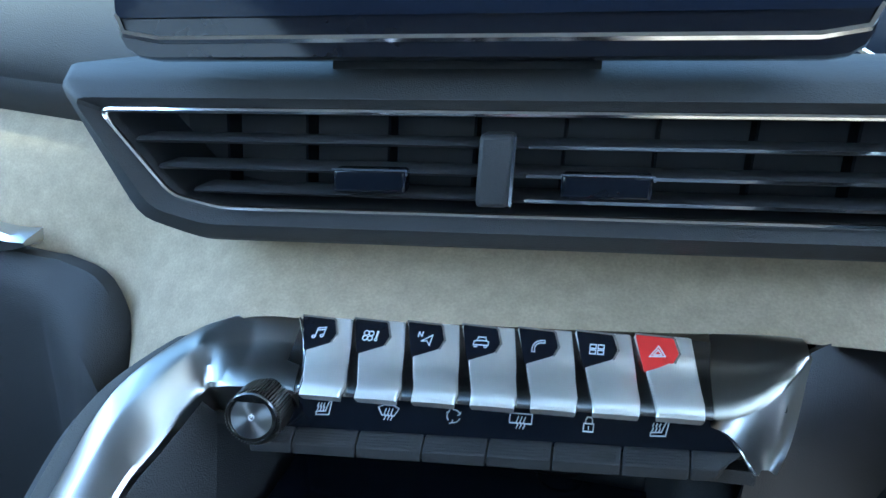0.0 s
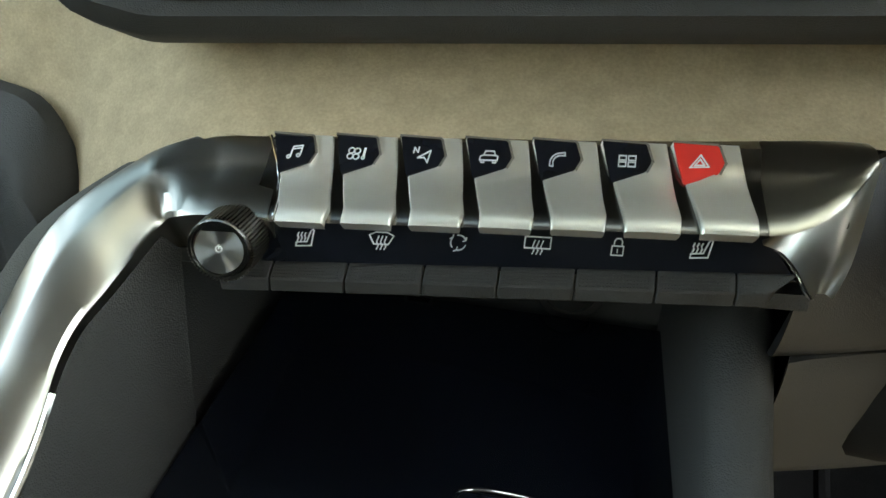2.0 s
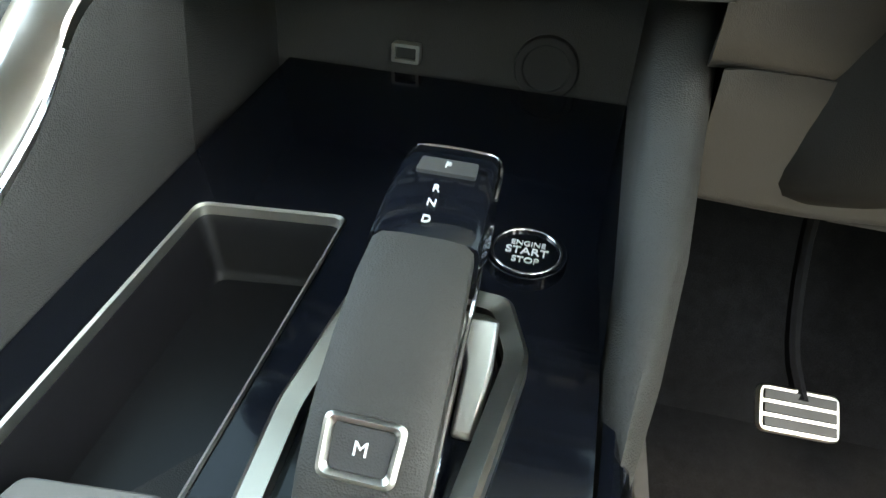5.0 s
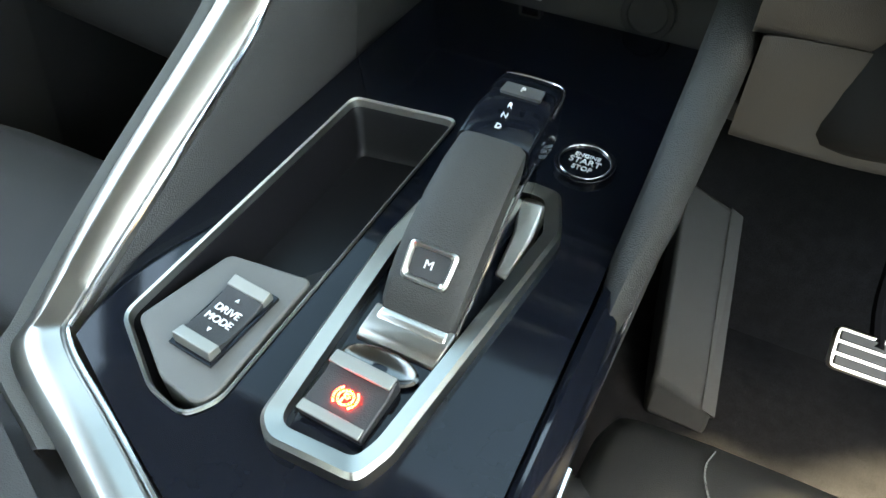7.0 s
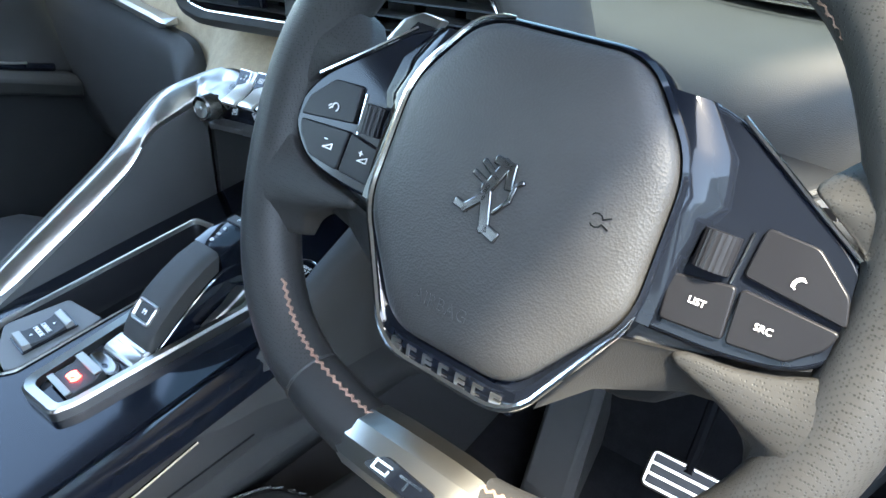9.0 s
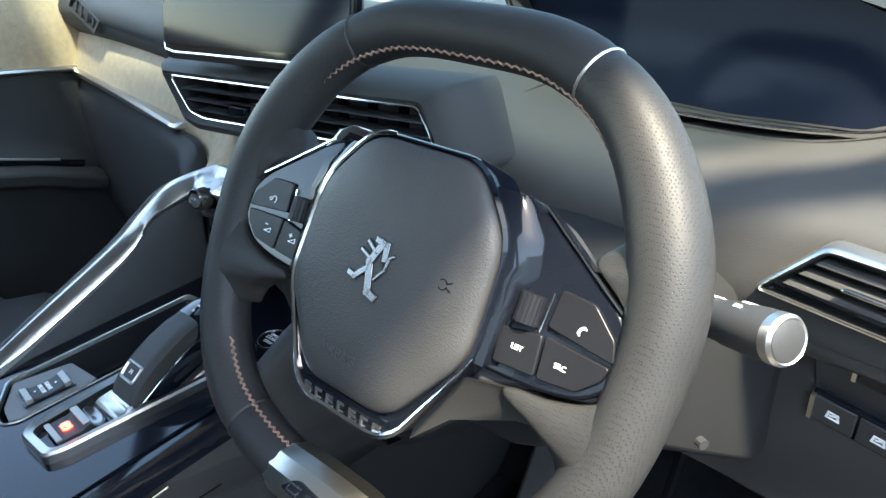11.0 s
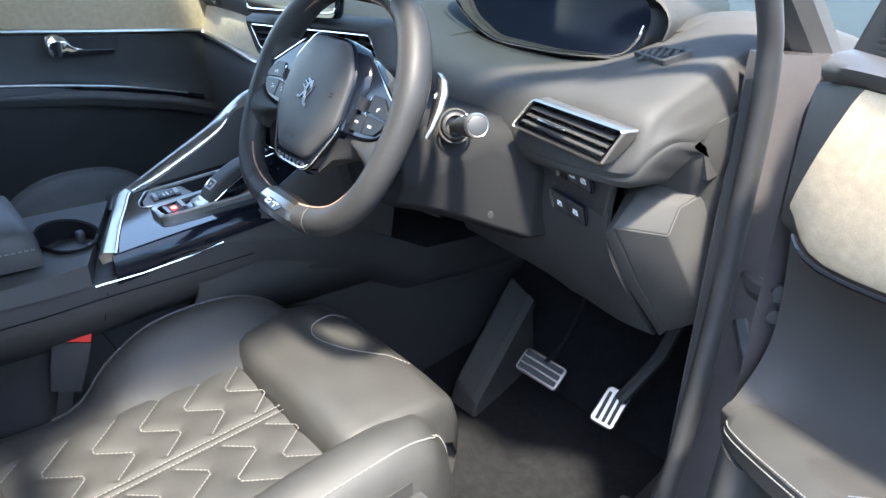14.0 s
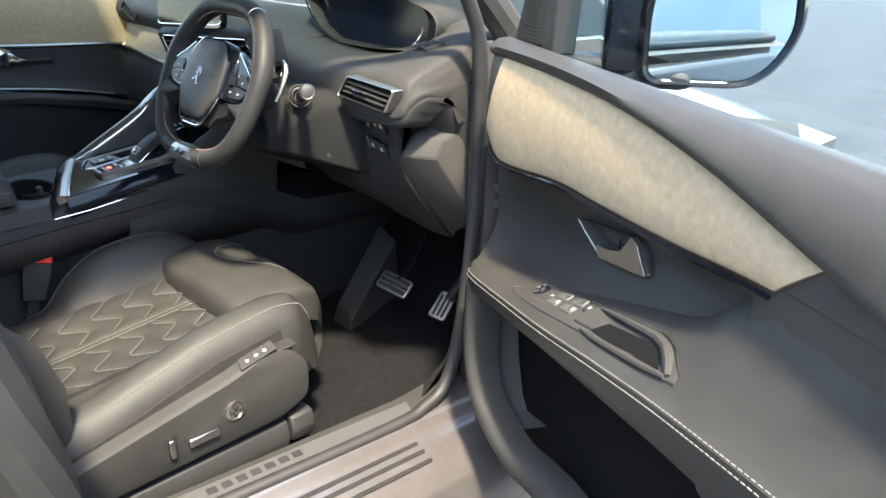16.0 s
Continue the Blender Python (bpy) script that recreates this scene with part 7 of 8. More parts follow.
under(swp, part("grip_ledge", slab([(0.471, 0.076), (0.465, 0.053), (0.481, 0.038), (0.532, 0.056), (0.520, 0.077)], 0.0, 0.006), PLASTIC, bevel=0.002))
# uncut pull well: a near-black slab stands for the shade in the hole
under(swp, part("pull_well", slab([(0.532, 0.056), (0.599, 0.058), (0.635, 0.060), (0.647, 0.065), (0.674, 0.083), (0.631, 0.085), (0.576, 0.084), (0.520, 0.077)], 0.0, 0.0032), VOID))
bm = bmesh.new()
tube(bm, [armtop(u, n, 0.004) for u, n in ((0.485, 0.036), (0.535, 0.043), (0.59, 0.0475), (0.630, 0.052), (0.655, 0.060), (0.676, 0.072), (0.692, 0.085))], [0.002, 0.004, 0.005, 0.0058, 0.0062, 0.0062, 0.004], 8)
under(swp, part("pull_rail", bm, PLASTIC))
bm = bmesh.new()
tube(bm, [armtop(u, n, 0.004) for u, n in ((0.50, 0.082), (0.54, 0.0865), (0.59, 0.089), (0.65, 0.0885), (0.69, 0.087))], [0.002, 0.004, 0.0045, 0.0045, 0.003], 8)
under(swp, part("pull_rail", bm, PLASTIC))
bm = bmesh.new()
tube(bm, [armtop(u, n - 0.002, 0.0035) for u, n in far], [0.0004, 0.0005, 0.0005, 0.0006, 0.0006, 0.0007, 0.0008, 0.0008, 0.0008], 6)
under(swp, part("bright_line", bm, TRIMMETAL, label="thin satin line for metal edge and sheen"))
for u, n in ((0.387, 0.040), (0.383, 0.058), (0.436, 0.042), (0.432, 0.061)):
    under(swp, part("button", slab([(u - 0.021, n - 0.008), (u + 0.013, n - 0.008), (u + 0.013, n + 0.008), (u - 0.021, n + 0.008)], 0.002, 0.0080), GREYBTN, bevel=0.002))
    under(swp, part("silver_mark", slab([(u - 0.001, n - 0.0045), (u + 0.009, n - 0.0045), (u + 0.009, n + 0.0040), (u - 0.001, n + 0.0040)], 0.006, 0.0088), SATIN, bevel=0.0008))
for u, n in ((0.462, 0.046), (0.352, 0.048)):
    under(swp, part("button", slab([(u - 0.007, n - 0.007), (u + 0.007, n - 0.007), (u + 0.007, n + 0.007), (u - 0.007, n + 0.007)], 0.002, 0.0065), DARK, bevel=0.0015))
    under(swp, part("silver_mark", slab([(u - 0.002, n - 0.003), (u + 0.004, n - 0.003), (u + 0.004, n + 0.003), (u - 0.002, n + 0.003)], 0.005, 0.0072), SATIN, bevel=0.0006))
kq = basis(armtop(0.313, 0.043, 0.003), DM.to_3x3() @ Vector((1, 0.27, 0)), DM.to_3x3() @ Vector((0, 0.5, -0.9)))
if kq.to_3x3().col[2].z < 0:
    kq = kq @ Matrix.Rotation(math.pi, 4, "X")
bm = bmesh.new()
loft(bm, [[kq @ Vector((r * math.cos(t), r * math.sin(t), z)) for t in [2 * math.pi * j / 20 for j in range(20)]] for z, r in ((-0.002, 0.014), (0.005, 0.013), (0.007, 0.010))])
under(swp, part("mirror_knob", bm, GLOSS))
for k in range(4):
    bm = bmesh.new()
    box(bm, (0.008, 0, 0.0075), (0.006, 0.006, 0.001), kq @ Matrix.Rotation(radians(90 * k), 4, "Z"))
    under(swp, part("knob_mark", bm, SATIN))
# bin below the armrest; a flat near-black sheet stands for its inner shade
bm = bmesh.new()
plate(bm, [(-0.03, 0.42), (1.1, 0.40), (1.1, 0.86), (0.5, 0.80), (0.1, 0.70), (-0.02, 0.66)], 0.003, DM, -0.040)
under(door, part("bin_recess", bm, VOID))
bm = bmesh.new()
sheet(bm, [[dp(*p) for p in r] for r in (((-0.018, 0.73, 0.01), (0.012, 0.73, 0.022), (0.035, 0.73, 0.012), (0.06, 0.73, -0.03)), ((0.0, 0.64, 0.012), (0.025, 0.635, 0.020), (0.05, 0.63, 0.008), (0.085, 0.63, -0.03)), ((0.035, 0.55, 0.015), (0.06, 0.55, 0.018), (0.085, 0.55, 0.005), (0.12, 0.56, -0.03)), ((0.07, 0.497, 0.015), (0.09, 0.505, 0.015), (0.12, 0.525, 0.0), (0.15, 0.54, -0.03)), ((0.075, 0.485, 0.015), (0.13, 0.495, 0.012), (0.19, 0.53, -0.005), (0.24, 0.57, -0.03)))])
under(door, part("bin_column", bm, PLASTIC, label="grey plastic bin column"))
bm = bmesh.new()
secs = []
band = spline([(0.046, 0.765, 0.058), (0.044, 0.656, 0.06), (0.064, 0.591, 0.06), (0.105, 0.548, 0.059), (0.18, 0.527, 0.054), (0.26, 0.522, 0.046), (0.34, 0.535, 0.034), (0.45, 0.55, 0.026), (0.75, 0.56, 0.02), (1.05, 0.57, 0.02)], 40)
for k, c in enumerate(band):
    d_ = (band[min(k + 1, 39)] - band[max(k - 1, 0)])
    d_.z = 0
    d_.normalize()
    w = 0.022 + 0.010 * abs(d_.y)
    secs.append([dp(c.x - d_.y * w * a, c.y + d_.x * w * a, c.z + h) for a, h in ((-1, -0.06), (-1.0, -0.004), (-0.8, 0.006), (0, 0.010), (0.75, 0.006), (1.0, -0.006), (1, -0.05))])
loft(bm, secs)
under(door, part("lower_rim", bm, PLASTIC, label="dark lower door rim", sharp=60))
# mirror corner and window frame
bm = bmesh.new()
plate(bm, [(-0.06, 1.19), (0.085, 1.222), (0.115, 1.42), (0.05, 1.42)], 0.02, DM, -0.03)
under(door, part("mirror_corner", bm, RUBBER, bevel=0.004))
bm = bmesh.new()
for k in range(18):
    z = 1.225 + 0.0065 * k
    box(bm, (0.030 + 0.0012 * k, z, -0.029), (0.070 - 0.0022 * k, 0.003, 0.003), DM)
under(door, tagged(part("speaker_ribs", bm, RUBBER), kind="stuff"))
bm = bmesh.new()
loft(bm, [[dp(u + a, z, n) for a, n in ((-0.022, -0.03), (0.02, -0.03), (0.02, -0.075), (-0.022, -0.075))] for u, z in ((0.098, 1.21), (0.125, 1.43))])
under(door, part("window_channel", bm, RUBBER, bevel=0.004))
bm = bmesh.new()
tube(bm, [dp(0.1, 1.198, -0.05), dp(0.5, 1.204, -0.05), dp(1.3, 1.206, -0.05)], 0.006, 8)
under(door, part("window_seal", bm, RUBBER))
bm = bmesh.new()
plate(bm, [(0.115, 1.195), (1.2, 1.20), (0.95, 1.58), (0.25, 1.58), (0.14, 1.43)], 0.004, DM, -0.052)
glass_ = part("window_glass", bm, WINDOWGLASS, label="bluish tinted door glass")
under(door, glass_)
# door mirror
mir = thing("door_mirror", "dark door mirror reflecting a white wall", "mirror", dp(0.26, 1.27, -0.15))
mo = rounded([(-0.098, -0.070), (0.048, -0.072), (0.086, -0.048), (0.114, 0.004), (0.108, 0.088), (-0.085, 0.088), (-0.100, 0.04)], 0.026, 5)
MM = basis(dp(0.238, 1.258, -0.245), (0.80, 0.60, 0.02), (0.0, 0.0, 1))
if MM.to_3x3().col[2].y > 0:
    MM = MM @ Matrix.Rotation(math.pi, 4, "Y")
bm = bmesh.new()
secs = []
for k, z in ((0.97, -0.004), (1.0, 0.006), (1.06, 0.010), (1.13, 0.0), (1.15, -0.03), (1.05, -0.08), (0.7, -0.13), (0.35, -0.15)):
    secs.append([MM @ Vector((x * k, y * k, z)) for x, y in mo])
loft(bm, secs)
under(mir, part("housing", bm, GLOSS, label="gloss dark mirror housing"))
bm = bmesh.new()
plate(bm, [(x * 0.975, y * 0.975) for x, y in mo], 0.003, MM, 0.003)
under(mir, part("glass", bm, MIRROR, label="mirror glass"))
bm = bmesh.new()
side_ = -1 if (MM @ Vector((-0.1, 0, 0)) - dp(0.1, 1.26, -0.06)).length < (MM @ Vector((0.1, 0, 0)) - dp(0.1, 1.26, -0.06)).length else 1
loft(bm, [[MM @ Vector((side_ * x, y, z)) for y, z in ((-0.07, -0.01), (0.085, -0.01), (0.08, -0.09), (-0.065, -0.09))] for x in (0.085, 0.13, 0.165)])
under(mir, part("inner_cheek", bm, GLOSS, label="gloss dark inner cheek", bevel=0.012))
bm = bmesh.new()
loft(bm, [[dp(u + a, z, n) for a, z in ((-w, 1.17), (w, 1.17), (w, zt), (-w, zt))] for u, n, w, zt in ((0.08, -0.06, 0.05, 1.215), (0.13, -0.14, 0.05, 1.212), (0.19, -0.22, 0.05, 1.20))])
under(mir, part("foot", bm, RUBBER, bevel=0.012))

# the door stands a little wider open than its panel line, the trim fanning out towards the hinge
DI = DM.inverted()


def fan(p):
    u, z, n = DI @ p
    k = 0.15 * (0.45 - u) / (1 + 0.357 * (1.149 - u))
    f = k / max(0.25, 0.45 - n)
    return DM @ Vector((u + (1.149 - u) * f, z + (1.377 - z) * f, n + k))


for top_ in (door, swp):
    for ob in top_.children:
        if ob.type == "MESH":
            for v in ob.data.vertices:
                v.co = fan(v.co)
    top_.location = fan(top_.location)
    for ob in top_.children:
        ob.matrix_parent_inverse = top_.matrix_basis.inverted()

bm = bmesh.new()
sq = basis((0.8135, 0.4805, 0.978), (0.55, 0.84, 0), (0, 0, 1))
if sq.to_3x3().col[2].x > 0:
    sq = sq @ Matrix.Rotation(math.pi, 4, "Y")
sx_ = 1 if sq.to_3x3().col[0].y > 0 else -1
plate(bm, [(-0.002, -0.032), (0.036, -0.032), (0.036, 0.026), (-0.002, 0.026)] if sx_ > 0 else [(-0.036, -0.032), (0.002, -0.032), (0.002, 0.026), (-0.036, 0.026)], 0.001, sq, 0.0)
stick = part("warning_sticker", bm, WHITE, label="white sticker with yellow head and grey lines")
bm = bmesh.new()
box(bm, (0.017 * sx_, 0.020, 0.0004), (0.036, 0.010, 0.001), sq)
head = part("sticker_head", bm, YELLOW)
bm = bmesh.new()
for k in range(9):
    box(bm, (0.024 * sx_, 0.010 - 0.0048 * k, 0.0004), (0.022, 0.0022, 0.001), sq)
bars = part("sticker_bars", bm, RUBBER)
bm = bmesh.new()
box(bm, (0.006 * sx_, -0.008, 0.0004), (0.011, 0.022, 0.001), sq)
block = part("sticker_block", bm, PALERED)
under(door, stick)
for ob in (head, bars, block):
    ob.parent = stick
bm = bmesh.new()
tube(bm, spline([(0.735, 0.49, 0.965), (0.765, 0.462, 0.968), (0.796, 0.452, 0.970), (0.815, 0.470, 0.965)], 10), [0.007, 0.009, 0.012, 0.013, 0.013, 0.012, 0.010, 0.009, 0.012, 0.012], 8)
under(door, part("check_strap", bm, RUBBER, label="black door check strap"))
for z in (0.955, 0.985):
    bm = bmesh.new()
    tube(bm, [(0.790, 0.448, z), (0.800, 0.436, z)], 0.008, 10)
    under(door, part("strap_bolt", bm, RUBBER))
bm = bmesh.new()
tube(bm, spline([(0.735, 0.50, 0.90), (0.770, 0.475, 0.86), (0.800, 0.470, 0.80), (0.815, 0.475, 0.76)], 12), 0.009, 10)
under(door, part("cable_sleeve", bm, RUBBER, label="rubber cable sleeve"))

# ---- seats ----
def car_seat(name, label, dx):
    seat = thing(name, label, "seat", (0.33 + dx, 0.0, 0.42), group="front seats")
    up = 0.0 if dx == 0 else 0.04
    # cushion body, with a bolster along each side
    bm = bmesh.new()
    loft(bm, [[Vector((x + dx, y, z + (0 if k else up))) for x, k in ((0.085, 1), (0.085, 0), (0.53, 0), (0.53, 1)) for z in ((0.56 if k else zt),)] for y, zt in ((-0.34, 0.63), (-0.1, 0.65), (0.1, 0.67), (0.17, 0.65), (0.20, 0.60))])
    under(seat, part("cushion", bm, LEATHER, label="black leather cushion"))
    for nm, xs_, crest in (("left_bolster", ((0.070, -0.16), (0.076, -0.04), (0.089, -0.010), (0.110, 0.0), (0.134, -0.008), (0.156, -0.032), (0.172, -0.065), (0.186, -9)), ((-0.30, 0.668), (-0.21, 0.662), (-0.135, 0.672), (-0.085, 0.728), (-0.025, 0.768), (0.045, 0.782), (0.115, 0.780), (0.165, 0.762), (0.20, 0.735), (0.222, 0.70), (0.232, 0.64))),
                           ("right_bolster", ((0.56, -0.13), (0.557, -0.045), (0.543, -0.014), (0.516, 0.0), (0.49, -0.006), (0.462, -0.028), (0.445, -0.052), (0.432, -9)), ((-0.30, 0.672), (-0.2, 0.684), (-0.14, 0.703), (-0.06, 0.728), (0.0, 0.745), (0.08, 0.758), (0.14, 0.764), (0.185, 0.754), (0.21, 0.727), (0.228, 0.685), (0.233, 0.62)))):
        bm = bmesh.new()
        line = spline([(0, y, z) for y, z in crest], 34)
        secs = []
        for p in line:
            zq = min(0.694 + (p.y - 0.09) * 0.115, p.z - 0.004)
            kx = 1.0 - max(0.0, p.y - 0.17) * 2.2
            secs.append([Vector((0.318 + (x - 0.318) * kx + dx, p.y, up + (zq + 0.002 if h == -9 else max(p.z + h, zq + 0.004) if abs(x - 0.318) < 0.19 else max(p.z + h, 0.585)))) for x, h in xs_])
        loft(bm, secs)
        under(seat, part(nm, bm, LEATHER, label="padded leather side bolster", sharp=80))
        bm = bmesh.new()
        for a, b in zip(line[5:], line[6:-2]):
            for f0, f1 in ((0.05, 0.32), (0.38, 0.65), (0.71, 0.98)):
                q0, q1 = [a.lerp(b, f) for f in (f0, f1)]
                x, h = (0.0965, -0.0045) if nm == "left_bolster" else (0.538, -0.0105)
                kx = 1.0 - max(0.0, a.y - 0.17) * 2.2
                q0, q1 = [Vector((0.318 + (x - 0.318) * kx + dx, q.y, q.z + h + 0.0008 + up)) for q in (q0, q1)]
                box(bm, (0, 0, 0), ((q1 - q0).length, 0.0014, 0.0014), basis((q0 + q1) / 2, q1 - q0, (0, 0, 1)))
        under(seat, tagged(part("bolster_stitching", bm, GREYSTITCH), kind="stuff"))
    if dx == 0:
        bm = bmesh.new()
        sheet(bm, [[(0.5605 - e, y, z - 0.046), (0.562 - e, y, z - 0.085), (0.560 - e, y, z - 0.15)] for y, z, e in ((-0.25, 0.678, 0), (-0.14, 0.703, 0), (-0.06, 0.728, 0), (0.0, 0.745, 0), (0.08, 0.758, 0), (0.13, 0.762, 0.002), (0.16, 0.760, 0.012))], 0.003, (-1, 0, 0))
        under(seat, part("bolster_side", bm, BOLSTERSIDE, label="matt dark bolster side"))
    # thigh support
    bm = bmesh.new()
    secs = []
    for y, z, w in ((0.088, 0.680, 1.0), (0.089, 0.718, 1.0), (0.094, 0.736, 1.0), (0.108, 0.745, 1.0), (0.135, 0.750, 1.0), (0.19, 0.752, 1.0), (0.245, 0.746, 0.985), (0.275, 0.730, 0.95), (0.292, 0.695, 0.90), (0.295, 0.655, 0.85), (0.287, 0.62, 0.82), (0.268, 0.598, 0.80), (0.22, 0.588, 0.78)):
        secs.append([Vector((0.298 + 0.180 * a * w + dx, y, up + z - 0.010 * abs(a) ** 4 - d)) for a, d in ((-1.0, 0.07), (-1.0, 0.022), (-0.99, 0.010), (-0.965, 0.003), (-0.9, 0), (-0.6, 0), (-0.3, 0), (0, 0), (0.3, 0), (0.6, 0), (0.9, 0), (0.965, 0.003), (0.99, 0.010), (1.0, 0.022), (1.0, 0.07))])
    loft(bm, secs, ring=False)
    under(seat, part("thigh_support", bm, LEATHER, label="smooth leather thigh support", sharp=80))
    # quilted insert
    LINES = []
    for x0, w, sg in ((0.172, 0.122, 1), (0.322, 0.122, -1)):
        for r in range(6):
            y = 0.062 - 0.063 * r
            zig = [(0.02, -0.006), (0.26, 0.024), (0.33, 0.024), (0.58, -0.016), (0.66, -0.016), (0.96, 0.026)]
            LINES.append([(x0 + w * (f if sg < 0 else 1 - f), min(0.086, y + h)) for f, h in zig])
    LINES += [[(0.302, 0.09), (0.302, -0.25)], [(0.314, 0.09), (0.314, -0.25)]]
    SEGS = [(a, b) for ln in LINES for a, b in zip(ln, ln[1:])]

    def quilt(x, y):
        base = 0.690 + (y - 0.09) * 0.115 if y < 0.09 else 0.690
        base += 0.006 * min(1.0, abs(x - 0.308) / 0.13) ** 3
        d = 1.0
        for (xa, ya), (xb, yb) in SEGS:
            if min(ya, yb) - 0.02 < y < max(ya, yb) + 0.02:
                ux, uy = xb - xa, yb - ya
                f = max(0.0, min(1.0, ((x - xa) * ux + (y - ya) * uy) / (ux * ux + uy * uy + 1e-12)))
                d = min(d, math.hypot(x - xa - ux * f, y - ya - uy * f))
        return base + 0.0055 + 0.0050 * (1 - math.exp(-d / 0.0075))

    nx, ny = (96, 120) if dx == 0 else (4, 4)
    bm = bmesh.new()
    sheet(bm, [[Vector((0.172 + 0.272 * i / nx + dx, 0.082 - 0.335 * j / ny, quilt(0.172 + 0.272 * i / nx, 0.082 - 0.335 * j / ny))) for j in range(ny + 1)] for i in range(nx + 1)], 0.025, (0, 0, -1))
    under(seat, part("quilted_insert", bm, LEATHER, label="quilted leather insert", sharp=80))
    bm = bmesh.new()
    for (xa, ya), (xb, yb) in SEGS if dx == 0 else SEGS[:1]:
        n_ = max(1, int(math.hypot(xb - xa, yb - ya) / 0.0058))
        for k in range(n_):
            a, b = [Vector((xa + (xb - xa) * f + dx, ya + (yb - ya) * f, quilt(xa + (xb - xa) * f, ya + (yb - ya) * f) + 0.0012)) for f in (k / n_, (k + 0.68) / n_)]
            box(bm, (0, 0, 0), ((b - a).length, 0.0011, 0.0010), basis((a + b) / 2, b - a, (0, 0, 1)))
    under(seat, tagged(part("stitching", bm, GREYSTITCH, label="grey contrast stitching"), kind="stuff"))
    def thigh(x, y):
        ks = ((0.108, 0.745), (0.135, 0.750), (0.19, 0.752), (0.245, 0.746), (0.275, 0.730), (0.294, 0.695))
        for (y0, z0), (y1, z1) in zip(ks, ks[1:]):
            if y <= y1:
                return z0 + (z1 - z0) * (y - y0) / (y1 - y0) - 0.010 * abs((x - 0.298) / 0.180) ** 4 + 0.0004
        return 0.685

    # stitched oval on the thigh support and seams along its edge
    bm = bmesh.new()
    oval = spline([(0.37, 0.272, 0), (0.33, 0.225, 0), (0.29, 0.192, 0), (0.245, 0.18, 0), (0.212, 0.198, 0), (0.195, 0.235, 0), (0.20, 0.268, 0)], 60)
    for a, b in zip(oval, oval[1:]) if dx == 0 else zip(oval[:1], oval[1:2]):
        za, zb = [thigh(q.x, q.y) for q in (a, b)]
        a, b = Vector((a.x + dx, a.y, za)), Vector((b.x + dx, b.y, zb))
        box(bm, (0, 0, 0), ((b - a).length * 0.7, 0.0015, 0.0012), basis((a + b) / 2, b - a, (0, 0, 1)))
    under(seat, tagged(part("label_stitching", bm, GREYSTITCH, label="stitched oval outline"), kind="stuff"))
    bm = bmesh.new()
    box(bm, (0.305 + dx, 0.0955, 0.696), (0.262, 0.004, 0.012))
    under(seat, part("front_seam", bm, RUBBER))
    # backrest
    bm = bmesh.new()
    secs = []
    for y, z, k in ((-0.31, 0.60, 0.8), (-0.305, 0.68, 0.95), (-0.308, 0.75, 1.0), (-0.335, 0.83, 1.05), (-0.39, 0.90, 1.05), (-0.45, 1.0, 1.0), (-0.52, 1.15, 0.85), (-0.56, 1.25, 0.6)):
        secs.append([Vector((0.318 + 0.25 * a * (0.9 + 0.1 * k) + dx, y + f * k, z)) for a, f in ((-1, -0.10), (-1.0, 0.02), (-0.92, 0.075), (-0.78, 0.06), (-0.6, 0.0), (0, -0.012), (0.6, 0.0), (0.78, 0.06), (0.92, 0.075), (1.0, 0.02), (1, -0.10))])
    loft(bm, secs)
    under(seat, part("backrest", bm, LEATHER, label="black leather backrest", sharp=60))
    # side cover
    sg = 1 if dx == 0 else -1
    xo = 0.318 + sg * 0.258 + dx
    sm_ = basis((xo, 0, 0), (0, 1, 0), (0, 0, 1))
    bm = bmesh.new()
    out = rounded([(-0.30, 0.612), (-0.25, 0.626), (0.02, 0.682), (0.075, 0.703), (0.135, 0.690), (0.172, 0.645), (0.168, 0.575), (0.105, 0.552), (-0.30, 0.545)], 0.02)
    secs = [[sm_ @ Vector((y, z, t)) for y, z in out] for t in (-0.05,)]
    for kk, t in ((1.0, 0.004), (0.985, 0.012), (0.95, 0.016)):
        secs.append([sm_ @ Vector((-0.06 + (y + 0.06) * kk, 0.625 + (z - 0.625) * (1 - (1 - kk) * 2.5), t * sg)) for y, z in out])
    loft(bm, secs[1:] if sg < 0 else secs)
    under(seat, part("side_cover", bm, PLASTIC, label="grey plastic side cover"))
    if dx == 0:
        lm = basis((xo + 0.0165, 0.010, 0.617), (0, 1, 0), (0, 0, 1))
        bm = bmesh.new()
        loft(bm, [[lm @ Vector((r * math.cos(t), r * math.sin(t), z)) for t in [2 * math.pi * j / 28 for j in range(28)]] for z, r in ((-0.002, 0.019), (0.003, 0.0185), (0.004, 0.015), (0.001, 0.0135))])
        under(seat, part("lumbar_ring", bm, SATIN, label="chrome lumbar control"))
        for k in range(4):
            bm = bmesh.new()
            a = radians(90 * k)
            box(bm, (0.007 * math.cos(a), 0.007 * math.sin(a), 0.003), (0.0075, 0.0075, 0.004), lm)
            under(seat, part("lumbar_button", bm, DARK, bevel=0.001))
        for y, z, w, h in ((-0.052, 0.592, 0.056, 0.017), (-0.108, 0.597, 0.012, 0.036)):
            bm = bmesh.new()
            plate(bm, rounded([(y - w / 2 - 0.006, z - h / 2 - 0.006), (y + w / 2 + 0.006, z - h / 2 - 0.002), (y + w / 2 + 0.006, z + h / 2 + 0.006), (y - w / 2 - 0.006, z + h / 2 + 0.004)], 0.006), 0.002, sm_, 0.0165)
            under(seat, part("switch_recess", bm, RUBBER))
            bm = bmesh.new()
            box(bm, (y, z + 0.002, 0.020), (w, h, 0.010), sm_)
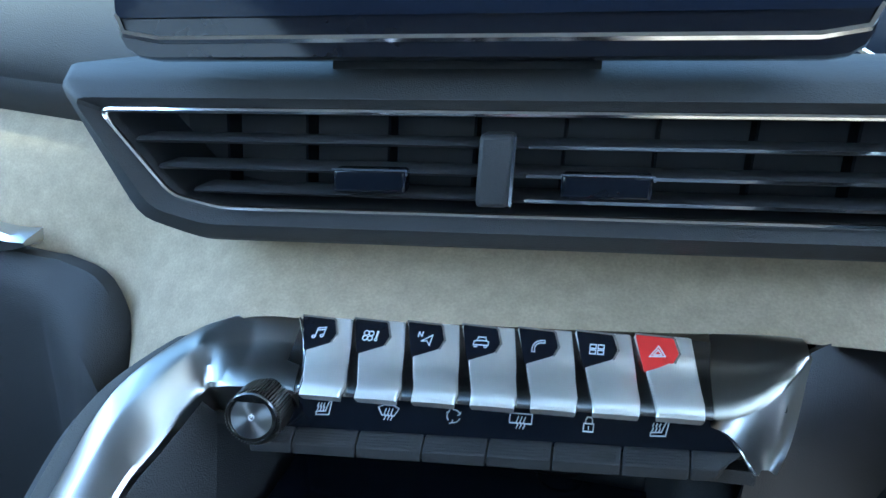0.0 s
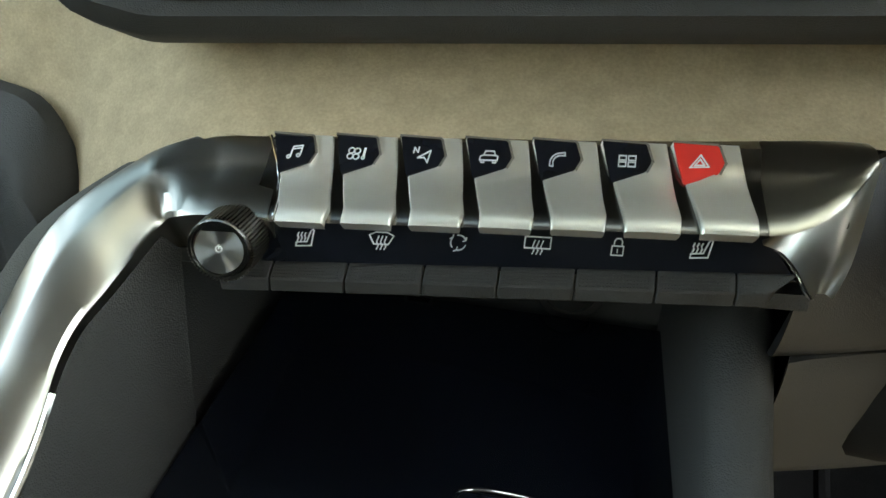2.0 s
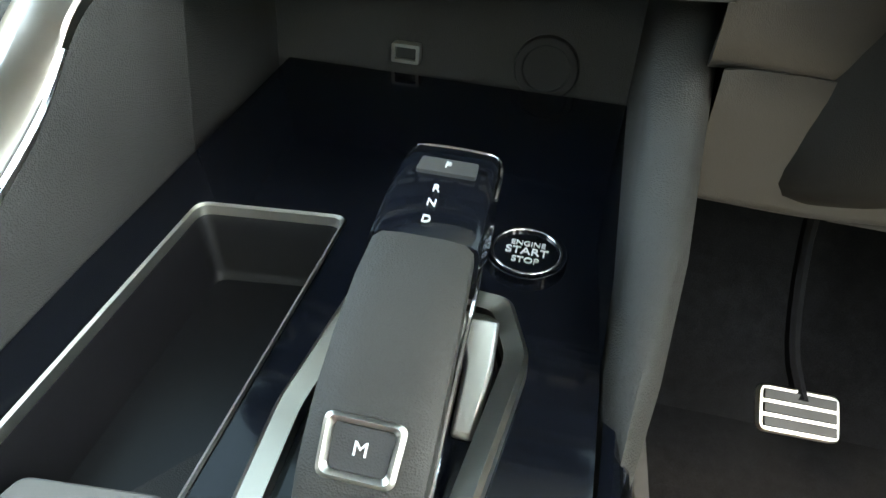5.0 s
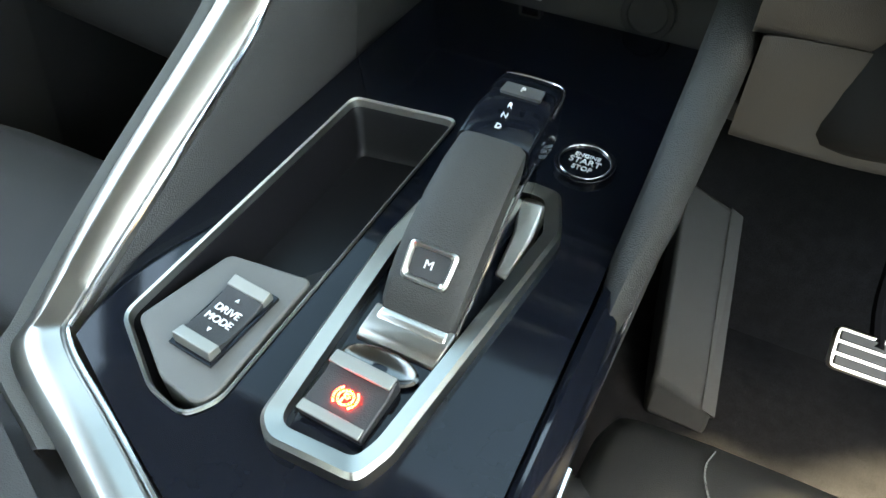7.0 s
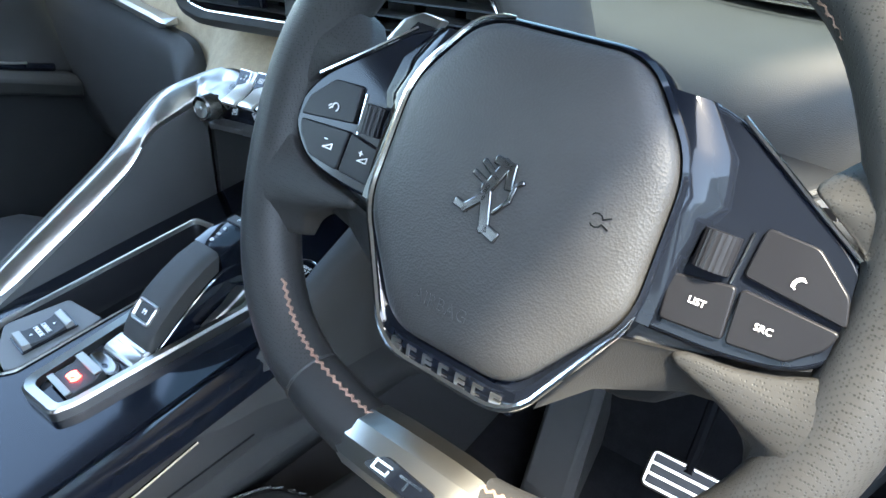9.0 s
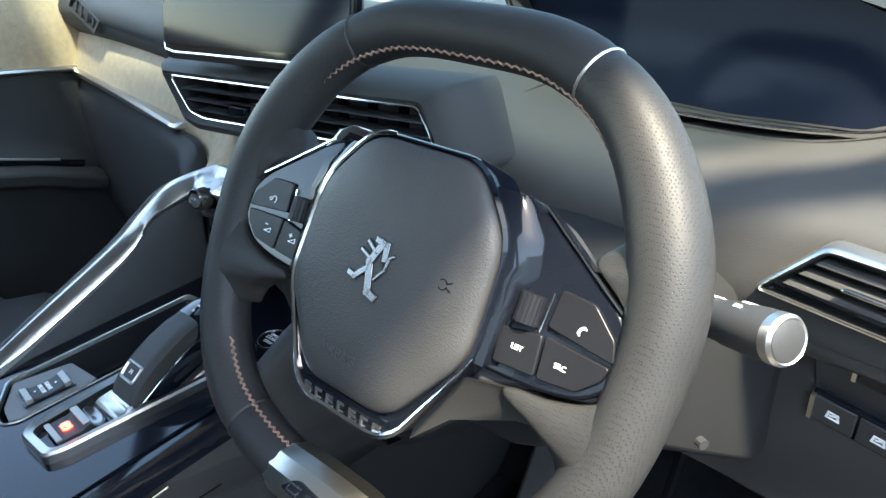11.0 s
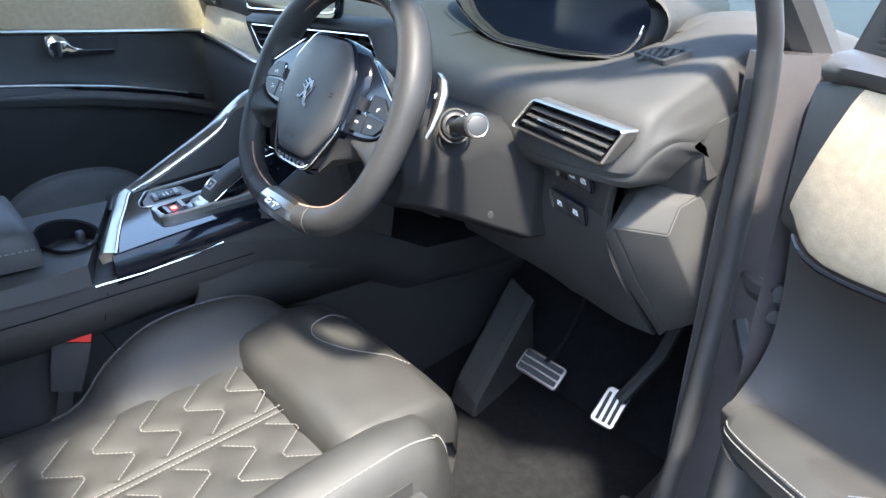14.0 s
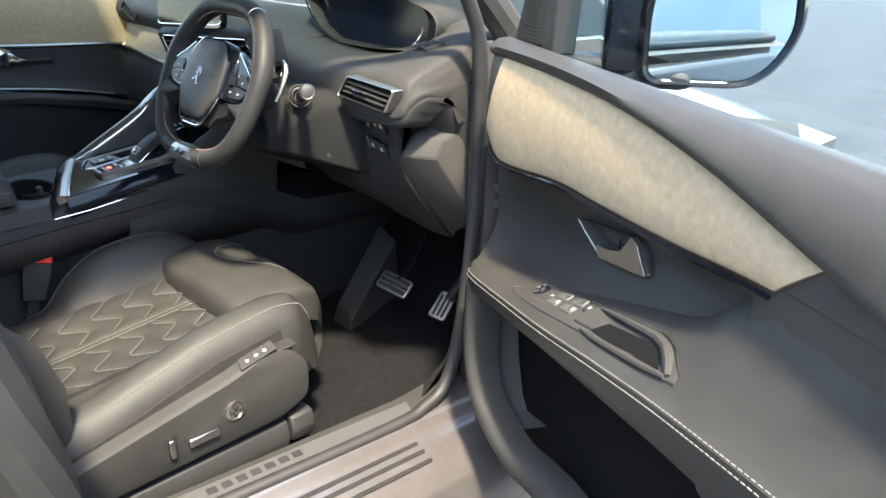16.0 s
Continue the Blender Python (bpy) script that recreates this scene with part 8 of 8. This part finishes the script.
            under(seat, part("adjuster", bm, TRIMMETAL, bevel=0.003))
        tm = basis((xo + 0.004, 0.075, 0.702), (0, 1, 0.22), (-1, 0, 0.3))
        bm = bmesh.new()
        plate(bm, rounded([(-0.048, -0.012), (0.028, -0.012), (0.028, 0.012), (-0.04, 0.012)], 0.004), 0.003, tm, 0.001)
        under(seat, part("memory_panel", bm, DARK, bevel=0.001))
        for k in range(3):
            bm = bmesh.new()
            loft(bm, [[tm @ Vector((-0.028 + 0.018 * k + r * math.cos(t), r * math.sin(t), z)) for t in [2 * math.pi * j / 14 for j in range(14)]] for z, r in ((0.0, 0.0055), (0.003, 0.005), (0.004, 0.003))])
            under(seat, part("memory_button", bm, SATIN))
        bm = bmesh.new()
        box(bm, (xo - 0.004, 0.13, 0.693), (0.028, 0.034, 0.004), None)
        under(seat, part("heater_switch", bm, DARK, bevel=0.001))
        bm = bmesh.new()
        loft(bm, [[(xo + a, y, z) for a, z in ((-0.03, 0.535), (0.005, 0.535), (0.015, 0.505), (0.01, 0.48), (-0.03, 0.48))] for y in (-0.35, 0.12)])
        loft(bm, [[(xo + a, y, z) for a, z in ((-0.025, 0.54), (0.008, 0.54), (0.017, 0.51), (0.01, 0.485), (-0.025, 0.485))] for y in (0.125, 0.175)])
        under(seat, part("rail_cover", bm, DARK, bevel=0.005))
        bm = bmesh.new()
        box(bm, (xo - 0.25, -0.05, 0.50), (0.46, 0.36, 0.12))
        under(seat, part("base", bm, RUBBER))
    return seat


car_seat("front_chair", "black leather driver's seat with quilted cushion", 0.0)
car_seat("front_chair", "black leather passenger seat with quilted cushion", -0.66)
# belt buckle
bk = thing("belt_buckle", "black seat belt buckle with red release button", "buckle", (0.075, -0.105, 0.68))
q = basis((0.067, -0.122, 0.743), (0.25, 1.0, -0.25), (0.05, 0.22, 1))
bm = bmesh.new()
loft(bm, [[q @ Vector((x * k, y, z * k)) for x, z in rounded([(-0.026, -0.013), (0.026, -0.013), (0.026, 0.013), (-0.026, 0.013)], 0.004, 2)] for y, k in ((-0.06, 0.8), (-0.02, 0.95), (0.022, 1.0))])
under(bk, part("body", bm, DARK))
bm = bmesh.new()
box(bm, (0, 0.029, 0), (0.050, 0.013, 0.025), q)
under(bk, part("release_button", bm, RED, label="red release button", bevel=0.002))
bm = bmesh.new()
box(bm, (0, -0.09, 0), (0.02, 0.07, 0.006), q)
under(bk, part("stem", bm, RUBBER))

# ---- passenger door ----
pdoor = thing("passenger_door", "closed passenger door in dark plastic with beige suede top", "door", (-0.74, 0, 0.4))
bm = bmesh.new()
sheet(bm, stations([
    (0.47, [(-0.72, 1.085), (-0.715, 1.06), (-0.70, 0.95), (-0.69, 0.90), (-0.70, 0.86), (-0.715, 0.6), (-0.73, 0.42)]),
    (0.2, [(-0.715, 1.09), (-0.712, 1.06), (-0.70, 0.98), (-0.675, 0.955), (-0.675, 0.90), (-0.70, 0.6), (-0.72, 0.42)]),
    (-0.1, [(-0.715, 1.10), (-0.712, 1.07), (-0.695, 1.0), (-0.655, 0.985), (-0.655, 0.92), (-0.70, 0.6), (-0.72, 0.42)]),
    (-0.9, [(-0.715, 1.11), (-0.712, 1.08), (-0.695, 1.02), (-0.655, 1.0), (-0.655, 0.93), (-0.70, 0.6), (-0.72, 0.42)])], 20, 24))
for o in (bm,):
    for v in o.verts:
        v.co = Vector((v.co.y, v.co.x, v.co.z))
under(pdoor, part("inner_panel", bm, DARK, label="dark grained inner panel"))
bm = bmesh.new()
sheet(bm, [[(-0.735, y, 1.235 + dz), (-0.722, y, 1.20 + dz), (-0.715, y, 1.14 + dz), (-0.712, y, 1.092 + dz)] for y, dz in ((0.50, -0.012), (0.42, -0.010), (0.2, 0.0), (-0.1, 0.012), (-0.9, 0.03))], 0.01, (-1, 0, 0))
under(pdoor, part("suede_panel", bm, SUEDE, label="mottled beige suede panel"))
bm = bmesh.new()
tube(bm, [(-0.709, y, z) for y, z in ((0.45, 1.078), (0.2, 1.086), (-0.1, 1.098), (-0.9, 1.118))], 0.0055, 8)
under(pdoor, part("trim_strip", bm, SATIN, label="satin silver strip"))
pm3 = basis((-0.703, 0.145, 1.058), (0, 1, 0), (0, 0, 1))
bm = bmesh.new()
plate(bm, rounded([(-0.060, -0.020), (0.075, -0.020), (0.08, 0.0), (0.075, 0.02), (-0.050, 0.02)], 0.005), 0.004, pm3, 0.004)
under(pdoor, part("handle_recess", bm, RUBBER))
bm = bmesh.new()
loft(bm, [[pm3 @ Vector((x, y + dy * k, z + dz * k)) for dy, dz in ((0.006, 0), (0.003, 0.007), (-0.005, 0.006), (-0.006, -0.002))] for x, y, z, k in ((0.066, -0.012, 0.008, 0.8), (0.0, -0.010, 0.014, 1.0), (-0.024, -0.006, 0.016, 1.7), (-0.040, 0.003, 0.016, 3.2), (-0.058, 0.006, 0.014, 4.2), (-0.074, 0.004, 0.010, 3.4), (-0.084, 0.0, 0.006, 1.0))])
under(pdoor, part("handle", bm, CHROME, label="bright metal door handle", sharp=60))
bm = bmesh.new()
loft(bm, [[(x, y, z + dz) for x, dz in ((-0.69, 0.012), (-0.665, 0.012), (-0.648, 0.0), (-0.652, -0.022), (-0.69, -0.03))] for y, z in ((0.43, 0.895), (0.32, 0.925), (0.14, 0.955), (-0.07, 0.97), (-0.9, 0.985))])
under(pdoor, part("armrest", bm, LEATHER, label="black padded armrest", bevel=0.004))
bm = bmesh.new()
tube(bm, spline([(-0.672, y, z + 0.018) for y, z in ((0.40, 0.905), (0.2, 0.945), (0.0, 0.965), (-0.3, 0.98), (-0.8, 0.985))], 20), 0.0065, 10)
under(pdoor, part("gloss_rail", bm, GLOSS))
# sky sheen along the gloss rail, modelled as a thin satin tube
bm = bmesh.new()
tube(bm, spline([(-0.667, y, z + 0.0235) for y, z in ((0.36, 0.915), (0.2, 0.945), (0.0, 0.965), (-0.3, 0.98), (-0.8, 0.985))], 20), 0.0022, 8)
under(pdoor, part("bright_line", bm, SATIN, label="thin satin line for metal edge and sheen"))

# ---- small pieces that belong to a part of a thing ----
def middle(ob):
    if ob.type != "MESH":
        return ob.matrix_basis.translation.copy()
    vs = ob.data.vertices
    return sum((v.co for v in vs), Vector()) / len(vs)


def nest(top_, kids, host):
    """Hang each named small piece under the nearest part of the given name."""
    hosts = [c for c in top_.children if c.name.split(".")[0] == host]
    for c in list(top_.children):
        if c.name.split(".")[0] in kids and hosts:
            h = min(hosts, key=lambda o: (middle(o) - middle(c)).length)
            c.parent = h
            c.matrix_parent_inverse = Matrix()


for top_, kids, host in (
        (wheel, ("icon", "button", "roller"), "button_pod"), (wheel, ("paddle_face", "paddle_mark"), "shift_paddle"), (wheel, ("badge", "badge_mark"), "badge_plate"), (wheel, ("letter_bar",), "letter_plinth"), (wheel, ("emblem", "horn_mark"), "airbag_cover"),
        (swp, ("silver_mark",), "button"), (swp, ("knob_mark",), "mirror_knob"), (vent, ("tab_edge",), "vane_tab"), (vent, ("chrome_line",), "slat"), (vent, ("divider_edge",), "divider"),
        (door, ("handle_frame", "lock_catch", "handle"), "handle_recess"), (pdoor, ("handle",), "handle_recess"), (sb, ("icon",), "button"), (stalk, ("marks",), "arm"), (stalk, ("end_cap",), "end_ring"),
        (br, ("rubber_strip",), "pad"), (ac, ("rubber_strip",), "pad"), (dm, ("arrow", "lettering", "grip_bar"), "rocker"), (st, ("lettering",), "cap"), (pb, ("metal_strip", "symbol"), "rocker"),
        (shell, ("letter_bar",), "sill_plate"), (shell, ("sill_groove",), "sill_panel"), (clim, ("ribs",), "rocker_switch"), (clim, ("icon",), "panel"), (knob, ("ring", "knurling"), "body"), (knob, ("power_mark",), "face"), (tablet, ("chrome_lip",), "body")):
    nest(top_, kids, host)
for ob in list(bpy.data.objects):
    base_ = ob.name.split(".")[0]
    if base_ == "toggle_key":
        nest(ob, ("icon", "field_edge"), "icon_field")
    if base_ == "front_chair":
        nest(ob, ("lumbar_button",), "lumbar_ring")
        nest(ob, ("memory_button",), "memory_panel")
        nest(ob, ("adjuster",), "switch_recess")
        nest(ob, ("label_stitching",), "thigh_support")
